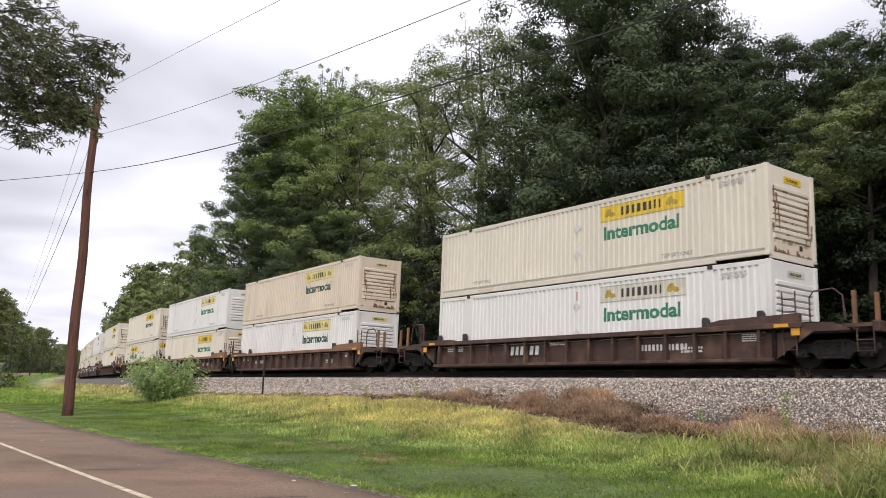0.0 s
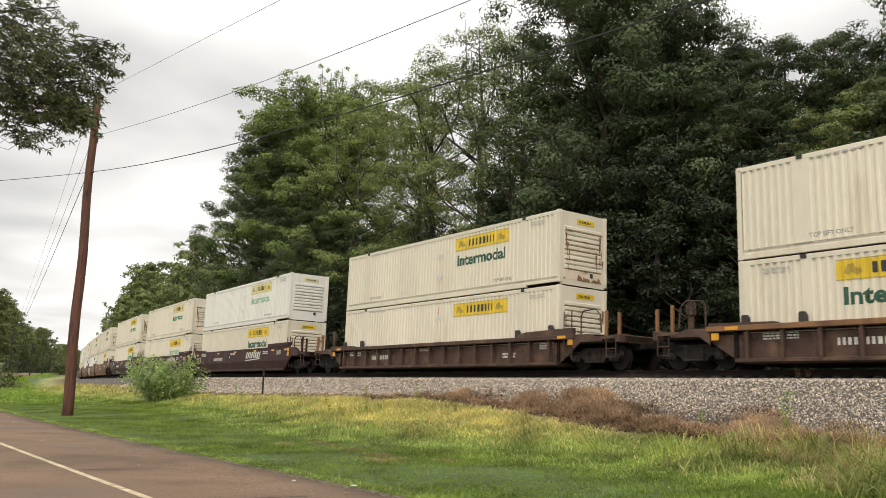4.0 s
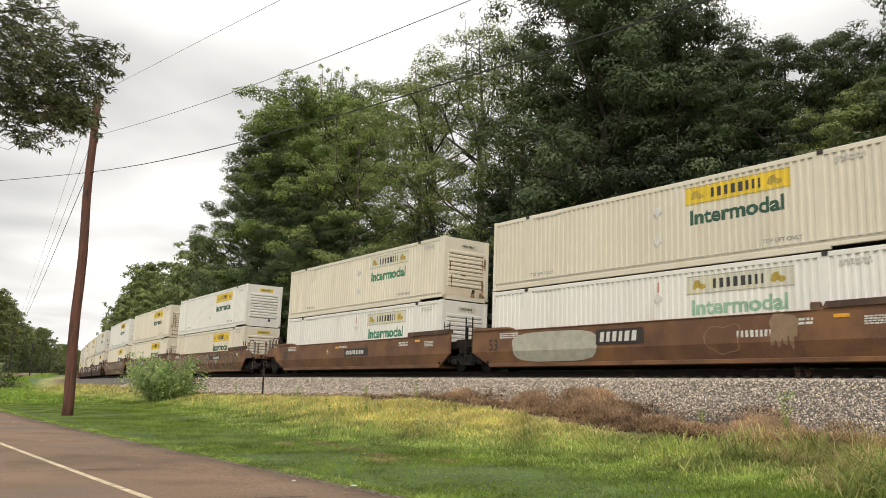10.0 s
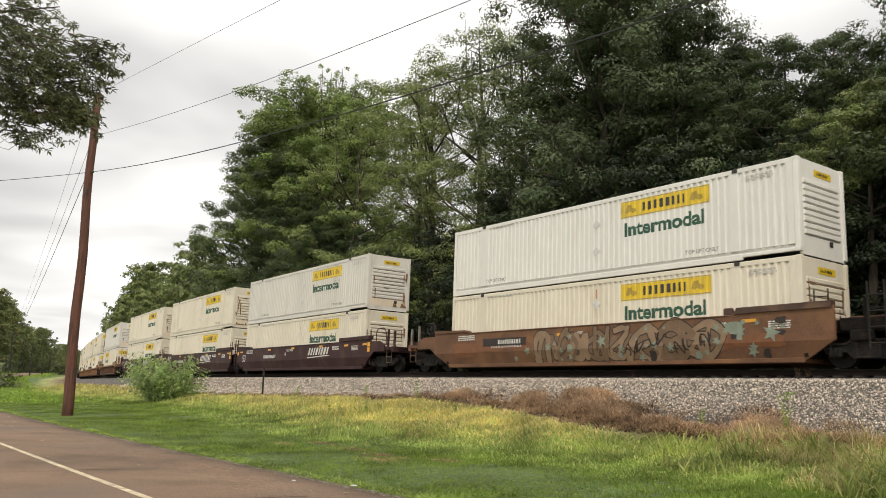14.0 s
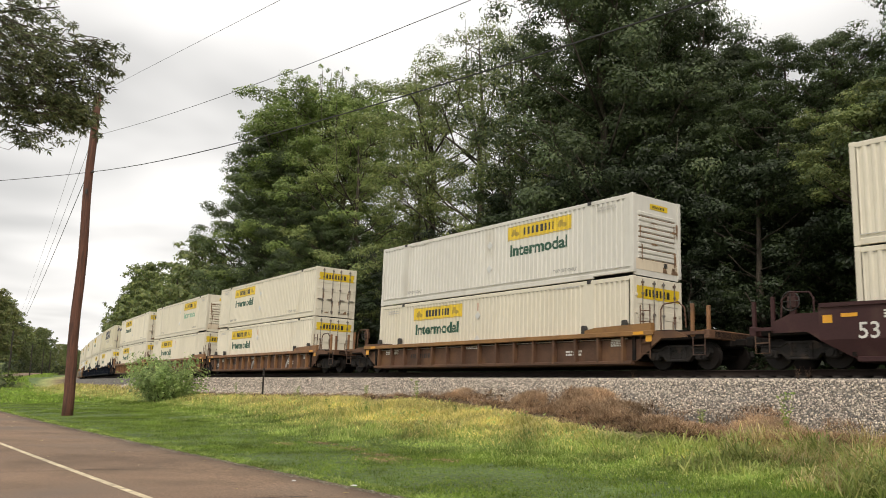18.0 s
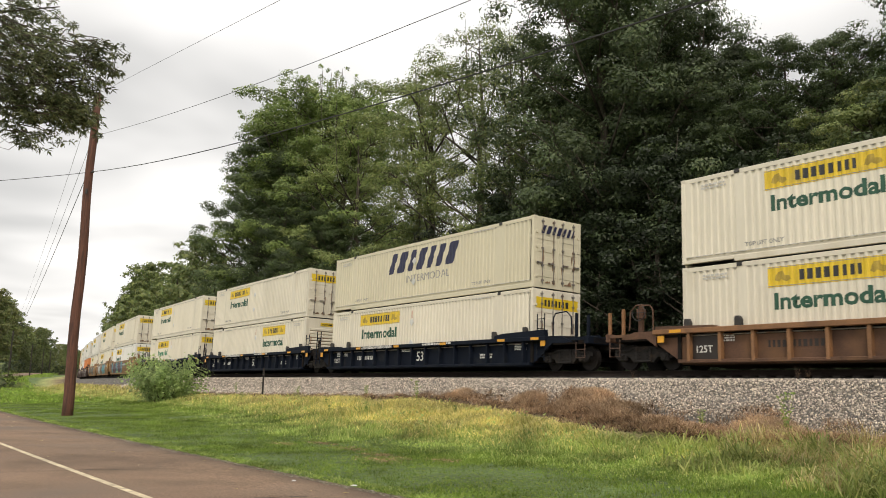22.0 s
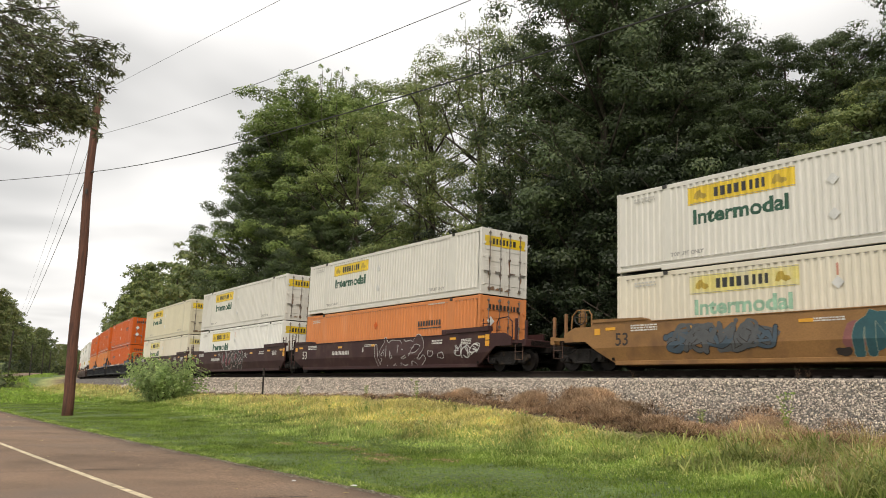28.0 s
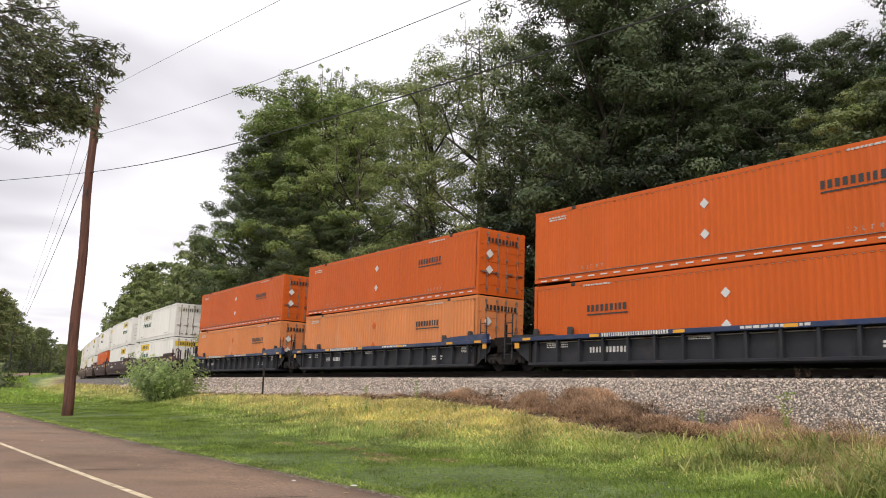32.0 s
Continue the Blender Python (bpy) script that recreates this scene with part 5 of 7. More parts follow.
def dashes():
    g = Geo()
    for k in range(26):
        g.box(-7.8 + 0.61 * k, -7.5 + 0.61 * k, -0.012, 0.0, 0.0, 0.05)
    return g


def flute_shade():
    """Shade drawn as dark bars where side wall flutes run under the top rail."""
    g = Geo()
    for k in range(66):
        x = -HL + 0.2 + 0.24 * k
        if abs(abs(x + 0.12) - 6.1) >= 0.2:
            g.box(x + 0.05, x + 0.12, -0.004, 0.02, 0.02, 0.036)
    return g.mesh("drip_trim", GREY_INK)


def frame_pieces(material):
    """Bottom rails, top rails and corner posts, each a mesh of its own, built once a colour."""
    def rail(z0, z1, out):
        g = Geo().box(-HL + 0.16, HL - 0.16, -0.05, 0.05 + out, z0, z1, 0.012)
        return g
    low = kept(("low_rail", material.name), lambda: Geo().box(-HL + 0.16, 6.28, -0.05, 0.05, 0.012, 0.19, 0.012).box(6.28, HL - 0.16, -0.05, 0.05, 0.09, 0.19, 0.012).box(-HL + 0.16, HL - 0.16, -0.03, 0.02, 0.19, 0.30).mesh("bottom_rail", material))
    top = kept(("top_rail", material.name), lambda: rail(2.74, 2.888, 0.0).mesh("top_rail", material))
    post = kept(("post", material.name), lambda: Geo().box(-0.08, 0.08, -0.08, 0.08, 0.1, 2.8, 0.015).mesh("corner_post", material))
    cast = kept(("casting", material.name), lambda: Geo().box(-0.09, 0.09, -0.085, 0.085, -0.06, 0.06, 0.012).mesh("corner_casting", material))
    return low, top, post, cast


def sign_bars(width, height, material, seed, slant=0.0):
    """A row of plain bars where a name stands on a sign."""
    def maker():
        rng = random.Random(seed)
        g, x = Geo(), 0.0
        while x < width - 0.05:
            w = min(width - x, rng.uniform(0.36, 0.62) * height)
            g.prism([(x, 0), (x + w, 0), (x + w + slant, height), (x + slant, height)], -0.004, 0.0)
            x += w + 0.34 * height
        return g.mesh("sign_bars", material)
    return kept(("bars", round(width, 2), round(height, 2), material.name, seed, slant), maker)


def name_part(name, me, parent, label="", at=None):
    """A row of bars for a name: too small to pick apart."""
    return tagged(part(name, me, parent, label, at), kind="stuff")


def plain_bars(rows, width, height, material, seed=0, gap=0.6):
    """Lines of small stencil as short plain bars."""
    def maker():
        rng = random.Random(seed)
        g = Geo()
        for r in range(rows):
            x, z = 0.0, -r * height * (1 + gap)
            while x < width:
                w = min(width - x, rng.uniform(1.0, 3.2) * height)
                g.box(x, x + w, -0.003, 0.0, z, z + height)
                x += w + 0.6 * height
        return g.mesh("stencil_bars", material)
    return kept(("plain", rows, round(width, 2), round(height, 2), material.name, seed), maker)


def plate(key, x0, x1, z0, z1, material, thick=0.006):
    return kept((key, round(x0, 3), round(x1, 3), round(z0, 3), round(z1, 3), material.name),
                lambda: Geo().box(x0, x1, -thick, 0.0, z0, z1, 0.0).mesh(key, material))


def diamond(size, material):
    return kept(("diamond", size, material.name), lambda: Geo().prism([(0, -size), (size, 0), (0, size), (-size, 0)], -0.012, 0.0).mesh("placard", material))


def nose_wall(material):
    def maker():
        g = Geo()
        x = HL - 0.045
        g.box(x - 0.05, x, -HW + 0.12, HW - 0.12, 0.012, 2.888)
        return g.mesh("nose_wall", material)
    return kept(("nose", material.name), maker)


def nose_rib(material):
    return kept(("rib", material.name), lambda: Geo().add(
        [(0, y, z) for y in (-1.0, 1.0) for z in (0.0, 0.16)] + [(0.045, y, z) for y in (-0.96, 0.96) for z in (0.03, 0.13)],
        [(0, 4, 5, 1), (2, 3, 7, 6), (4, 6, 7, 5), (0, 2, 6, 4), (1, 5, 7, 3)]).mesh("rib", material))


def door_leaf(material):
    def maker():
        g = Geo().box(0, 0.05, 0.0, 1.16, 0.012, 2.888, 0.01)
        for z in (0.45, 0.95, 1.45, 1.95):
            g.box(0.05, 0.065, 0.08, 1.1, z, z + 0.3, 0.006)
        return g.mesh("door_leaf", material)
    return kept(("door", material.name), maker)


def lock_rod():
    def maker():
        g = Geo().rod((0.09, 0, 0.16), (0.09, 0, 2.8), 0.02, n=6)
        for z in (0.3, 0.9, 1.6, 2.3, 2.7):
            g.box(0.05, 0.12, -0.05, 0.05, z - 0.035, z + 0.035)
        g.box(0.09, 0.12, -0.02, 0.30, 0.98, 1.03)
        return g.mesh("lock_rod", STEEL)
    return kept("lock_rod", maker)


WORDS = {"white": "white", "cream": "cream", "grey": "greyish white", "tan": "faded tan", "ivory": "ivory", "orange": "bright orange", "salmon": "faded orange"}


def container(colour, sign, words, nose, place, tier, stains=0):
    """colour: paint; sign: 'yellow', 'pale', 'blank', 'slanted', 'plain'; words: lettering material; nose: whether the nose end leads."""
    paint = PAINT[colour]
    root = empty("shipping_container")
    part("side_wall", corrugated(paint), root)
    part("roof", kept(("roof", paint.name), lambda: roof_sheet().mesh("roof", paint)), root)
    part("floor", kept(("cfloor", paint.name), lambda: Geo().box(-HL + 0.06, HL - 0.06, -HW + 0.08, HW - 0.08, 0.12, 0.2).mesh("floor", SHADOW_GAP)), root)
    low, top, post, cast = frame_pieces(paint)
    for sgn in (-1, 1):
        turn = Matrix.Diagonal((1, sgn, 1, 1)) @ pose(0, HW - 0.06, 0)
        part("bottom_rail", low, root, at=turn)
        part("top_rail", top, root, at=turn)
        for e in (-1, 1):
            part("corner_post", post, root, at=pose(e * (HL - 0.08), sgn * (HW - 0.08), 0))
            for z in (0.06 if e < 0 else 0.145, HIGH - 0.06):
                part("corner_casting", cast, root, at=pose(e * (HL - 0.09), sgn * (HW - 0.082), z))
            if (sgn > 0) == nose:
                continue
            lift = kept("lift_casting", lambda: Geo().box(-0.09, 0.09, -0.02, 0.02, -0.06, 0.06, 0.01).mesh("lift_casting", SHADOW_GAP))
            part("lifting_casting", lift, root, at=pose(e * 6.1, sgn * (HW + 0.002), 2.83))
    # nose end: a framed wall with level ribs; door end: two leaves with locking rods
    part("nose_wall", nose_wall(paint), root)
    if nose:
        for k in range(9):
            part("rib", nose_rib(paint), root, at=pose(HL - 0.045, 0, 0.62 + 0.19 * k))
        # strips draw the shade between ribs in grey, or rust brown where stained
        slot = kept(("slot", stains > 0), lambda: Geo().box(HL - 0.047, HL - 0.041, -0.98, 0.98, -0.012, 0.018).mesh("slot", STREAK if stains else GREY_INK))
        for k in (0, 2, 4, 5, 6, 8):
            part("rib_gap", slot, root, at=pose(0, 0, 0.60 + 0.19 * k))
    for sgn in (-1, 1):
        leaf = part("door", door_leaf(paint), root, at=pose(-HL + 0.055, 0, 0, 0, 0, 180) if sgn < 0 else pose(-HL + 0.055, 0, 0, 0, 0, 180) @ Matrix.Diagonal((1, -1, 1, 1)))
        if not nose:
            for y in (0.25, 0.85):
                part("lock_rod", lock_rod(), leaf, at=pose(0, y, 0))
            for k in range(4):
                part("hinge", kept(("hinge", paint.name), lambda: Geo().box(0.04, 0.085, 1.08, 1.2, -0.05, 0.05, 0.008).mesh("hinge", paint)), leaf, at=pose(0, 0, 0.45 + 0.6 * k))
    if stains and nose:
        part("weathered_panel", kept("weathered", lambda: Geo().box(HL - 0.046, HL - 0.036, -1.12, 1.12, 0.22, 0.6).mesh("weathered_panel", PAINT["tan"])), root, "rust-tinted lower panel")
    if not nose and colour != "orange":
        tagged(part("rust_staining", kept(("door_rust", int(place) % 3), lambda: door_rust(int(place) % 3)), root, "rust stains round the door bars"), kind="stuff")
    if stains:
        rust = kept(("rust", stains), lambda: rust_streaks(stains))
        tagged(part("rust_staining", rust, root, "brown rust streaks down the end wall"), kind="stuff")
    # lettering on the side that faces the road
    for sgn in ((-1,) if nose else (1,)):
        def spot(x, z):
            return pose(x, -(HW - 0.008), z) if sgn < 0 else pose(x, HW - 0.008, z, 0, 0, 180)
        way = -sgn
        if sign in ("yellow", "pale", "blank"):
            x0, width = (HL - 6.7, 3.7)
            start = x0 if sgn < 0 else x0 + width
            mat = {"yellow": YELLOW, "pale": PALE_YELLOW, "blank": BLANK_SIGN}[sign]
            board = part("sign_panel", pressed(plate("sign_panel", 0, width, 0, 0.60, mat, 0.003), start, 1.0, way), root, "yellow name panel" if sign != "blank" else "bleached name panel", at=spot(start, 2.02))
            name_part("lettering_strip", pressed(sign_bars(1.75, 0.3, INK, 3), start + way * 0.98, 1.0, way), board, at=pose(0.98, -0.004, 0.15))
            for fx in (0.22, 2.95):
                scroll = kept("scroll", lambda: Geo().prism([(0, 0.1), (0.12, 0.05), (0.2, 0.12), (0.34, 0.04), (0.5, 0.1), (0.46, 0.2), (0.3, 0.24), (0.26, 0.36), (0.1, 0.34), (0.04, 0.24)], -0.003, 0).mesh("scroll", SCROLL))
                part("scroll_mark", pressed(scroll, start + way * fx, 1.0, way), board, at=pose(fx, -0.004, 0.1))
            for z in (0.02, 0.565):
                part("border_bar", pressed(kept("border", lambda: Geo().box(0.0, 3.7, -0.003, 0, 0, 0.018).mesh("border_bar", GREY_INK)), start, 1.0, way), board, at=pose(0, -0.004, z))
            if words is not None:
                lx = start + way * 0.14
                part("lettering", pressed(letters("Intermodal", 0.47, words, 0.022), lx, 1.16, way), root, "green word on the side", at=spot(lx, 1.38) @ Matrix.Diagonal((1.16, 1, 1, 1)))
        elif sign == "slanted":
            x0 = HL - 11.6
            start = x0 if sgn < 0 else x0 + 6.1
            name_part("lettering_strip", pressed(sign_bars(5.6, 1.0, NAVY_INK, 8, 0.42), start, 1.0, way), root, "large slanted navy name bars", at=spot(start, 1.55))
            lx = start + way * 1.6
            part("lettering", pressed(letters("INTERMODAL", 0.36, GREY_INK), lx, 1.15, way), root, "grey word below the name", at=spot(lx, 1.0) @ Matrix.Diagonal((1.15, 1, 1, 1)))
        elif sign == "plain":
            x0 = -5.4
            start = x0 if sgn < 0 else x0 + 1.9
            name_part("lettering_strip", sign_bars(1.9, 0.24, INK, 5), root, "black name bars", at=spot(start, 1.75))
            part("underline", plate("underline", 0, 1.9, 0, 0.05, INK, 0.004), root, at=spot(start, 1.62))
        for lx in (4.2, -5.9) if sgn < 0 else (5.9, -4.2):
            part("stencil", pressed(letters("TOP LIFT ONLY", 0.13, GREY_INK, 0.004), lx, 1.0, way), root, "small grey words low on the side", at=spot(lx, 0.42))
        # dark bars for the shade below the top rail
        tagged(part("drip_trim", kept("drip_trim", flute_shade), root, "row of dark shade bars under the top rail", at=spot(0, 2.70) if sgn < 0 else pose(0, HW - 0.008, 2.70) @ Matrix.Diagonal((1, -1, 1, 1))), kind="stuff")
        if colour in ("cream", "white") and tier == 0:
            part("warning_strip", plate("warning_strip", -0.03, 0.03, 0, 0.34, SPRAY["coral"], 0.004), root, "faded red warning strip", at=spot(0.35, 2.2))
        tagged(part("stencil", plain_bars(2, 0.9, 0.06, FAINT_GREY, 3), root, at=spot(6.5 if sgn < 0 else 7.4, 2.55)), kind="stuff")
        tagged(part("stencil", plain_bars(1, 1.3, 0.06, FAINT_GREY, 4), root, at=spot(-5.6 if sgn < 0 else -4.3, 2.7)), kind="stuff")
        if colour == "orange":
            tagged(part("reflective_tape", kept("tape", lambda: dashes().mesh("reflective_tape", PLACARD)), root, "dashed white reflective tape", at=spot(0, 0.12)), kind="stuff")
        for z in (1.0, 2.0):
            part("placard", diamond(0.17, PLACARD) if colour == "orange" else diamond(0.19, PAINT["orange"]) if colour == "salmon" else diamond(0.18, PALE_MARK), root, at=spot(0.35, z))
        part("seam_bar", kept(("seam", paint.name), lambda: Geo().box(-8.0, 8.0, -0.012, 0, 0, 0.02).mesh("seam_bar", FAINT_GREY if colour not in ("orange", "salmon") else STEEL)), root, at=spot(0, 0.285))
    # small signs on the ends
    if sign in ("yellow", "pale", "blank"):
        mat = {"yellow": YELLOW, "pale": PALE_YELLOW, "blank": BLANK_SIGN}[sign]
        if nose:
            b = part("end_sign", plate("end_sign", 0, 0.95, 0, 0.20, mat), root, at=pose(HL - 0.038, -0.35, 2.45, 0, 0, 90))
            name_part("lettering_strip", sign_bars(0.7, 0.09, INK, 4), b, at=pose(0.12, -0.008, 0.05))
        else:
            b = part("end_sign", plate("end_sign", 0, 2.26, 0, 0.44, mat), root, at=pose(-HL - 0.012, 1.13, 2.13, 0, 0, -90))
            name_part("lettering_strip", sign_bars(1.4, 0.25, INK, 4), b, at=pose(0.43, -0.008, 0.09))
    elif sign == "plain":
        for zz in (2.3,):
            name_part("lettering_strip", sign_bars(1.7, 0.22, INK, 5), root, at=pose(-HL - 0.055, 0.85, zz, 0, 0, -90))
            name_part("lettering_strip", sign_bars(1.7, 0.22, INK, 5), root, at=pose(HL - 0.034, -0.85, zz, 0, 0, 90))
        for z in (1.1, 1.8):
            part("placard", diamond(0.2, PLACARD), root, at=pose(-HL - 0.06, 0.75, z, 0, 0, -90))
    elif sign == "slanted":
        name_part("lettering_strip", sign_bars(1.7, 0.34, NAVY_INK, 8, 0.14), root, at=pose(-HL - 0.055, 0.95, 2.2, 0, 0, -90))
    part("end_box", kept("end_box", lambda: Geo().box(0, 0.03, -0.08, 0.08, 0, 0.16, 0.008).mesh("end_box", SHADOW_GAP)), root, at=pose(HL - 0.04, 0.45, 0.4))
    look_words = {"yellow": "with yellow name panel", "pale": "with faded yellow panel", "blank": "with bleached name panel", "slanted": "with slanted navy lettering", "plain": "with small black lettering"}[sign]
    tagged(root, "%s corrugated container %s, %s" % (WORDS[colour], look_words, "in a well car" if tier == 0 else "stacked on another"),
           "shipping container", group="containers of the train")
    MOVERS.append((root, place, 0.32 + tier * 2.93, 0 if nose else 180))
    return root




def door_rust(seed):
    """Rust run down from the bar brackets and along the sill of the doors."""
    rng = random.Random(seed + 40)
    g = Geo()
    x, n = -HL - 0.013, 0
    for y in (-0.85, -0.25, 0.25, 0.85):
        for z in (0.3, 0.9, 1.6):
            if rng.random() < 0.25 + 0.2 * seed:
                continue
            h, w, o = rng.uniform(0.12, 0.45), rng.uniform(0.02, 0.055), rng.uniform(-0.05, 0.05)
            n += 1
            q = x - 0.0004 * n
            g.add([(q, y + o - w, z), (q, y + o + w, z), (q, y + o + w * 0.4, z - h * 0.6), (q, y + o - w * 0.2, z - h)], [(0, 1, 2, 3)])
    for k in range(9 - 3 * seed):
        y, z, w, h = rng.choice((-0.85, -0.25, 0.25, 0.85)) + rng.uniform(-0.09, 0.09), rng.uniform(0.5, 1.2), rng.uniform(0.015, 0.045), rng.uniform(0.3, 0.8)
        q = x - 0.006 - 0.0004 * k
        g.add([(q, y - w, z + h), (q, y + w * 0.8, z + h), (q, y + w, z + h * 0.5), (q, y + w * 0.5, z), (q, y - w * 0.3, z + h * 0.15), (q, y - w * 0.9, z + h * 0.4)], [(0, 1, 2, 3, 4, 5)])
    for k in range(7):
        y, w, h = rng.uniform(-1.05, 0.95), rng.uniform(0.04, 0.16), rng.uniform(0.05, 0.2)
        q = x - 0.008 - 0.0004 * k
        g.add([(q, y - w, 0.21), (q, y - w * 0.6, 0.21 + h), (q, y + w * 0.3, 0.21 + h * 0.7), (q, y + w, 0.21)], [(0, 1, 2, 3)])
    return g.mesh("rust_streaks", STREAK)


def rust_streaks(seed):
    """Rust on the nose wall: runs at the edges, blotches along the ribs and the sill."""
    rng = random.Random(seed)
    g = Geo()
    few = seed == 3
    for k in range(7 if few else 16):
        y = rng.choice((-0.95, -0.85, 0.78, 0.9, 1.02)) + rng.uniform(-0.12, 0.12)
        z, h, w = rng.uniform(0.3, 1.7), rng.uniform(0.2, 0.7), rng.uniform(0.015, 0.06)
        q = HL + 0.004 + 0.0003 * k
        g.add([(q, y - w, z + h), (q, y + w, z + h * 0.95), (q, y + w * 0.8, z + h * 0.5), (q, y + w * 0.3, z), (q, y - w * 0.4, z + h * 0.2), (q, y - w * 0.9, z + h * 0.6)], [(0, 5, 4, 3, 2, 1)])
    for k in range(5 if few else 18):
        y, z, w, h = rng.uniform(-1.0, 1.0), 0.60 + 0.19 * rng.randrange(9), rng.uniform(0.04, 0.22), rng.uniform(0.015, 0.05)
        q = HL + 0.009 + 0.0003 * k
        g.add([(q, y - w, z), (q, y - w * 0.4, z + h), (q, y + w * 0.5, z + h * 0.8), (q, y + w, z), (q, y + w * 0.4, z - h * 0.9), (q, y - w * 0.5, z - h * 0.6)], [(0, 5, 4, 3, 2, 1)])
    for k in range(4 if few else 10):
        y, w, h = rng.uniform(-1.1, 1.1), rng.uniform(0.05, 0.2), rng.uniform(0.06, 0.24)
        q = HL - 0.03 + 0.0004 * k
        g.add([(q, y - w, 0.22), (q, y - w * 0.6, 0.22 + h), (q, y + w * 0.3, 0.22 + h * 0.7), (q, y + w, 0.22)], [(0, 3, 2, 1)])
    return g.mesh("rust_streaks", STREAK)


# ------------------------------------------------------------- well cars
SIDE = 1.5


def smooth_side(material):
    """One welded side wall: stepped top, cut-up lower ends, a fold along its lower third."""
    def maker():
        g = Geo()
        up = [(-9.15, 0.74), (9.15, 0.74), (9.15, 1.68), (6.1, 1.68), (5.95, 1.55), (-6.5, 1.55), (-6.7, 1.66), (-9.15, 1.66)]
        g.prism(up, -SIDE, -SIDE + 0.09)
        # lower fold, slanting inwards
        a, b, c, d = (-9.15, 0.74), (9.15, 0.74), (8.2, 0.2), (-8.2, 0.2)
        for y0, y1 in ((0.0, 0.09),):
            g.add([(a[0], -SIDE, a[1]), (b[0], -SIDE, b[1]), (c[0], -SIDE + 0.16, c[1]), (d[0], -SIDE + 0.16, d[1]),
                   (a[0], -SIDE + 0.09, a[1]), (b[0], -SIDE + 0.09, b[1]), (c[0], -SIDE + 0.25, c[1]), (d[0], -SIDE + 0.25, d[1])],
                  [(0, 3, 2, 1), (4, 5, 6, 7), (0, 1, 5, 4), (3, 7, 6, 2), (1, 2, 6, 5), (0, 4, 7, 3)])
        return g.mesh("side_wall", material)
    return kept(("smooth_side", material.name), maker)


def ribbed_side(material):
    def maker():
        g = Geo()
        g.prism([(-8.2, 0.19), (8.2, 0.19), (9.15, 0.8), (9.15, 1.0), (-9.15, 1.0), (-9.15, 0.8)], -SIDE + 0.165, -SIDE + 0.19)
        g.box(-8.25, 8.25, -SIDE + 0.0, -SIDE + 0.2, 0.17, 0.28, 0.015)
        return g.mesh("side_wall", material)
    return kept(("ribbed_side", material.name), maker)


def sill(material):
    return kept(("sill", material.name), lambda: Geo().box(-9.2, 9.2, -SIDE - 0.06, -SIDE + 0.18, 1.1, 1.26, 0.015).mesh("top_sill", material))


def raised_sill(material, length):
    return kept(("raised", material.name, length), lambda: Geo().prism([(0, 0), (length, 0), (length, 0.26), (0.5, 0.2), (0.0, 0.12)], -SIDE - 0.01, -SIDE + 0.17).mesh("end_sill", material))


def truck_frame():
    def maker():
        g = Geo()
        out = [(-1.25, 0.50), (-1.2, 0.66), (-0.62, 0.66), (-0.42, 0.76), (0.42, 0.76), (0.62, 0.66), (1.2, 0.66), (1.25, 0.50), (1.15, 0.36), (0.95, 0.40), (0.6, 0.42), (0.42, 0.24), (-0.42, 0.24), (-0.6, 0.42), (-0.95, 0.40), (-1.15, 0.36)]
        g.prism(out, -0.09, 0.09)
        for x in (-0.9, 0.9):
            g.box(x - 0.17, x + 0.17, -0.16, 0.1, 0.28, 0.52, 0.03)
            g.rod((x, -0.2, 0.43), (x, -0.14, 0.43), 0.1, n=10)
        for x in (-0.3, 0.3):
            g.box(x - 0.05, x + 0.05, -0.13, -0.08, 0.3, 0.72, 0.02)
        g.box(-0.34, 0.34, -0.14, -0.08, 0.24, 0.31, 0.02)
        g.prism([(-1.2, 0.66), (-0.62, 0.66), (-0.42, 0.76), (0.42, 0.76), (0.62, 0.66), (1.2, 0.66), (1.2, 0.62), (0.6, 0.61), (0.4, 0.71), (-0.4, 0.71), (-0.6, 0.61), (-1.2, 0.62)][::-1], -0.13, -0.08)
        return g.mesh("truck_side", SIDE_FRAME)
    return kept("truck_side", maker)


def wheelset():
    def maker():
        g = Geo().rod((0, -0.95, 0), (0, 0.95, 0), 0.085, n=10)
        for y in (-0.75, 0.75):
            o = 1 if y > 0 else -1
            g.rod((0, y - 0.06, 0), (0, y + 0.06, 0), 0.43, n=22)
            g.rod((0, y + o * 0.06, 0), (0, y + o * 0.075, 0), 0.20, 0.16, n=14)
            g.rod((0, y - o * 0.06, 0), (0, y - o * 0.09, 0), 0.455, n=22)
            for k in range(3):
                a = 2.1 * k
                g.rod((0.3 * math.cos(a), y + o * 0.06, 0.3 * math.sin(a)), (0.3 * math.cos(a), y + o * 0.066, 0.3 * math.sin(a)), 0.03, n=6)
        return g.mesh("wheelset", WHEEL)
    return kept("wheelset", maker)


def spring():
    def maker():
        g = Geo()
        pts = [(0.09 * math.cos(k * 0.9), 0.09 * math.sin(k * 0.9), 0.016 * k) for k in range(21)]
        g.path(pts, 0.02, 5)
        return g.mesh("spring", DIRT_SHADE_STEEL)
    return kept("spring", maker)


SPINNERS = []


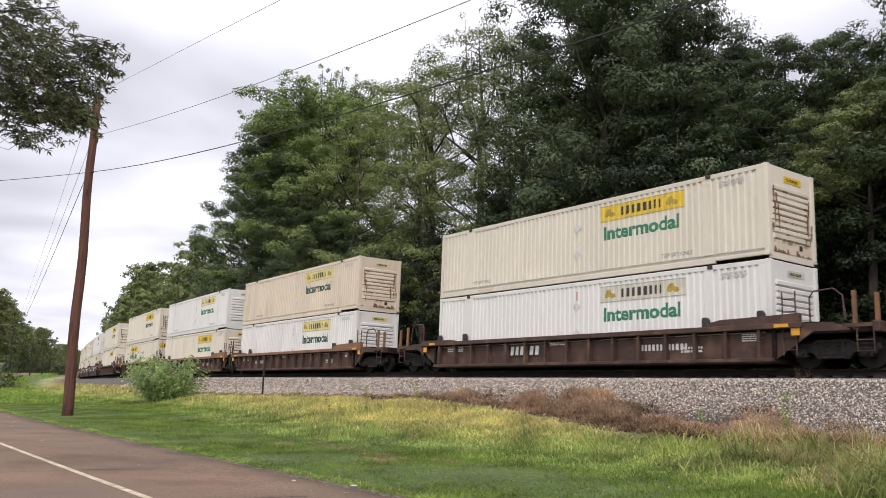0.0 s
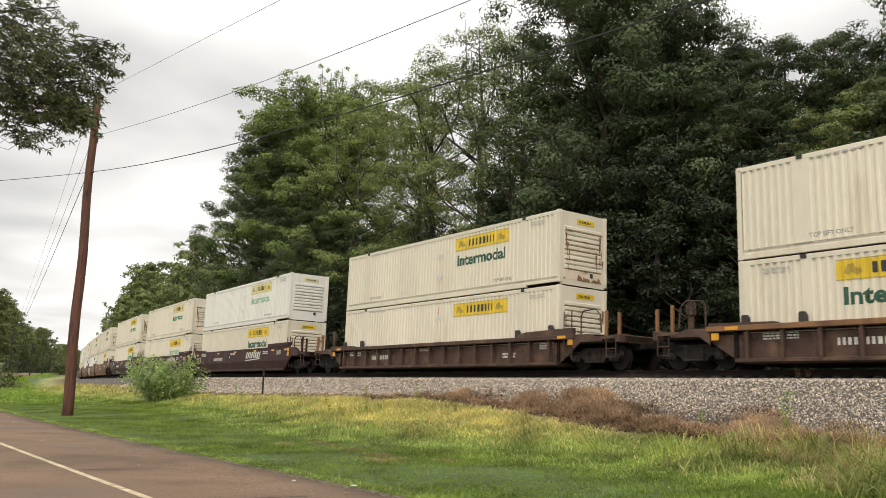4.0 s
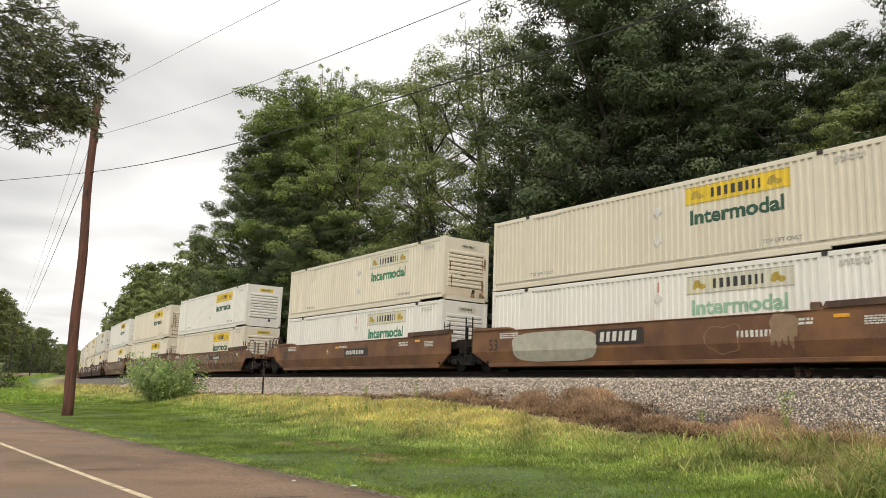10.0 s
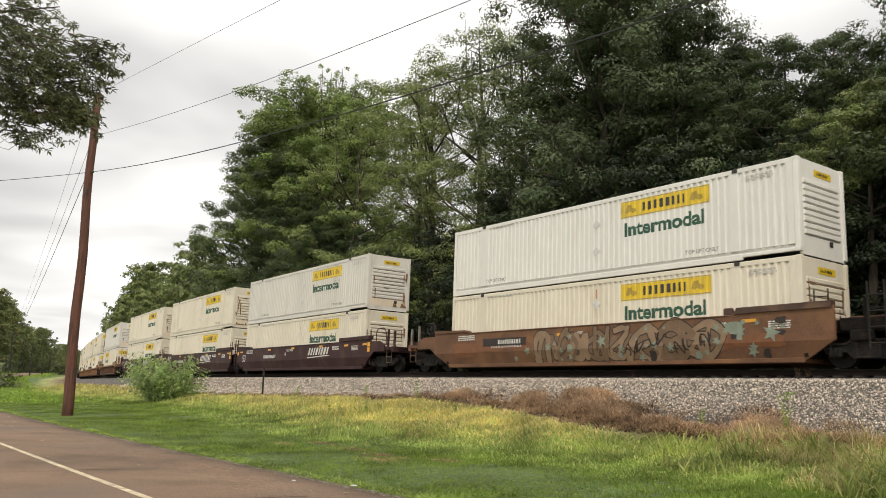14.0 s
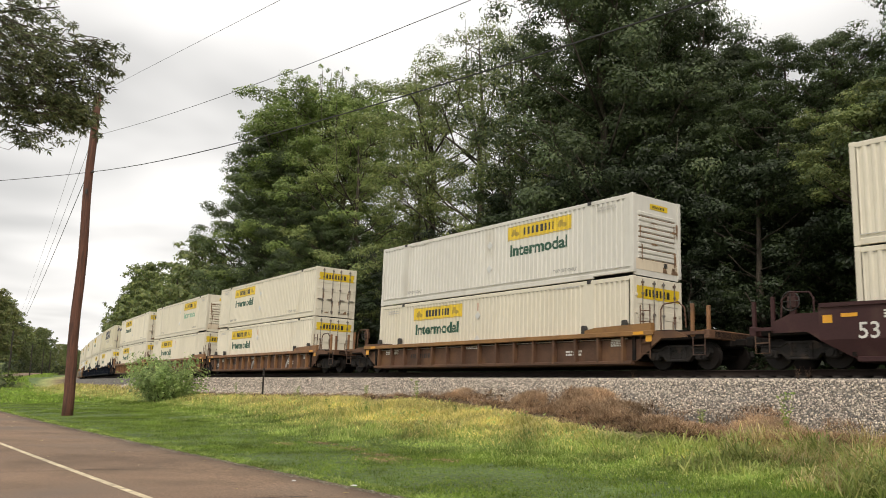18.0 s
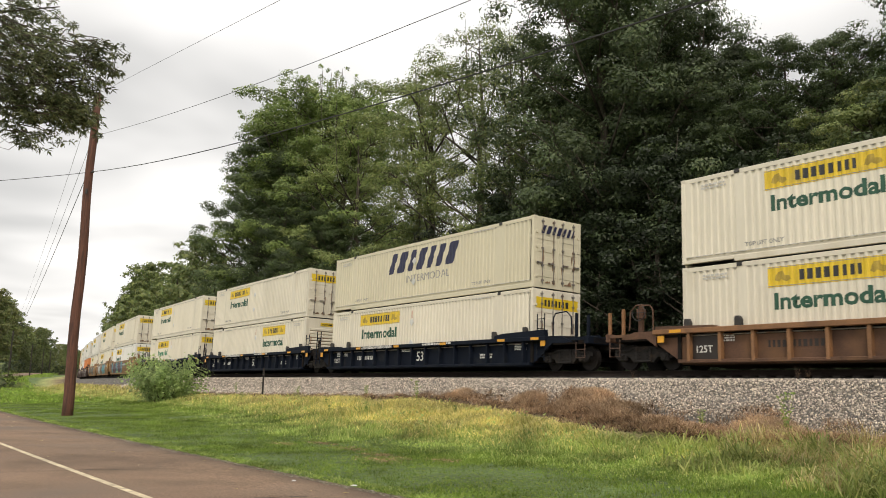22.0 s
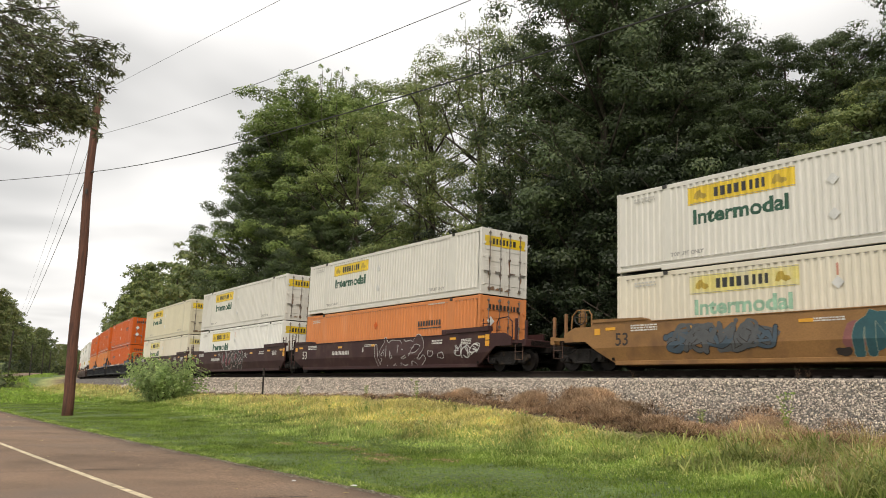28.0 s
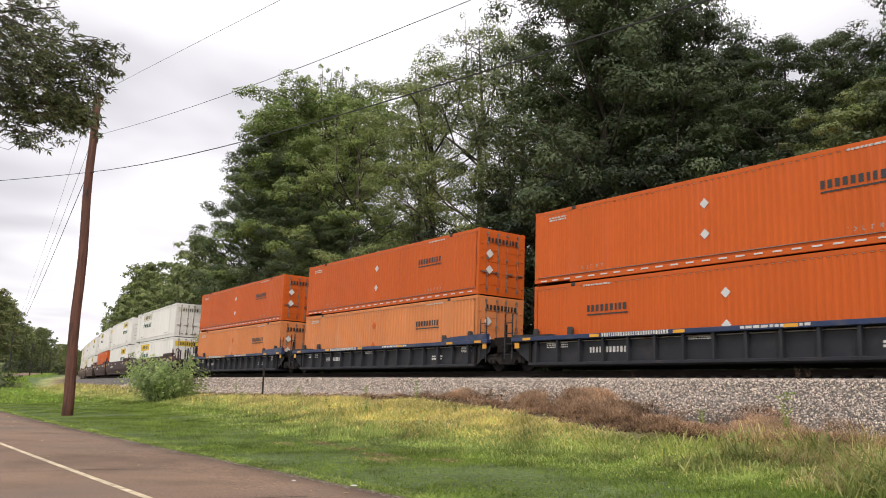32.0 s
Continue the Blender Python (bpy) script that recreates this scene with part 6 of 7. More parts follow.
def truck(car, x):
    b = part("truck", kept("bolster", lambda: Geo().box(-0.2, 0.2, -1.0, 1.0, 0.42, 0.74, 0.04).box(-0.45, 0.45, -0.4, 0.4, 0.68, 0.86, 0.03).mesh("bolster", DIRT_SHADE_STEEL)), car, "grimy four-wheeled truck", at=pose(x, 0, 0))
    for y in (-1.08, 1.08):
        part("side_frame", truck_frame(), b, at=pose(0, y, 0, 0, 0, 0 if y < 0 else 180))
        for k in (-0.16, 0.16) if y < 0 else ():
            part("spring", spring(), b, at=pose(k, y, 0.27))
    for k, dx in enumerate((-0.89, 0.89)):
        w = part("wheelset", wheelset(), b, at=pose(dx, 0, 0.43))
        SPINNERS.append((w, k))
    return b


def end_platform(car, sign, material, coupled, posts):
    """The deck over the truck; coupled: a car end with a coupler, otherwise a joint with the next unit."""
    far = 11.3 if coupled else 9.7
    # deck and beam take that dark steel for the shade over the truck
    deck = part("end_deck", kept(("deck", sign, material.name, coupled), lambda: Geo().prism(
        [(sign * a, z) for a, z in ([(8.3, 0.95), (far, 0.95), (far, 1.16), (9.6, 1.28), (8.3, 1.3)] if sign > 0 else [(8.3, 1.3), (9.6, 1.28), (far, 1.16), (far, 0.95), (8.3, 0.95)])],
        -1.15, 1.15).box(min(sign * 8.2, sign * 8.32), max(sign * 8.2, sign * 8.32), -1.4, 1.4, 0.3, 1.3).mesh("end_deck", DIRT_SHADE_STEEL)), car)
    beam = kept(("beam", sign, material.name, coupled), lambda: Geo().box(min(sign * 8.3, sign * far), max(sign * 8.3, sign * far), -0.35, 0.35, 0.72, 0.96, 0.03).mesh("centre_beam", DIRT_SHADE_STEEL))
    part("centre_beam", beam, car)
    if coupled:
        part("coupler", kept(("coupler", sign), lambda: Geo().box(min(sign * 11.2, sign * 11.8), max(sign * 11.2, sign * 11.8), -0.11, 0.11, 0.76, 0.98, 0.03)
             .box(min(sign * 11.7, sign * 11.95), max(sign * 11.7, sign * 11.95), -0.2, 0.16, 0.7, 1.04, 0.05).mesh("coupler", DIRT_SHADE_STEEL)), car)
        part("end_beam", kept(("endsill", sign, material.name), lambda: Geo().box(min(sign * 11.1, sign * 11.3), max(sign * 11.1, sign * 11.3), -1.45, 1.45, 0.92, 1.2, 0.02)
             .box(min(sign * 9.6, sign * 11.2), max(sign * 9.6, sign * 11.2), -1.45, -1.37, 1.06, 1.16).box(min(sign * 9.6, sign * 11.2), max(sign * 9.6, sign * 11.2), 1.37, 1.45, 1.06, 1.16).mesh("end_beam", material)), car)
        for k, (xx, hh) in enumerate(((10.6, 2.05), (11.2, 1.95))):
            part("guard_post", kept(("gpost", round(hh, 2), posts.name), lambda h=hh: Geo().box(-0.05, 0.05, -0.05, 0.05, 1.0, h, 0.01).mesh("guard_post", posts)), car, at=pose(sign * xx, -1.32, 0))
        # step and grab irons at the corner
        st = part("step", kept("stirrup", lambda: Geo().path([(-0.22, 0, 1.0), (-0.22, 0, 0.42), (0.22, 0, 0.42), (0.22, 0, 1.0)], 0.018, 6).box(-0.22, 0.22, -0.02, 0.02, 0.7, 0.73).mesh("step", material)), car, at=pose(sign * 10.9, -1.42, 0))
    return deck


def ladder(car, x, material):
    lad = part("ladder", kept(("stile", material.name), lambda: Geo().rod((-0.2, 0, 0.35), (-0.2, 0, 2.15), 0.022, n=6).rod((0.2, 0, 0.35), (0.2, 0, 2.15), 0.022, n=6).mesh("ladder", material)), car, at=pose(x, -1.38, 0))
    for k in range(5):
        part("rung", kept(("rung", material.name), lambda: Geo().rod((-0.2, 0, 0), (0.2, 0, 0), 0.015, n=6).mesh("rung", material)), lad, at=pose(0, 0, 0.5 + 0.36 * k))


def brake_stand(car, x, material):
    b = part("brake_stand", kept(("bstand", material.name), lambda: Geo().box(-0.09, 0.09, -0.07, 0.07, 1.2, 2.25, 0.02).box(-0.14, 0.14, -0.1, 0.1, 1.75, 2.1, 0.02).mesh("brake_stand", material)), car, at=pose(x, -0.75, 0))
    ring = [(0.0 + 0.28 * math.cos(2 * math.pi * k / 18), -0.14, 1.95 + 0.28 * math.sin(2 * math.pi * k / 18)) for k in range(19)]
    part("brake_wheel", kept("bwheel", lambda: Geo().path(ring, 0.018, 6).rod((-0.28, -0.14, 1.95), (0.28, -0.14, 1.95), 0.012, n=5).rod((0, -0.14, 1.67), (0, -0.14, 2.23), 0.012, n=5).mesh("brake_wheel", SHADOW_GAP)), b)


def handrail(car, x, flip, material):
    pts = [(0, 0, 1.25), (0, 0, 1.95), (0.12, 0, 2.12), (0.7, 0, 2.16), (0.95, 0, 1.95), (1.0, 0, 1.3)]
    part("handrail", kept(("handrail", flip, material.name), lambda: Geo().path([(p[0] * flip, p[1], p[2]) for p in pts], 0.025, 6).mesh("handrail", material)), car, at=pose(x, -1.25, 0))


def ring(rng, w, h, thick):
    """A bumpy closed outline sprayed in one line."""
    outer, g, v = blob(rng, w, h).v[:-1], Geo(), []
    n = len(outer)
    for x, _, z in outer:
        d = Vector((x, z)).normalized() * thick
        v += [(x - d.x, 0, z - d.y), (x, 0, z)]
    return g.add(v, [(2 * k, 2 * k + 1, (2 * k + 3) % (2 * n), (2 * k + 2) % (2 * n)) for k in range(n)])


def squiggle(rng, w, h, thick, loops):
    """A flat looping stroke inside a box, as a ribbon."""
    g = Geo()
    n = 10 * loops
    ph = rng.uniform(0, 6)
    pts = []
    for k in range(n + 1):
        f = k / n
        pts.append(Vector((w * f + 0.16 * h * math.sin(ph + f * loops * 5.1), h * (0.5 + 0.42 * math.sin(ph * 2 + f * loops * 6.283) * (0.75 + 0.25 * math.sin(f * 9 + ph))))))
    for a, b in zip(pts, pts[1:]):
        d = (b - a)
        if d.length < 1e-4:
            continue
        nn = Vector((-d.y, d.x)).normalized() * thick * 0.5
        e = d.normalized() * thick * 0.3
        q = [a - nn - e, b - nn + e, b + nn + e, a + nn - e]
        g.add([(p.x, 0, p.y) for p in q], [(0, 1, 2, 3)])
    return g


def coil(rng, w, h, thick):
    """A spray-can coil: one stroke looping along a bent line."""
    g = Geo()
    n = 110
    pts = [Vector((-0.3 * w + 0.75 * w * (k / n) ** 2 + 0.16 * w * math.cos(0.46 * k), h * (k / n - 0.5) * 0.85 + 0.13 * h * math.sin(0.46 * k + 0.4))) for k in range(n + 1)]
    for a, b in zip(pts, pts[1:]):
        d = (b - a).normalized()
        nn, e = Vector((-d.y, d.x)) * thick * 0.5, d * thick * 0.3
        g.add([(p.x, 0, p.y) for p in (a - nn - e, b - nn + e, b + nn + e, a + nn - e)], [(0, 1, 2, 3)])
    return g


def blob(rng, w, h, bumps=1.0):
    """A flat patch of spray paint with a bumpy outline."""
    n = 26
    ph = [rng.uniform(0, 6.28) for _ in range(3)]
    out = []
    for k in range(n):
        a = 2 * math.pi * k / n
        r = 1 + bumps * (0.10 * math.sin(3 * a + ph[0]) + 0.07 * math.sin(5 * a + ph[1]) + 0.04 * math.sin(7 * a + ph[2]))
        sq = (abs(math.cos(a)) ** 4 + abs(math.sin(a)) ** 4) ** -0.25
        out.append((0.5 * w * 0.86 * r * sq * math.cos(a), 0.5 * h * 0.86 * r * sq * math.sin(a)))
    return Geo().add([(x, 0, z) for x, z in out] + [(0, 0, 0)], [(k, (k + 1) % n, n) for k in range(n)])


# rounded strokes in a unit box, out of which the painted figures are put together
STROKES = (((0.9, 0.85), (0.5, 1.0), (0.1, 0.75), (0.5, 0.5), (0.9, 0.25), (0.5, 0.0), (0.1, 0.15)), ((0.1, 0.0), (0.15, 0.7), (0.5, 1.0), (0.85, 0.7), (0.9, 0.0)),
           ((0.9, 0.8), (0.5, 1.0), (0.1, 0.5), (0.5, 0.0), (0.95, 0.25), (0.6, 0.45)), ((0.1, 1.0), (0.15, 0.25), (0.5, 0.0), (0.85, 0.25), (0.9, 1.0)),
           ((0.05, 0.0), (0.15, 0.95), (0.5, 0.45), (0.85, 0.95), (0.95, 0.0)), ((0.1, 0.95), (0.5, 0.9), (0.9, 1.0), (0.55, 0.6), (0.5, 0.0)),
           ((0.15, 0.0), (0.15, 0.95), (0.6, 1.0), (0.85, 0.7), (0.25, 0.5), (0.9, 0.0)), ((0.5, 1.0), (0.1, 0.6), (0.3, 0.05), (0.8, 0.1), (0.9, 0.65), (0.5, 1.0)))


def stroke_figure(rng, w, h, thick, grow, lean):
    """A painted figure with no meaning: two broad smooth strokes, mirrored and turned at random, across each other; grow widens them for an outline."""
    g = Geo()
    for m in range(2):
        flip, turn = rng.choice((-1, 1)), rng.choice((-1, 1))
        keys = []
        for x, z in rng.choice(STROKES):
            x, z = 0.5 + flip * (x - 0.5) + rng.uniform(-0.16, 0.16), 0.5 + turn * (z - 0.5) + rng.uniform(-0.12, 0.12)
            keys.append(Vector(((x - 0.12 + 0.24 * m) * w + lean * z, z * h * (1.0 if m else 0.9))))
        pts = []
        for k in range(len(keys) - 1):
            a, b, c, d = keys[max(k - 1, 0)], keys[k], keys[k + 1], keys[min(k + 2, len(keys) - 1)]
            for i in range(5):
                f = i / 5
                pts.append(0.5 * (2 * b + (c - a) * f + (2 * a - 5 * b + 4 * c - d) * f * f + (3 * b - a - 3 * c + d) * f ** 3))
        pts.append(keys[-1])
        wide = thick * rng.uniform(0.7, 1.2) * 0.5 + grow
        left, right = [], []
        for k, q in enumerate(pts):
            d = pts[min(k + 1, len(pts) - 1)] - pts[max(k - 1, 0)]
            nn = Vector((-d.y, d.x)).normalized() * wide * (0.8 + 0.2 * math.sin(k * 0.6))
            left.append(q + nn)
            right.append(q - nn)
        n = len(pts)
        for k in range(n - 1):
            quad = (left[k], right[k], right[k + 1], left[k + 1])
            g.add([(q.x, -0.00003 * (k + 40 * m), q.y) for q in quad], [(0, 1, 2, 3)])
        for q in (pts[0], pts[-1]):
            g.add([(q.x + wide * math.cos(a * 0.785), -0.00003 * (n + 40 * m), q.y + wide * math.sin(a * 0.785)) for a in range(8)], [tuple(range(8))])
    return g


def star(rng, size):
    """A small five-pointed sprayed star."""
    t = rng.uniform(0, 6.28)
    return Geo().add([(size * (1 if k % 2 == 0 else 0.42) * math.cos(t + k * 0.6283), 0, size * (1 if k % 2 == 0 else 0.42) * math.sin(t + k * 0.6283)) for k in range(10)] + [(0, 0, 0)],
                     [(k, (k + 1) % 10, 10) for k in range(10)])


def laid_on_side(me, fold):
    """Bends flat paint round the fold of a smooth car side, below which the wall leans in."""
    if fold:
        bm = bmesh.new()
        bm.from_mesh(me)
        bmesh.ops.bisect_plane(bm, geom=bm.verts[:] + bm.edges[:] + bm.faces[:], plane_co=(0, 0, 0.74), plane_no=(0, 0, 1), dist=1e-5)
        for v in bm.verts:
            v.co.y += 0.16 * max(0.0, 0.74 - v.co.z) / 0.54
        bm.to_mesh(me)
        bm.free()
    return me


def graffiti(car, kind, seed, y, tall):
    rng = random.Random(seed)
    mid, big = (0.88, 1.15) if tall else (0.64, 0.72)

    def put(geos, mat, layer):
        g = Geo()
        for i, (q, x, z) in enumerate(geos):
            g.add([(p[0] + x, p[1] - 0.0002 * i, p[2] + z) for p in q.v], q.f)
        tagged(part("graffiti", laid_on_side(g.mesh("graffiti", SPRAY[mat]), tall), car, mat + " spray-painted graffiti", at=pose(0, y - 0.0028 * layer, 0)), kind="stuff")

    def row(x0, x1, count, fills, line, h, thick=0.26, edge=0.045, lean=0.1, top=False):
        """A word of figures: the wider outline below, the fill on it."""
        step = (x1 - x0) / count
        done, lines = {}, []
        for k in range(count):
            seed_k = rng.randrange(10 ** 6)
            w, hh = step * rng.uniform(0.95, 1.2), h * rng.uniform(0.72, 0.86)
            spot = (x0 + step * (k + 0.05), mid - hh / 2 + rng.uniform(-0.05, 0.05))
            lines.append((stroke_figure(random.Random(seed_k), w, hh, thick, edge, lean), *spot))
            if fills:
                done.setdefault(fills[k % len(fills)], []).append((stroke_figure(random.Random(seed_k), w, hh, thick, 0.0, lean), *spot))
        put(lines, line, 2)
        for n, (c, gs) in enumerate(done.items()):
            put(gs, c, 3 + 0.5 * n)

    def patches(x0, x1, count, colour, layer, lo=0.5, hi=1.3):
        step = (x1 - x0) / count
        put([(blob(rng, step * rng.uniform(0.8, 1.5), rng.uniform(lo, hi) * big), x0 + step * (k + 0.5), mid + rng.uniform(-0.12, 0.12)) for k in range(count)], colour, layer)
    if kind == "scrawl":
        for k in rng.sample(range(4, 13), 2):
            put([(coil(rng, 0.62, 0.66, 0.045), -7.84 + 1.12 * k + 0.5, 0.64)], "white", 1)
    elif kind == "outline":
        row(0.2, 4.3, 4, ("plum",), "white", big * 1.12, 0.30, 0.035, 0.0)
        put([(ring(rng, 0.5, 0.3, 0.03), 4.9, mid - 0.1), (ring(rng, 0.55, 0.3, 0.03), 5.7, mid - 0.2)], "white", 1)
        row(6.7, 8.3, 3, None, "white", big * 0.5, 0.06, 0.0, 0.1)
    elif kind == "tag":
        patches(-2.2, 2.0, 4, "crimson", 1, 0.9, 1.08)
        row(-2.1, 1.8, 4, ("dark",), "white", big * 1.12, 0.24, 0.028, 0.12)
        put([(squiggle(rng, 0.6, 0.4, 0.03, 3), -3.0, 1.05), (squiggle(rng, 0.6, 0.5, 0.03, 3), 2.3, 0.95)], "white", 1)
    elif kind in ("camo", "camo_dim", "camo_end"):
        words = {"camo": ((-6.4, -1.9, 5), (-1.6, 1.3, 3)), "camo_dim": ((-7.6, -2.6, 6), (1.0, 5.2, 4)), "camo_end": ((-2.6, 1.9, 5), (2.1, 5.4, 3))}[kind]
        patches(-7.8, 7.8, 9, "rust", 0.5, 0.25, 0.6)
        for k, (x0, x1, n) in enumerate(words):
            patches(x0 - 0.2, x1 + 0.2, n, "sand", 1 + 0.25 * k, 0.75, 1.0)
            row(x0, x1, n, ("tan", "sand") if kind != "camo_dim" else ("sand", "tan"), "dark", big * 1.1, 0.25, 0.042, 0.06)
        spots = [(rng.uniform(words[0][0] - 1.2, words[1][1] + 2.2), rng.uniform(0.35, 1.42)) for k in range(34)]
        put([(star(rng, rng.uniform(0.07, 0.2)), x, z) for x, z in spots[:16]], "mint", 4.5)
        put([(blob(rng, d, d), x, z) for (x, z), d in zip(spots[16:28], (0.1, 0.16, 0.22, 0.12, 0.3, 0.09, 0.14, 0.2, 0.26, 0.11, 0.15, 0.18))], "mint", 4.75)
        put([(blob(rng, rng.uniform(0.2, 0.5), rng.uniform(0.15, 0.35)), x, z) for x, z in spots[28:]], "dark", 0.75)
        near = {"camo": 2.3, "camo_dim": 6.2, "camo_end": 6.4}[kind]
        put([(star(rng, r), near + dx, mid + dz) for dx, dz, r in ((0.9, 0.12, 0.30), (-0.1, 0.2, 0.2), (-0.6, 0.25, 0.15), (0.3, -0.28, 0.17), (0.45, 0.42, 0.1), (-0.9, -0.1, 0.12), (1.25, 0.3, 0.1), (-5.6, 0.1, 0.24))], "mint", 4.9)
        put([(squiggle(rng, 0.5, 0.6, 0.05, 2), words[1][0] + 0.9 * k, 0.42 + 0.2 * (k % 2)) for k in range(4)] + [(blob(rng, 0.3, 0.42), near - 3.4, 0.42), (blob(rng, 0.26, 0.3), near + 0.7, 0.42), (blob(rng, 0.4, 0.22), near + 1.2, 1.35)], "dark", 5.1)
        if kind == "camo":
            row(4.4, 7.7, 4, ("body",), "lime", big * 1.0, 0.24, 0.035, 0.1)
        if kind == "camo_end":
            put([(blob(rng, 1.1, 0.5), 5.9, 1.15)], "mint", 0.85)
        e = part("number_panel", plate("number_panel", 0, 2.6, 0, 0.3, SPRAY["dark"], 0.004), car, "dark panel with white bars", at=pose(-5.7 if kind == "camo_end" else 1.75, y - 0.015, 0.98)) if kind != "camo_dim" else None
        if e:
            name_part("lettering_strip", sign_bars(1.4, 0.17, CHALK, 22), e, at=pose(0.95, -0.006, 0.06))
    elif kind == "burner":
        patches(-6.9, 1.6, 7, "dark", 1, 1.05, 1.2)
        patches(-6.9, 1.8, 7, "crimson", 1.25, 0.7, 0.9)
        put([(blob(rng, 1.3, 1.15), 1.2, mid + 0.1), (blob(rng, 0.8, 0.6), -2.6, mid + 0.3)], "teal", 1.5)
        row(-6.7, 1.0, 6, ("teal", "purple", "teal"), "mauve", big * 1.12, 0.27, 0.022, 0.25)
        row(-6.3, 0.8, 5, ("purple",), "dark", big * 0.8, 0.16, 0.02, -0.15)
        put([(blob(rng, 0.35, 0.3), -5.2, 1.3), (blob(rng, 0.4, 0.25), -0.6, 1.2), (blob(rng, 0.35, 0.3), 1.9, 1.25)], "amber", 4.5)
        e = part("number_panel", plate("number_panel", 0, 2.8, 0, 0.34, SPRAY["dark"], 0.004), car, "dark panel with white bars", at=pose(1.75, y - 0.018, 0.98))
        name_part("lettering_strip", sign_bars(2.4, 0.2, CHALK, 21, 0.03), e, at=pose(0.2, -0.007, 0.07))
    elif kind == "two":
        patches(-5.2, -1.9, 3, "mint", 1, 0.7, 1.0)
        row(-5.2, -1.8, 4, ("white",), "teal", big * 0.95, 0.2, 0.03)
        row(-1.5, 0.4, 3, ("rust",), "rust", big * 0.6, 0.12, 0.0)
        patches(0.6, 5.0, 4, "teal", 1.5, 0.9, 1.15)
        row(0.8, 4.6, 4, ("teal",), "white", big * 1.05, 0.28, 0.025, 0.2)
    elif kind == "blue":
        patches(-5.9, -2.2, 4, "slate", 1, 0.5, 0.8)
        row(-6.0, -2.2, 5, ("blue", "slate"), "dark", big * 0.62, 0.17, 0.03)
        put([(q[0], q[1], q[2] + 0.35) for q in ((stroke_figure(rng, 0.6, 0.45, 0.13, 0, 0.1), -5.6 + 0.75 * k, 0.6) for k in range(4))], "slate", 3.9)
        patches(-0.1, 3.7, 3, "pink", 1.25, 0.75, 1.0)
        patches(0.3, 3.2, 3, "teal_dark", 1.75, 0.7, 0.95)
        row(0.3, 3.2, 3, ("teal_dark",), "mint", big * 1.1, 0.34, 0.018, 0.05)
        put([(blob(rng, 0.5, 0.25), -0.2, 0.42), (blob(rng, 0.5, 0.25), 3.8, 0.42)], "dark", 1.5)
    elif kind == "patch":
        put([(blob(rng, 5.2, 1.3, 0.12), -4.4, mid)], "putty", 1)
        put([(blob(rng, 1.0, 0.85), 4.9, mid + 0.3)] + [(blob(rng, 0.16, rng.uniform(0.4, 0.8)), 4.55 + 0.2 * k, mid - 0.05) for k in range(4)], "tan", 1)
        put([(ring(rng, 1.4, 0.95, 0.03), 2.9, mid)], "tan", 1.25)


CAR_WORDS = {"brown": "dark brown", "rust": "rusty brown", "ochre": "ochre brown", "maroon": "dark maroon", "navy": "navy blue", "slate": "grimy dark grey"}


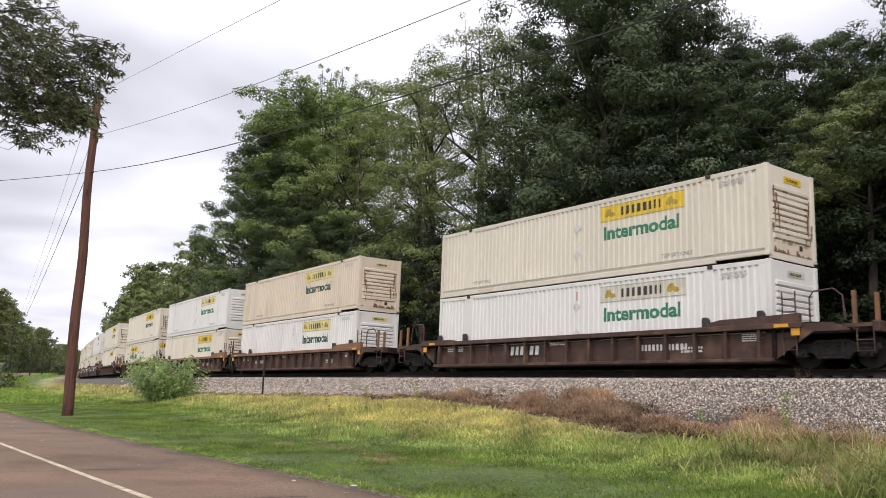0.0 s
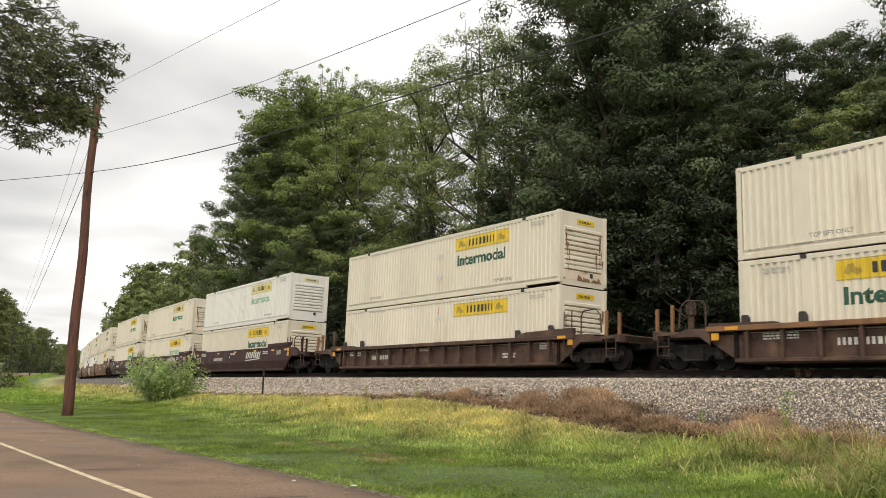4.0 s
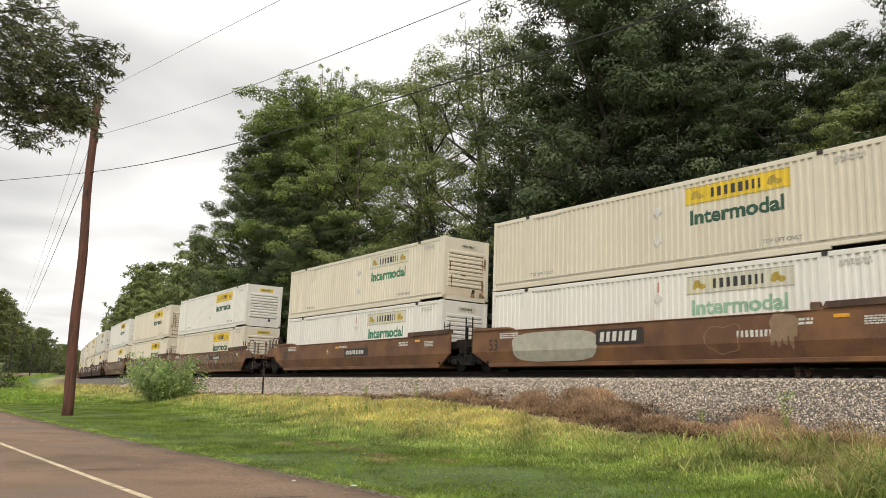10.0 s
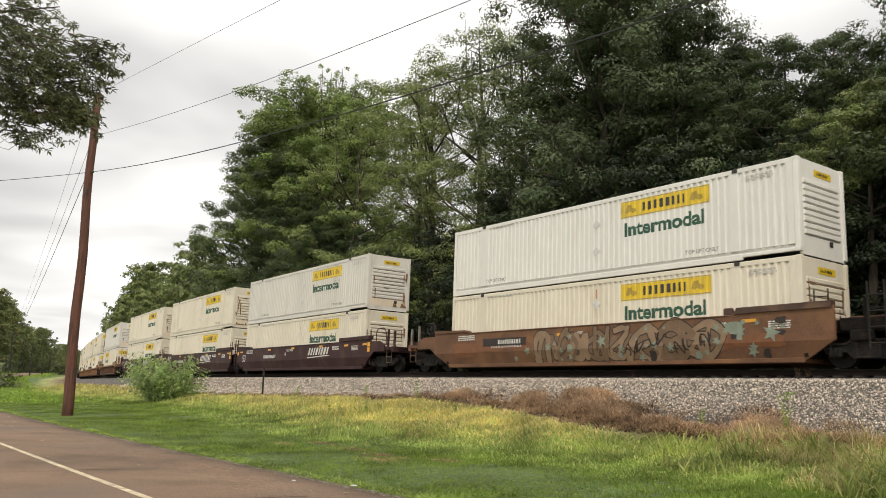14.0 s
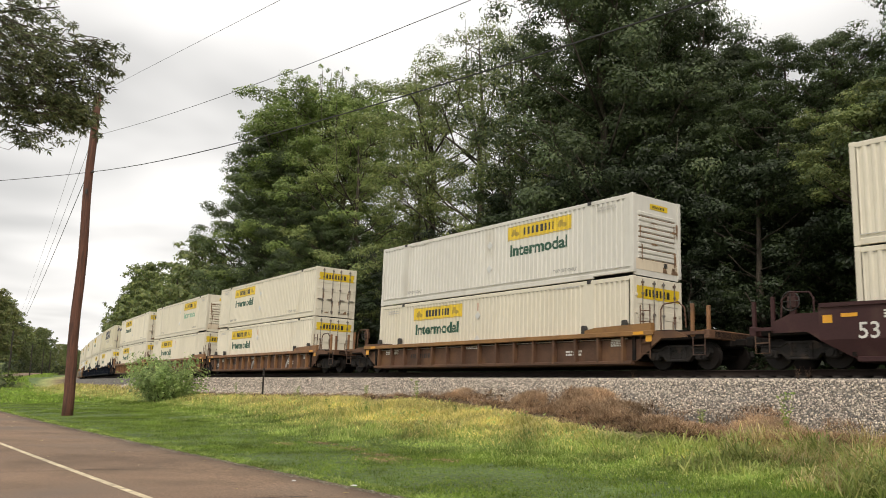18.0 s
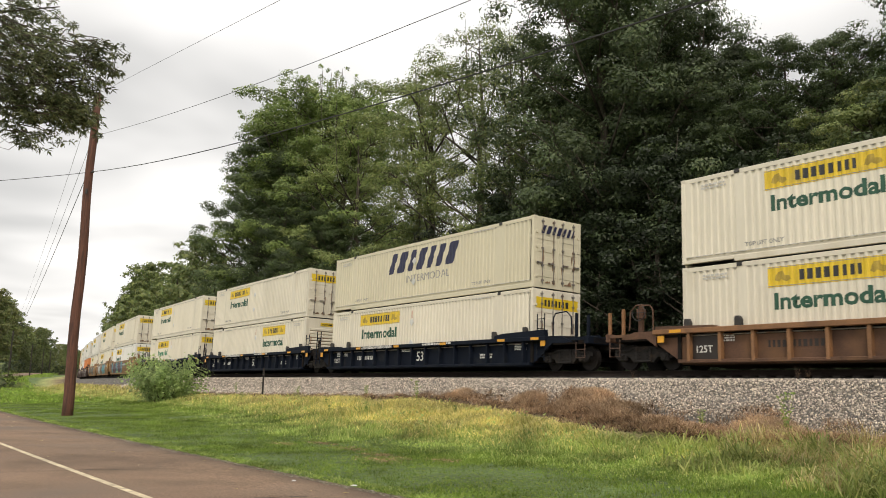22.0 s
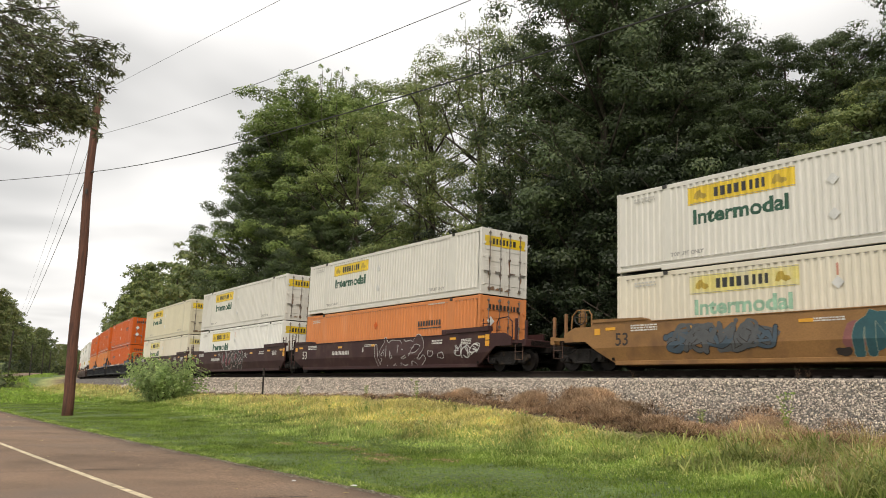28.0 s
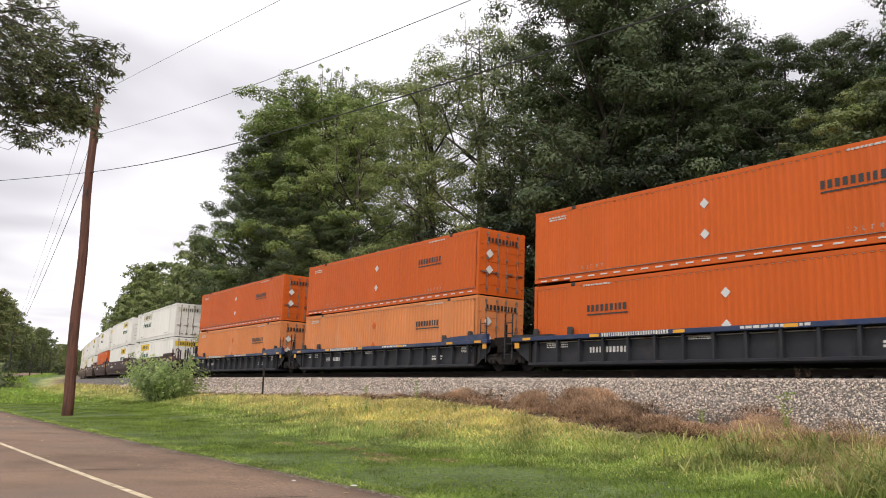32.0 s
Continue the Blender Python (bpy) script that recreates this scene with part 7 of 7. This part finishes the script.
def well_car(style, colour, place, front, rear, mark="", art="", unit="", sill_colour=None):
    """One unit of a stack train. front/rear: whether that end is coupled; front trucks stand on leading units only."""
    paint = CARPAINT["rust_ribbed" if style == "ribbed" and colour in ("rust", "ochre") else colour]
    # smooth rust cars have darker ladders and handrails
    gear = SIDE_FRAME if (style, colour) == ("smooth", "rust") else paint
    root = empty("well_car")
    for sgn in (-1, 1):
        turn = pose(0, 0, 0, 0, 0, 0) if sgn < 0 else Matrix.Diagonal((1, -1, 1, 1))
        if style == "smooth":
            part("side_wall", smooth_side(paint), root, at=turn)
            part("top_flange", kept(("flange", paint.name), lambda: Geo().box(-6.5, 5.95, -SIDE - 0.03, -SIDE + 0.13, 1.545, 1.58, 0.01).mesh("top_flange", paint)), root, at=turn)
        else:
            part("side_wall", ribbed_side(paint), root, at=turn)
            part("top_sill", sill(CARPAINT[sill_colour or colour]), root, at=turn)
            part("end_sill", raised_sill(CARPAINT[sill_colour or colour], 3.0), root, at=turn @ pose(6.1, 0, 1.25))
            # added dark strip that draws the shade in the slot below the sill
            part("slot_plate", kept("slot_plate", lambda: Geo().box(-9.1, 9.1, -SIDE + 0.175, -SIDE + 0.19, 1.0, 1.12).mesh("slot_plate", DIRT_SHADE_STEEL)), root, at=turn)
            part("side_pipe", kept("pipe", lambda: Geo().rod((-8.0, -SIDE + 0.12, 1.03), (8.0, -SIDE + 0.12, 1.03), 0.022, n=6).mesh("side_pipe", STEEL)), root, at=turn)
            for gx in (-7.9, -6.1, 6.0, 7.9):
                part("container_guide", kept(("block", paint.name), lambda: Geo().prism([(-0.11, 1.25), (0.11, 1.25), (0.11, 1.45), (0.05, 1.56), (-0.08, 1.56), (-0.11, 1.5)], -SIDE + 0.02, -SIDE + 0.15).mesh("container_guide", SHADOW_GAP)), root, at=turn @ pose(gx, 0, 0.1 if gx > 6.2 else 0))
            for k in range(15):
                rib_paint = CARPAINT[sill_colour] if sill_colour == "orange_sill" and colour == "rust" else paint
                rib = kept(("carrib", rib_paint.name), lambda: Geo().prism([(-0.05, 0.22), (0.05, 0.22), (0.05, 1.11), (-0.05, 1.11)], -SIDE - 0.01, -SIDE + 0.17).mesh("side_rib", rib_paint))
                part("side_rib", rib, root, at=turn @ pose(-7.84 + 1.12 * k, 0, 0))
    part("well_floor", kept(("floor", paint.name), lambda: Geo().box(-8.2, 8.2, -1.38, 1.38, 0.14, 0.29, 0.02).mesh("well_floor", paint)), root)
    part("corner_guide", kept(("guide", style, paint.name), lambda z0=(1.62 if style == "smooth" else 1.24): Geo().prism([(-9.1, z0), (-6.7, z0), (-6.9, z0 + 0.08), (-9.1, z0 + 0.12)], -SIDE - 0.05, -SIDE + 0.16).mesh("corner_guide", paint)), root)
    if style == "smooth":
        part("corner_guide", kept(("front_guide", paint.name), lambda: Geo().prism([(6.1, 1.60), (9.1, 1.62), (9.1, 1.80), (6.2, 1.78)], -SIDE - 0.06, -SIDE + 0.2).box(5.7, 6.0, -SIDE + 0.0, -SIDE + 0.16, 1.55, 1.8, 0.03).mesh("corner_guide", CARPAINT["brown"] if colour == "rust" else paint)), root)
    for sgn, coupled in ((1, front), (-1, rear)):
        end_platform(root, sgn, paint if coupled else DIRT_SHADE_STEEL, coupled, STEEL if (style, colour) == ("smooth", "rust") else CARPAINT["orange_sill"] if colour in ("brown", "rust", "ochre") else paint)
        if coupled:
            part("end_side", kept(("endside", sgn, style, paint.name), lambda q=sgn, z1=(1.5 if style == "smooth" else 1.22): Geo().prism(
                [(q * a, z) for a, z in ([(9.1, 0.72), (9.5, 0.98), (10.5, 0.98), (10.5, z1 - 0.2), (10.0, z1), (9.1, z1)][::q])], -SIDE + 0.01, -SIDE + 0.08).mesh("end_side", paint)), root)
    truck(root, -9.875)
    if front:
        truck(root, 9.875)
        handrail(root, 9.3, 1, gear)
    if rear:
        brake_stand(root, -10.3, gear)
        handrail(root, -9.4, -1, gear)
    else:
        lad = part("joint_ladder", kept(("joint_stiles", gear.name), lambda: Geo().rod((-0.22, 0, 0.45), (-0.22, 0, 2.25), 0.03, n=6).rod((0.22, 0, 0.45), (0.22, 0, 2.25), 0.03, n=6).mesh("joint_ladder", gear)), root, "ladder at the joint", at=pose(-9.5, -1.42, 0))
        for k in range(4):
            part("rung", kept(("joint_rung", gear.name), lambda: Geo().rod((-0.22, 0, 0), (0.22, 0, 0), 0.022, n=6).mesh("rung", gear)), lad, at=pose(0, 0, 0.62 + 0.42 * k))
        part("joint_box", kept("joint_box", lambda: Geo().box(-10.6, -9.2, -1.25, 1.25, 0.98, 1.34, 0.03).box(-10.3, -9.7, -1.32, -1.1, 0.7, 1.0, 0.03).rod((-9.9, -1.2, 1.3), (-9.9, -1.2, 1.85), 0.05, n=8).mesh("joint_box", DIRT_SHADE_STEEL)), root)
    ladder(root, 8.75, gear)
    y = -(SIDE + 0.006) if style == "smooth" else -(SIDE - 0.157)
    # amber reflectors along the side
    worn = (style, colour) == ("smooth", "rust")
    for x in (-1.2, 6.6) if worn else ((-8.3, -3.6, -0.1, 3.6, 6.6, 8.6) if colour == "maroon" else (-8.3, -4.8, -1.2, 2.6, 6.6, 8.6)) if style == "smooth" or colour in ("navy", "slate") else (-8.3, 8.6):
        part("reflector", kept("reflector", lambda: Geo().box(-0.22, 0.22, -0.008, 0, -0.05, 0.05).mesh("reflector", AMBER)), root, "amber reflector", at=pose(x, -(SIDE + (0.004 if style == "smooth" else 0.062)), 1.18 if style == "ribbed" else (1.42 if abs(x) < 6.6 and mark == "swoosh" else 1.3 if abs(x) < 6.6 else 1.38)))
    for x, zz in () if worn else ((9.0, 1.36 if style == "smooth" else 1.0), (-8.9, 1.3 if style == "smooth" else 0.95)) + (((9.0, 1.1),) if style == "smooth" else ()):
        part("end_reflector", kept("end_reflector", lambda: Geo().box(-0.13, 0.13, -0.008, 0, -0.11, 0.11).mesh("end_reflector", AMBER)), root, "amber corner reflector", at=pose(x, -(SIDE + 0.004), zz))
    tagged(part("stencil", plain_bars(3, 1.1, 0.05, CHALK, 14), root, at=pose(-7.4, y, 1.42 if style == "smooth" else 0.98)), kind="stuff")
    tagged(part("stencil", plain_bars(2, 0.8, 0.07, CHALK, 15), root, at=pose(5.0, y, 1.3 if style == "smooth" else 0.62)), kind="stuff")
    if unit != "plain":
        part("load_mark", letters("53", 0.44, CHALK if colour in ("maroon", "navy") else SPRAY["dark"], 0.006), root, "53 in stencilled figures",
             at=pose(-8.1 if colour != "navy" else 0.24, y if colour == "navy" else y - 0.0, (0.75 if colour == "maroon" else 0.8) if colour != "navy" else 0.48))
    if unit and unit != "plain":
        part("unit_letter", letters(unit, 0.22, CHALK, 0.004), root, at=pose(-1.25 if colour == "maroon" else -2.4, y, 1.0))
    if colour in ("navy", "rust") and style == "ribbed":
        if colour == "rust":
            part("dark_panel", plate("dark_panel", 0, 1.0, 0, 0.82, SPRAY["dark"], 0.004), root, "repainted dark panel", at=pose(-7.79, y, 0.26))
        part("load_mark", letters("125T", 0.22, CHALK, 0.004), root, "125T in stencilled figures", at=pose(-7.7, y - 0.006, 0.5))
    tagged(part("number_bar", sign_bars(1.9, 0.2, CHALK if colour != "ochre" and (style, colour) != ("ribbed", "rust") else SPRAY["dark"], 31), root, "reporting mark as plain bars", at=pose((-0.2 if worn and art == "" else -4.45 if colour == "maroon" else -5.2) if mark != "box" else 3.4, y, 0.9 if style == "smooth" else 0.6)), kind="stuff")
    tagged(part("stencil", plain_bars(4, 0.7, 0.04, CHALK, 6), root, at=pose(7.2, y, 1.3 if style == "smooth" else 0.98)), kind="stuff")
    tagged(part("stencil", plain_bars(2, 0.9, 0.04, CHALK, 7), root, at=pose(-1.0, y, 1.32 if style == "smooth" else 0.98)), kind="stuff")
    if worn and not art:
        part("number_panel", plate("number_panel", -0.2, 2.3, -0.1, 0.3, SPRAY["dark"], 0.004), root, "dark painted patch behind the number", at=pose(-0.2 - (5.0 if mark == "box" else 0), y + 0.0035, 0.9))
    if mark == "swoosh":
        name_part("emblem", sign_bars(2.6, 0.4, CHALK, 9, 0.18), root, "slanted white name bars", at=pose(2.0, y, 0.96))
        part("emblem", kept("swoosh", lambda: Geo().prism([(0, 0), (2.4, 0.09), (2.9, 0.05), (0.1, -0.05)], -0.004, 0).mesh("underline", CHALK)), root, at=pose(1.9, y, 0.84))
    elif mark == "box":
        e = part("emblem", plate("emblem_panel", 0, 2.1, 0, 0.52, SPRAY["dark"], 0.005), root, "dark panel with white name bars", at=pose(-2.2 if style == "smooth" else -3.4, y - (0.016 if art else 0.0), 0.86 if style == "smooth" else 0.5))
        name_part("lettering_strip", sign_bars(1.7, 0.34, CHALK, 10, 0.04), e, at=pose(0.18, -0.007, 0.09))
    elif mark == "chalk":
        name_part("emblem", sign_bars(2.9, 0.13, CHALK, 12), root, "white name bars on the sill", at=pose(-4.45, -(SIDE + 0.066), 1.12))
        name_part("emblem", plain_bars(1, 2.2, 0.08, CHALK, 13), root, at=pose(1.0, -(SIDE + 0.066), 1.15))
    if art:
        graffiti(root, art, int(place) + 1000, y - 0.002, style == "smooth")
    tagged(root, "%s steel well car with %s sides%s" % (CAR_WORDS[colour], "smooth" if style == "smooth" else "ribbed", " and graffiti" if art else ""), "well car", group="cars of the train")
    MOVERS.append((root, place, 0.0, 0))
    return root


# The train from its head: style, colour, front and rear coupled, emblem, graffiti, unit mark, sill colour, then lower and upper containers
# (paint, sign, lettering, nose leading, rust). Lettering: d dark green, g green, p pale, n none.
LETTER = {"d": GREEN_DARK, "g": GREEN_MID, "p": GREEN_PALE, "n": None}
STOCK = [
    (-312.8, "ribbed", "brown", 0, 1, "", "", "plain", None, None, None),
    (-288.9, "ribbed", "brown", 1, 1, "box", "", "", None, ("white", "blank", "g", 1, 0), ("cream", "yellow", "g", 1, 2)),
    (-265.0, "ribbed", "brown", 1, 0, "", "", "", "orange_sill", ("white", "pale", "d", 1, 0), ("tan", "pale", "d", 1, 1)),
    (-245.2, "ribbed", "brown", 0, 0, "box", "", "", "orange_sill", ("cream", "yellow", "g", 1, 3), ("white", "pale", "g", 1, 0)),
    (-225.6, "ribbed", "brown", 0, 1, "", "scrawl", "", "orange_sill", ("cream", "yellow", "d", 0, 0), ("cream", "yellow", "d", 1, 2)),
    (-201.6, "ribbed", "brown", 1, 1, "", "", "", None, ("cream", "yellow", "n", 1, 3), ("cream", "yellow", "d", 1, 1)),
    (-177.75, "smooth", "maroon", 1, 0, "swoosh", "", "A", None, ("cream", "yellow", "d", 1, 3), ("white", "pale", "p", 1, 0)),
    (-158.1, "smooth", "maroon", 0, 0, "swoosh", "", "C", None, ("cream", "yellow", "p", 1, 3), ("cream", "pale", "g", 1, 1)),
    (-138.35, "smooth", "maroon", 0, 1, "swoosh", "", "B", None, ("cream", "yellow", "g", 1, 3), ("cream", "yellow", "g", 1, 2)),
    (-114.55, "smooth", "rust", 1, 0, "", "", "plain", None, ("cream", "yellow", "d", 1, 3), ("cream", "blank", "g", 1, 3)),
    (-94.9, "smooth", "rust", 0, 0, "box", "patch", "C", None, ("white", "blank", "p", 1, 0), ("cream", "yellow", "d", 1, 1)),
    (-75.0, "smooth", "rust", 0, 1, "", "", "B", None, ("white", "blank", "g", 1, 0), ("cream", "blank", "g", 1, 3)),
    (-51.3, "smooth", "rust", 1, 0, "", "camo", "plain", None, ("cream", "yellow", "d", 1, 3), ("white", "yellow", "d", 1, 0)),
    (-31.65, "smooth", "rust", 0, 0, "box", "camo_dim", "plain", None, ("cream", "yellow", "d", 1, 3), ("cream", "yellow", "d", 1, 2)),
    (-11.9, "smooth", "rust", 0, 1, "", "camo_end", "plain", None, ("cream", "yellow", "d", 1, 1), ("white", "yellow", "d", 1, 0)),
    (12.0, "smooth", "maroon", 1, 0, "swoosh", "", "A", None, ("cream", "yellow", "d", 1, 3), ("grey", "yellow", "d", 1, 3)),
    (31.5, "smooth", "maroon", 0, 0, "swoosh", "", "C", None, ("cream", "yellow", "d", 1, 3), ("cream", "yellow", "d", 1, 2)),
    (51.15, "smooth", "maroon", 0, 1, "swoosh", "", "B", None, ("cream", "yellow", "d", 1, 3), ("cream", "yellow", "d", 1, 3)),
    (75.1, "ribbed", "ochre", 1, 1, "", "", "plain", None, ("cream", "yellow", "d", 0, 0), ("grey", "yellow", "d", 1, 3)),
    (98.9, "ribbed", "rust", 1, 0, "", "scrawl", "plain", "orange_sill", ("cream", "yellow", "d", 0, 0), ("cream", "yellow", "d", 0, 0)),
    (118.5, "ribbed", "rust", 0, 0, "", "scrawl", "plain", "orange_sill", ("cream", "yellow", "d", 0, 0), ("cream", "yellow", "p", 1, 1)),
    (138.3, "ribbed", "rust", 0, 1, "", "scrawl", "plain", "orange_sill", ("cream", "yellow", "d", 0, 0), ("cream", "yellow", "d", 0, 0)),
    (161.7, "ribbed", "navy", 1, 0, "chalk", "", "", None, ("cream", "yellow", "d", 0, 0), ("ivory", "slanted", "n", 0, 0)),
    (181.5, "ribbed", "navy", 0, 0, "chalk", "", "", None, ("cream", "yellow", "d", 1, 3), ("cream", "yellow", "d", 0, 0)),
    (201.3, "ribbed", "navy", 0, 1, "chalk", "", "", None, ("cream", "yellow", "g", 0, 0), ("cream", "yellow", "d", 0, 0)),
    (225.2, "smooth", "ochre", 1, 0, "", "burner", "", None, ("white", "yellow", "d", 0, 0), ("cream", "yellow", "d", 0, 0)),
    (244.95, "smooth", "ochre", 0, 0, "", "two", "", None, ("cream", "yellow", "d", 0, 0), ("cream", "yellow", "d", 0, 0)),
    (264.65, "smooth", "ochre", 0, 1, "", "blue", "", None, ("cream", "pale", "p", 0, 0), ("grey", "yellow", "d", 0, 0)),
    (288.6, "smooth", "maroon", 1, 0, "", "outline", "B", None, ("salmon", "plain", "n", 0, 0), ("grey", "yellow", "d", 0, 0)),
    (308.35, "smooth", "maroon", 0, 0, "", "tag", "C", None, ("white", "yellow", "d", 0, 0), ("grey", "yellow", "d", 0, 0)),
    (328.15, "smooth", "maroon", 0, 1, "", "", "A", None, ("cream", "pale", "d", 0, 0), ("ivory", "yellow", "d", 0, 0)),
    (352.1, "ribbed", "slate", 1, 0, "chalk", "", "plain", "blue_sill", ("orange", "plain", "n", 1, 0), ("orange", "plain", "n", 0, 0)),
    (372.0, "ribbed", "slate", 0, 0, "chalk", "", "plain", "blue_sill", ("salmon", "plain", "n", 0, 0), ("orange", "plain", "n", 0, 0)),
    (392.0, "ribbed", "slate", 0, 1, "chalk", "", "plain", "blue_sill", ("salmon", "plain", "n", 0, 0), ("orange", "plain", "n", 0, 0)),
    (415.9, "smooth", "maroon", 1, 0, "", "", "plain", None, ("white", "yellow", "d", 0, 0), ("white", "blank", "d", 0, 0)),
    (435.6, "smooth", "maroon", 0, 0, "", "", "plain", None, ("white", "yellow", "d", 1, 0), ("white", "pale", "d", 1, 0)),
    (455.4, "smooth", "maroon", 0, 1, "", "", "plain", None, ("orange", "plain", "n", 1, 0), ("white", "yellow", "d", 0, 0)),
    (479.3, "smooth", "brown", 1, 0, "", "", "plain", None, ("white", "yellow", "d", 1, 0), ("white", "yellow", "d", 1, 0)),
    (499.0, "smooth", "brown", 0, 0, "", "", "plain", None, ("cream", "yellow", "d", 1, 3), ("white", "yellow", "d", 1, 0)),
    (518.8, "smooth", "brown", 0, 1, "", "", "plain", None, ("white", "yellow", "d", 1, 0), ("cream", "yellow", "d", 1, 3)),
]


def make_train():
    for place, style, colour, front, rear, mark, art, unit, sill_c, low, top in STOCK:
        mid = place - HL
        well_car(style, colour, mid, front, rear, mark, art, unit, sill_c)
        for tier, spec in ((0, low), (1, top)):
            if spec:
                container(spec[0], spec[1], LETTER[spec[2]], spec[3], mid, tier, spec[4])


make_train()


def train_pose(place, t, z, turn):
    """Where a thing of the train stands at t seconds; the track is canted a little away from the road."""
    s = place - (20.2275 * (t - 16) + 0.5 * 0.04144 * (t - 16) ** 2)
    ax, ay = on_line(s - 8.0, -1.3)
    bx, by = on_line(s + 8.0, -1.3)
    ahead = Vector((float(ax - bx), float(ay - by), 0)).normalized()
    off = Vector((ahead.y, -ahead.x, 0)) * -1          # to the far side
    up = (Vector((0, 0, math.cos(radians(1.2)))) + off * math.sin(radians(1.2))).normalized()
    left = up.cross(ahead)
    m = Matrix((ahead, left, up)).transposed().to_4x4()
    m.translation = Vector((float(ax + bx) / 2, float(ay + by) / 2, RAIL)) + up * z
    return m @ pose(0, 0, 0, 0, 0, turn)


def share_spin(wheel, first):
    """The wheelsets all turn alike: the others take the first one's keys."""
    keys = wheel.animation_data_create()
    keys.action = first.animation_data.action
    keys.action_slot = first.animation_data.action_slot
    wheel.rotation_mode = "QUATERNION"


def motions():
    times = [0.5 * k for k in range(65)]
    for thing, place, z, turn in MOVERS:
        walk(thing, [(t, train_pose(place, t, z, turn)) for t in times])
    # rolling wheels: one row a frame, each under a quarter turn
    first = {}
    for wheel, k in SPINNERS:
        if k not in first:
            first[k] = wheel
            rows = []
            for i in range(961):
                t = i / 30.0
                gone = 20.2275 * t + 0.5 * 0.04144 * ((t - 16) ** 2 - 256)
                rows.append((t, pose((-0.89, 0.89)[k], 0, 0.43, 0, math.degrees(gone / 0.46) % 360, 0)))
            walk(wheel, rows)
        else:
            share_spin(wheel, first[k])


make_stones()
make_grass()
motions()
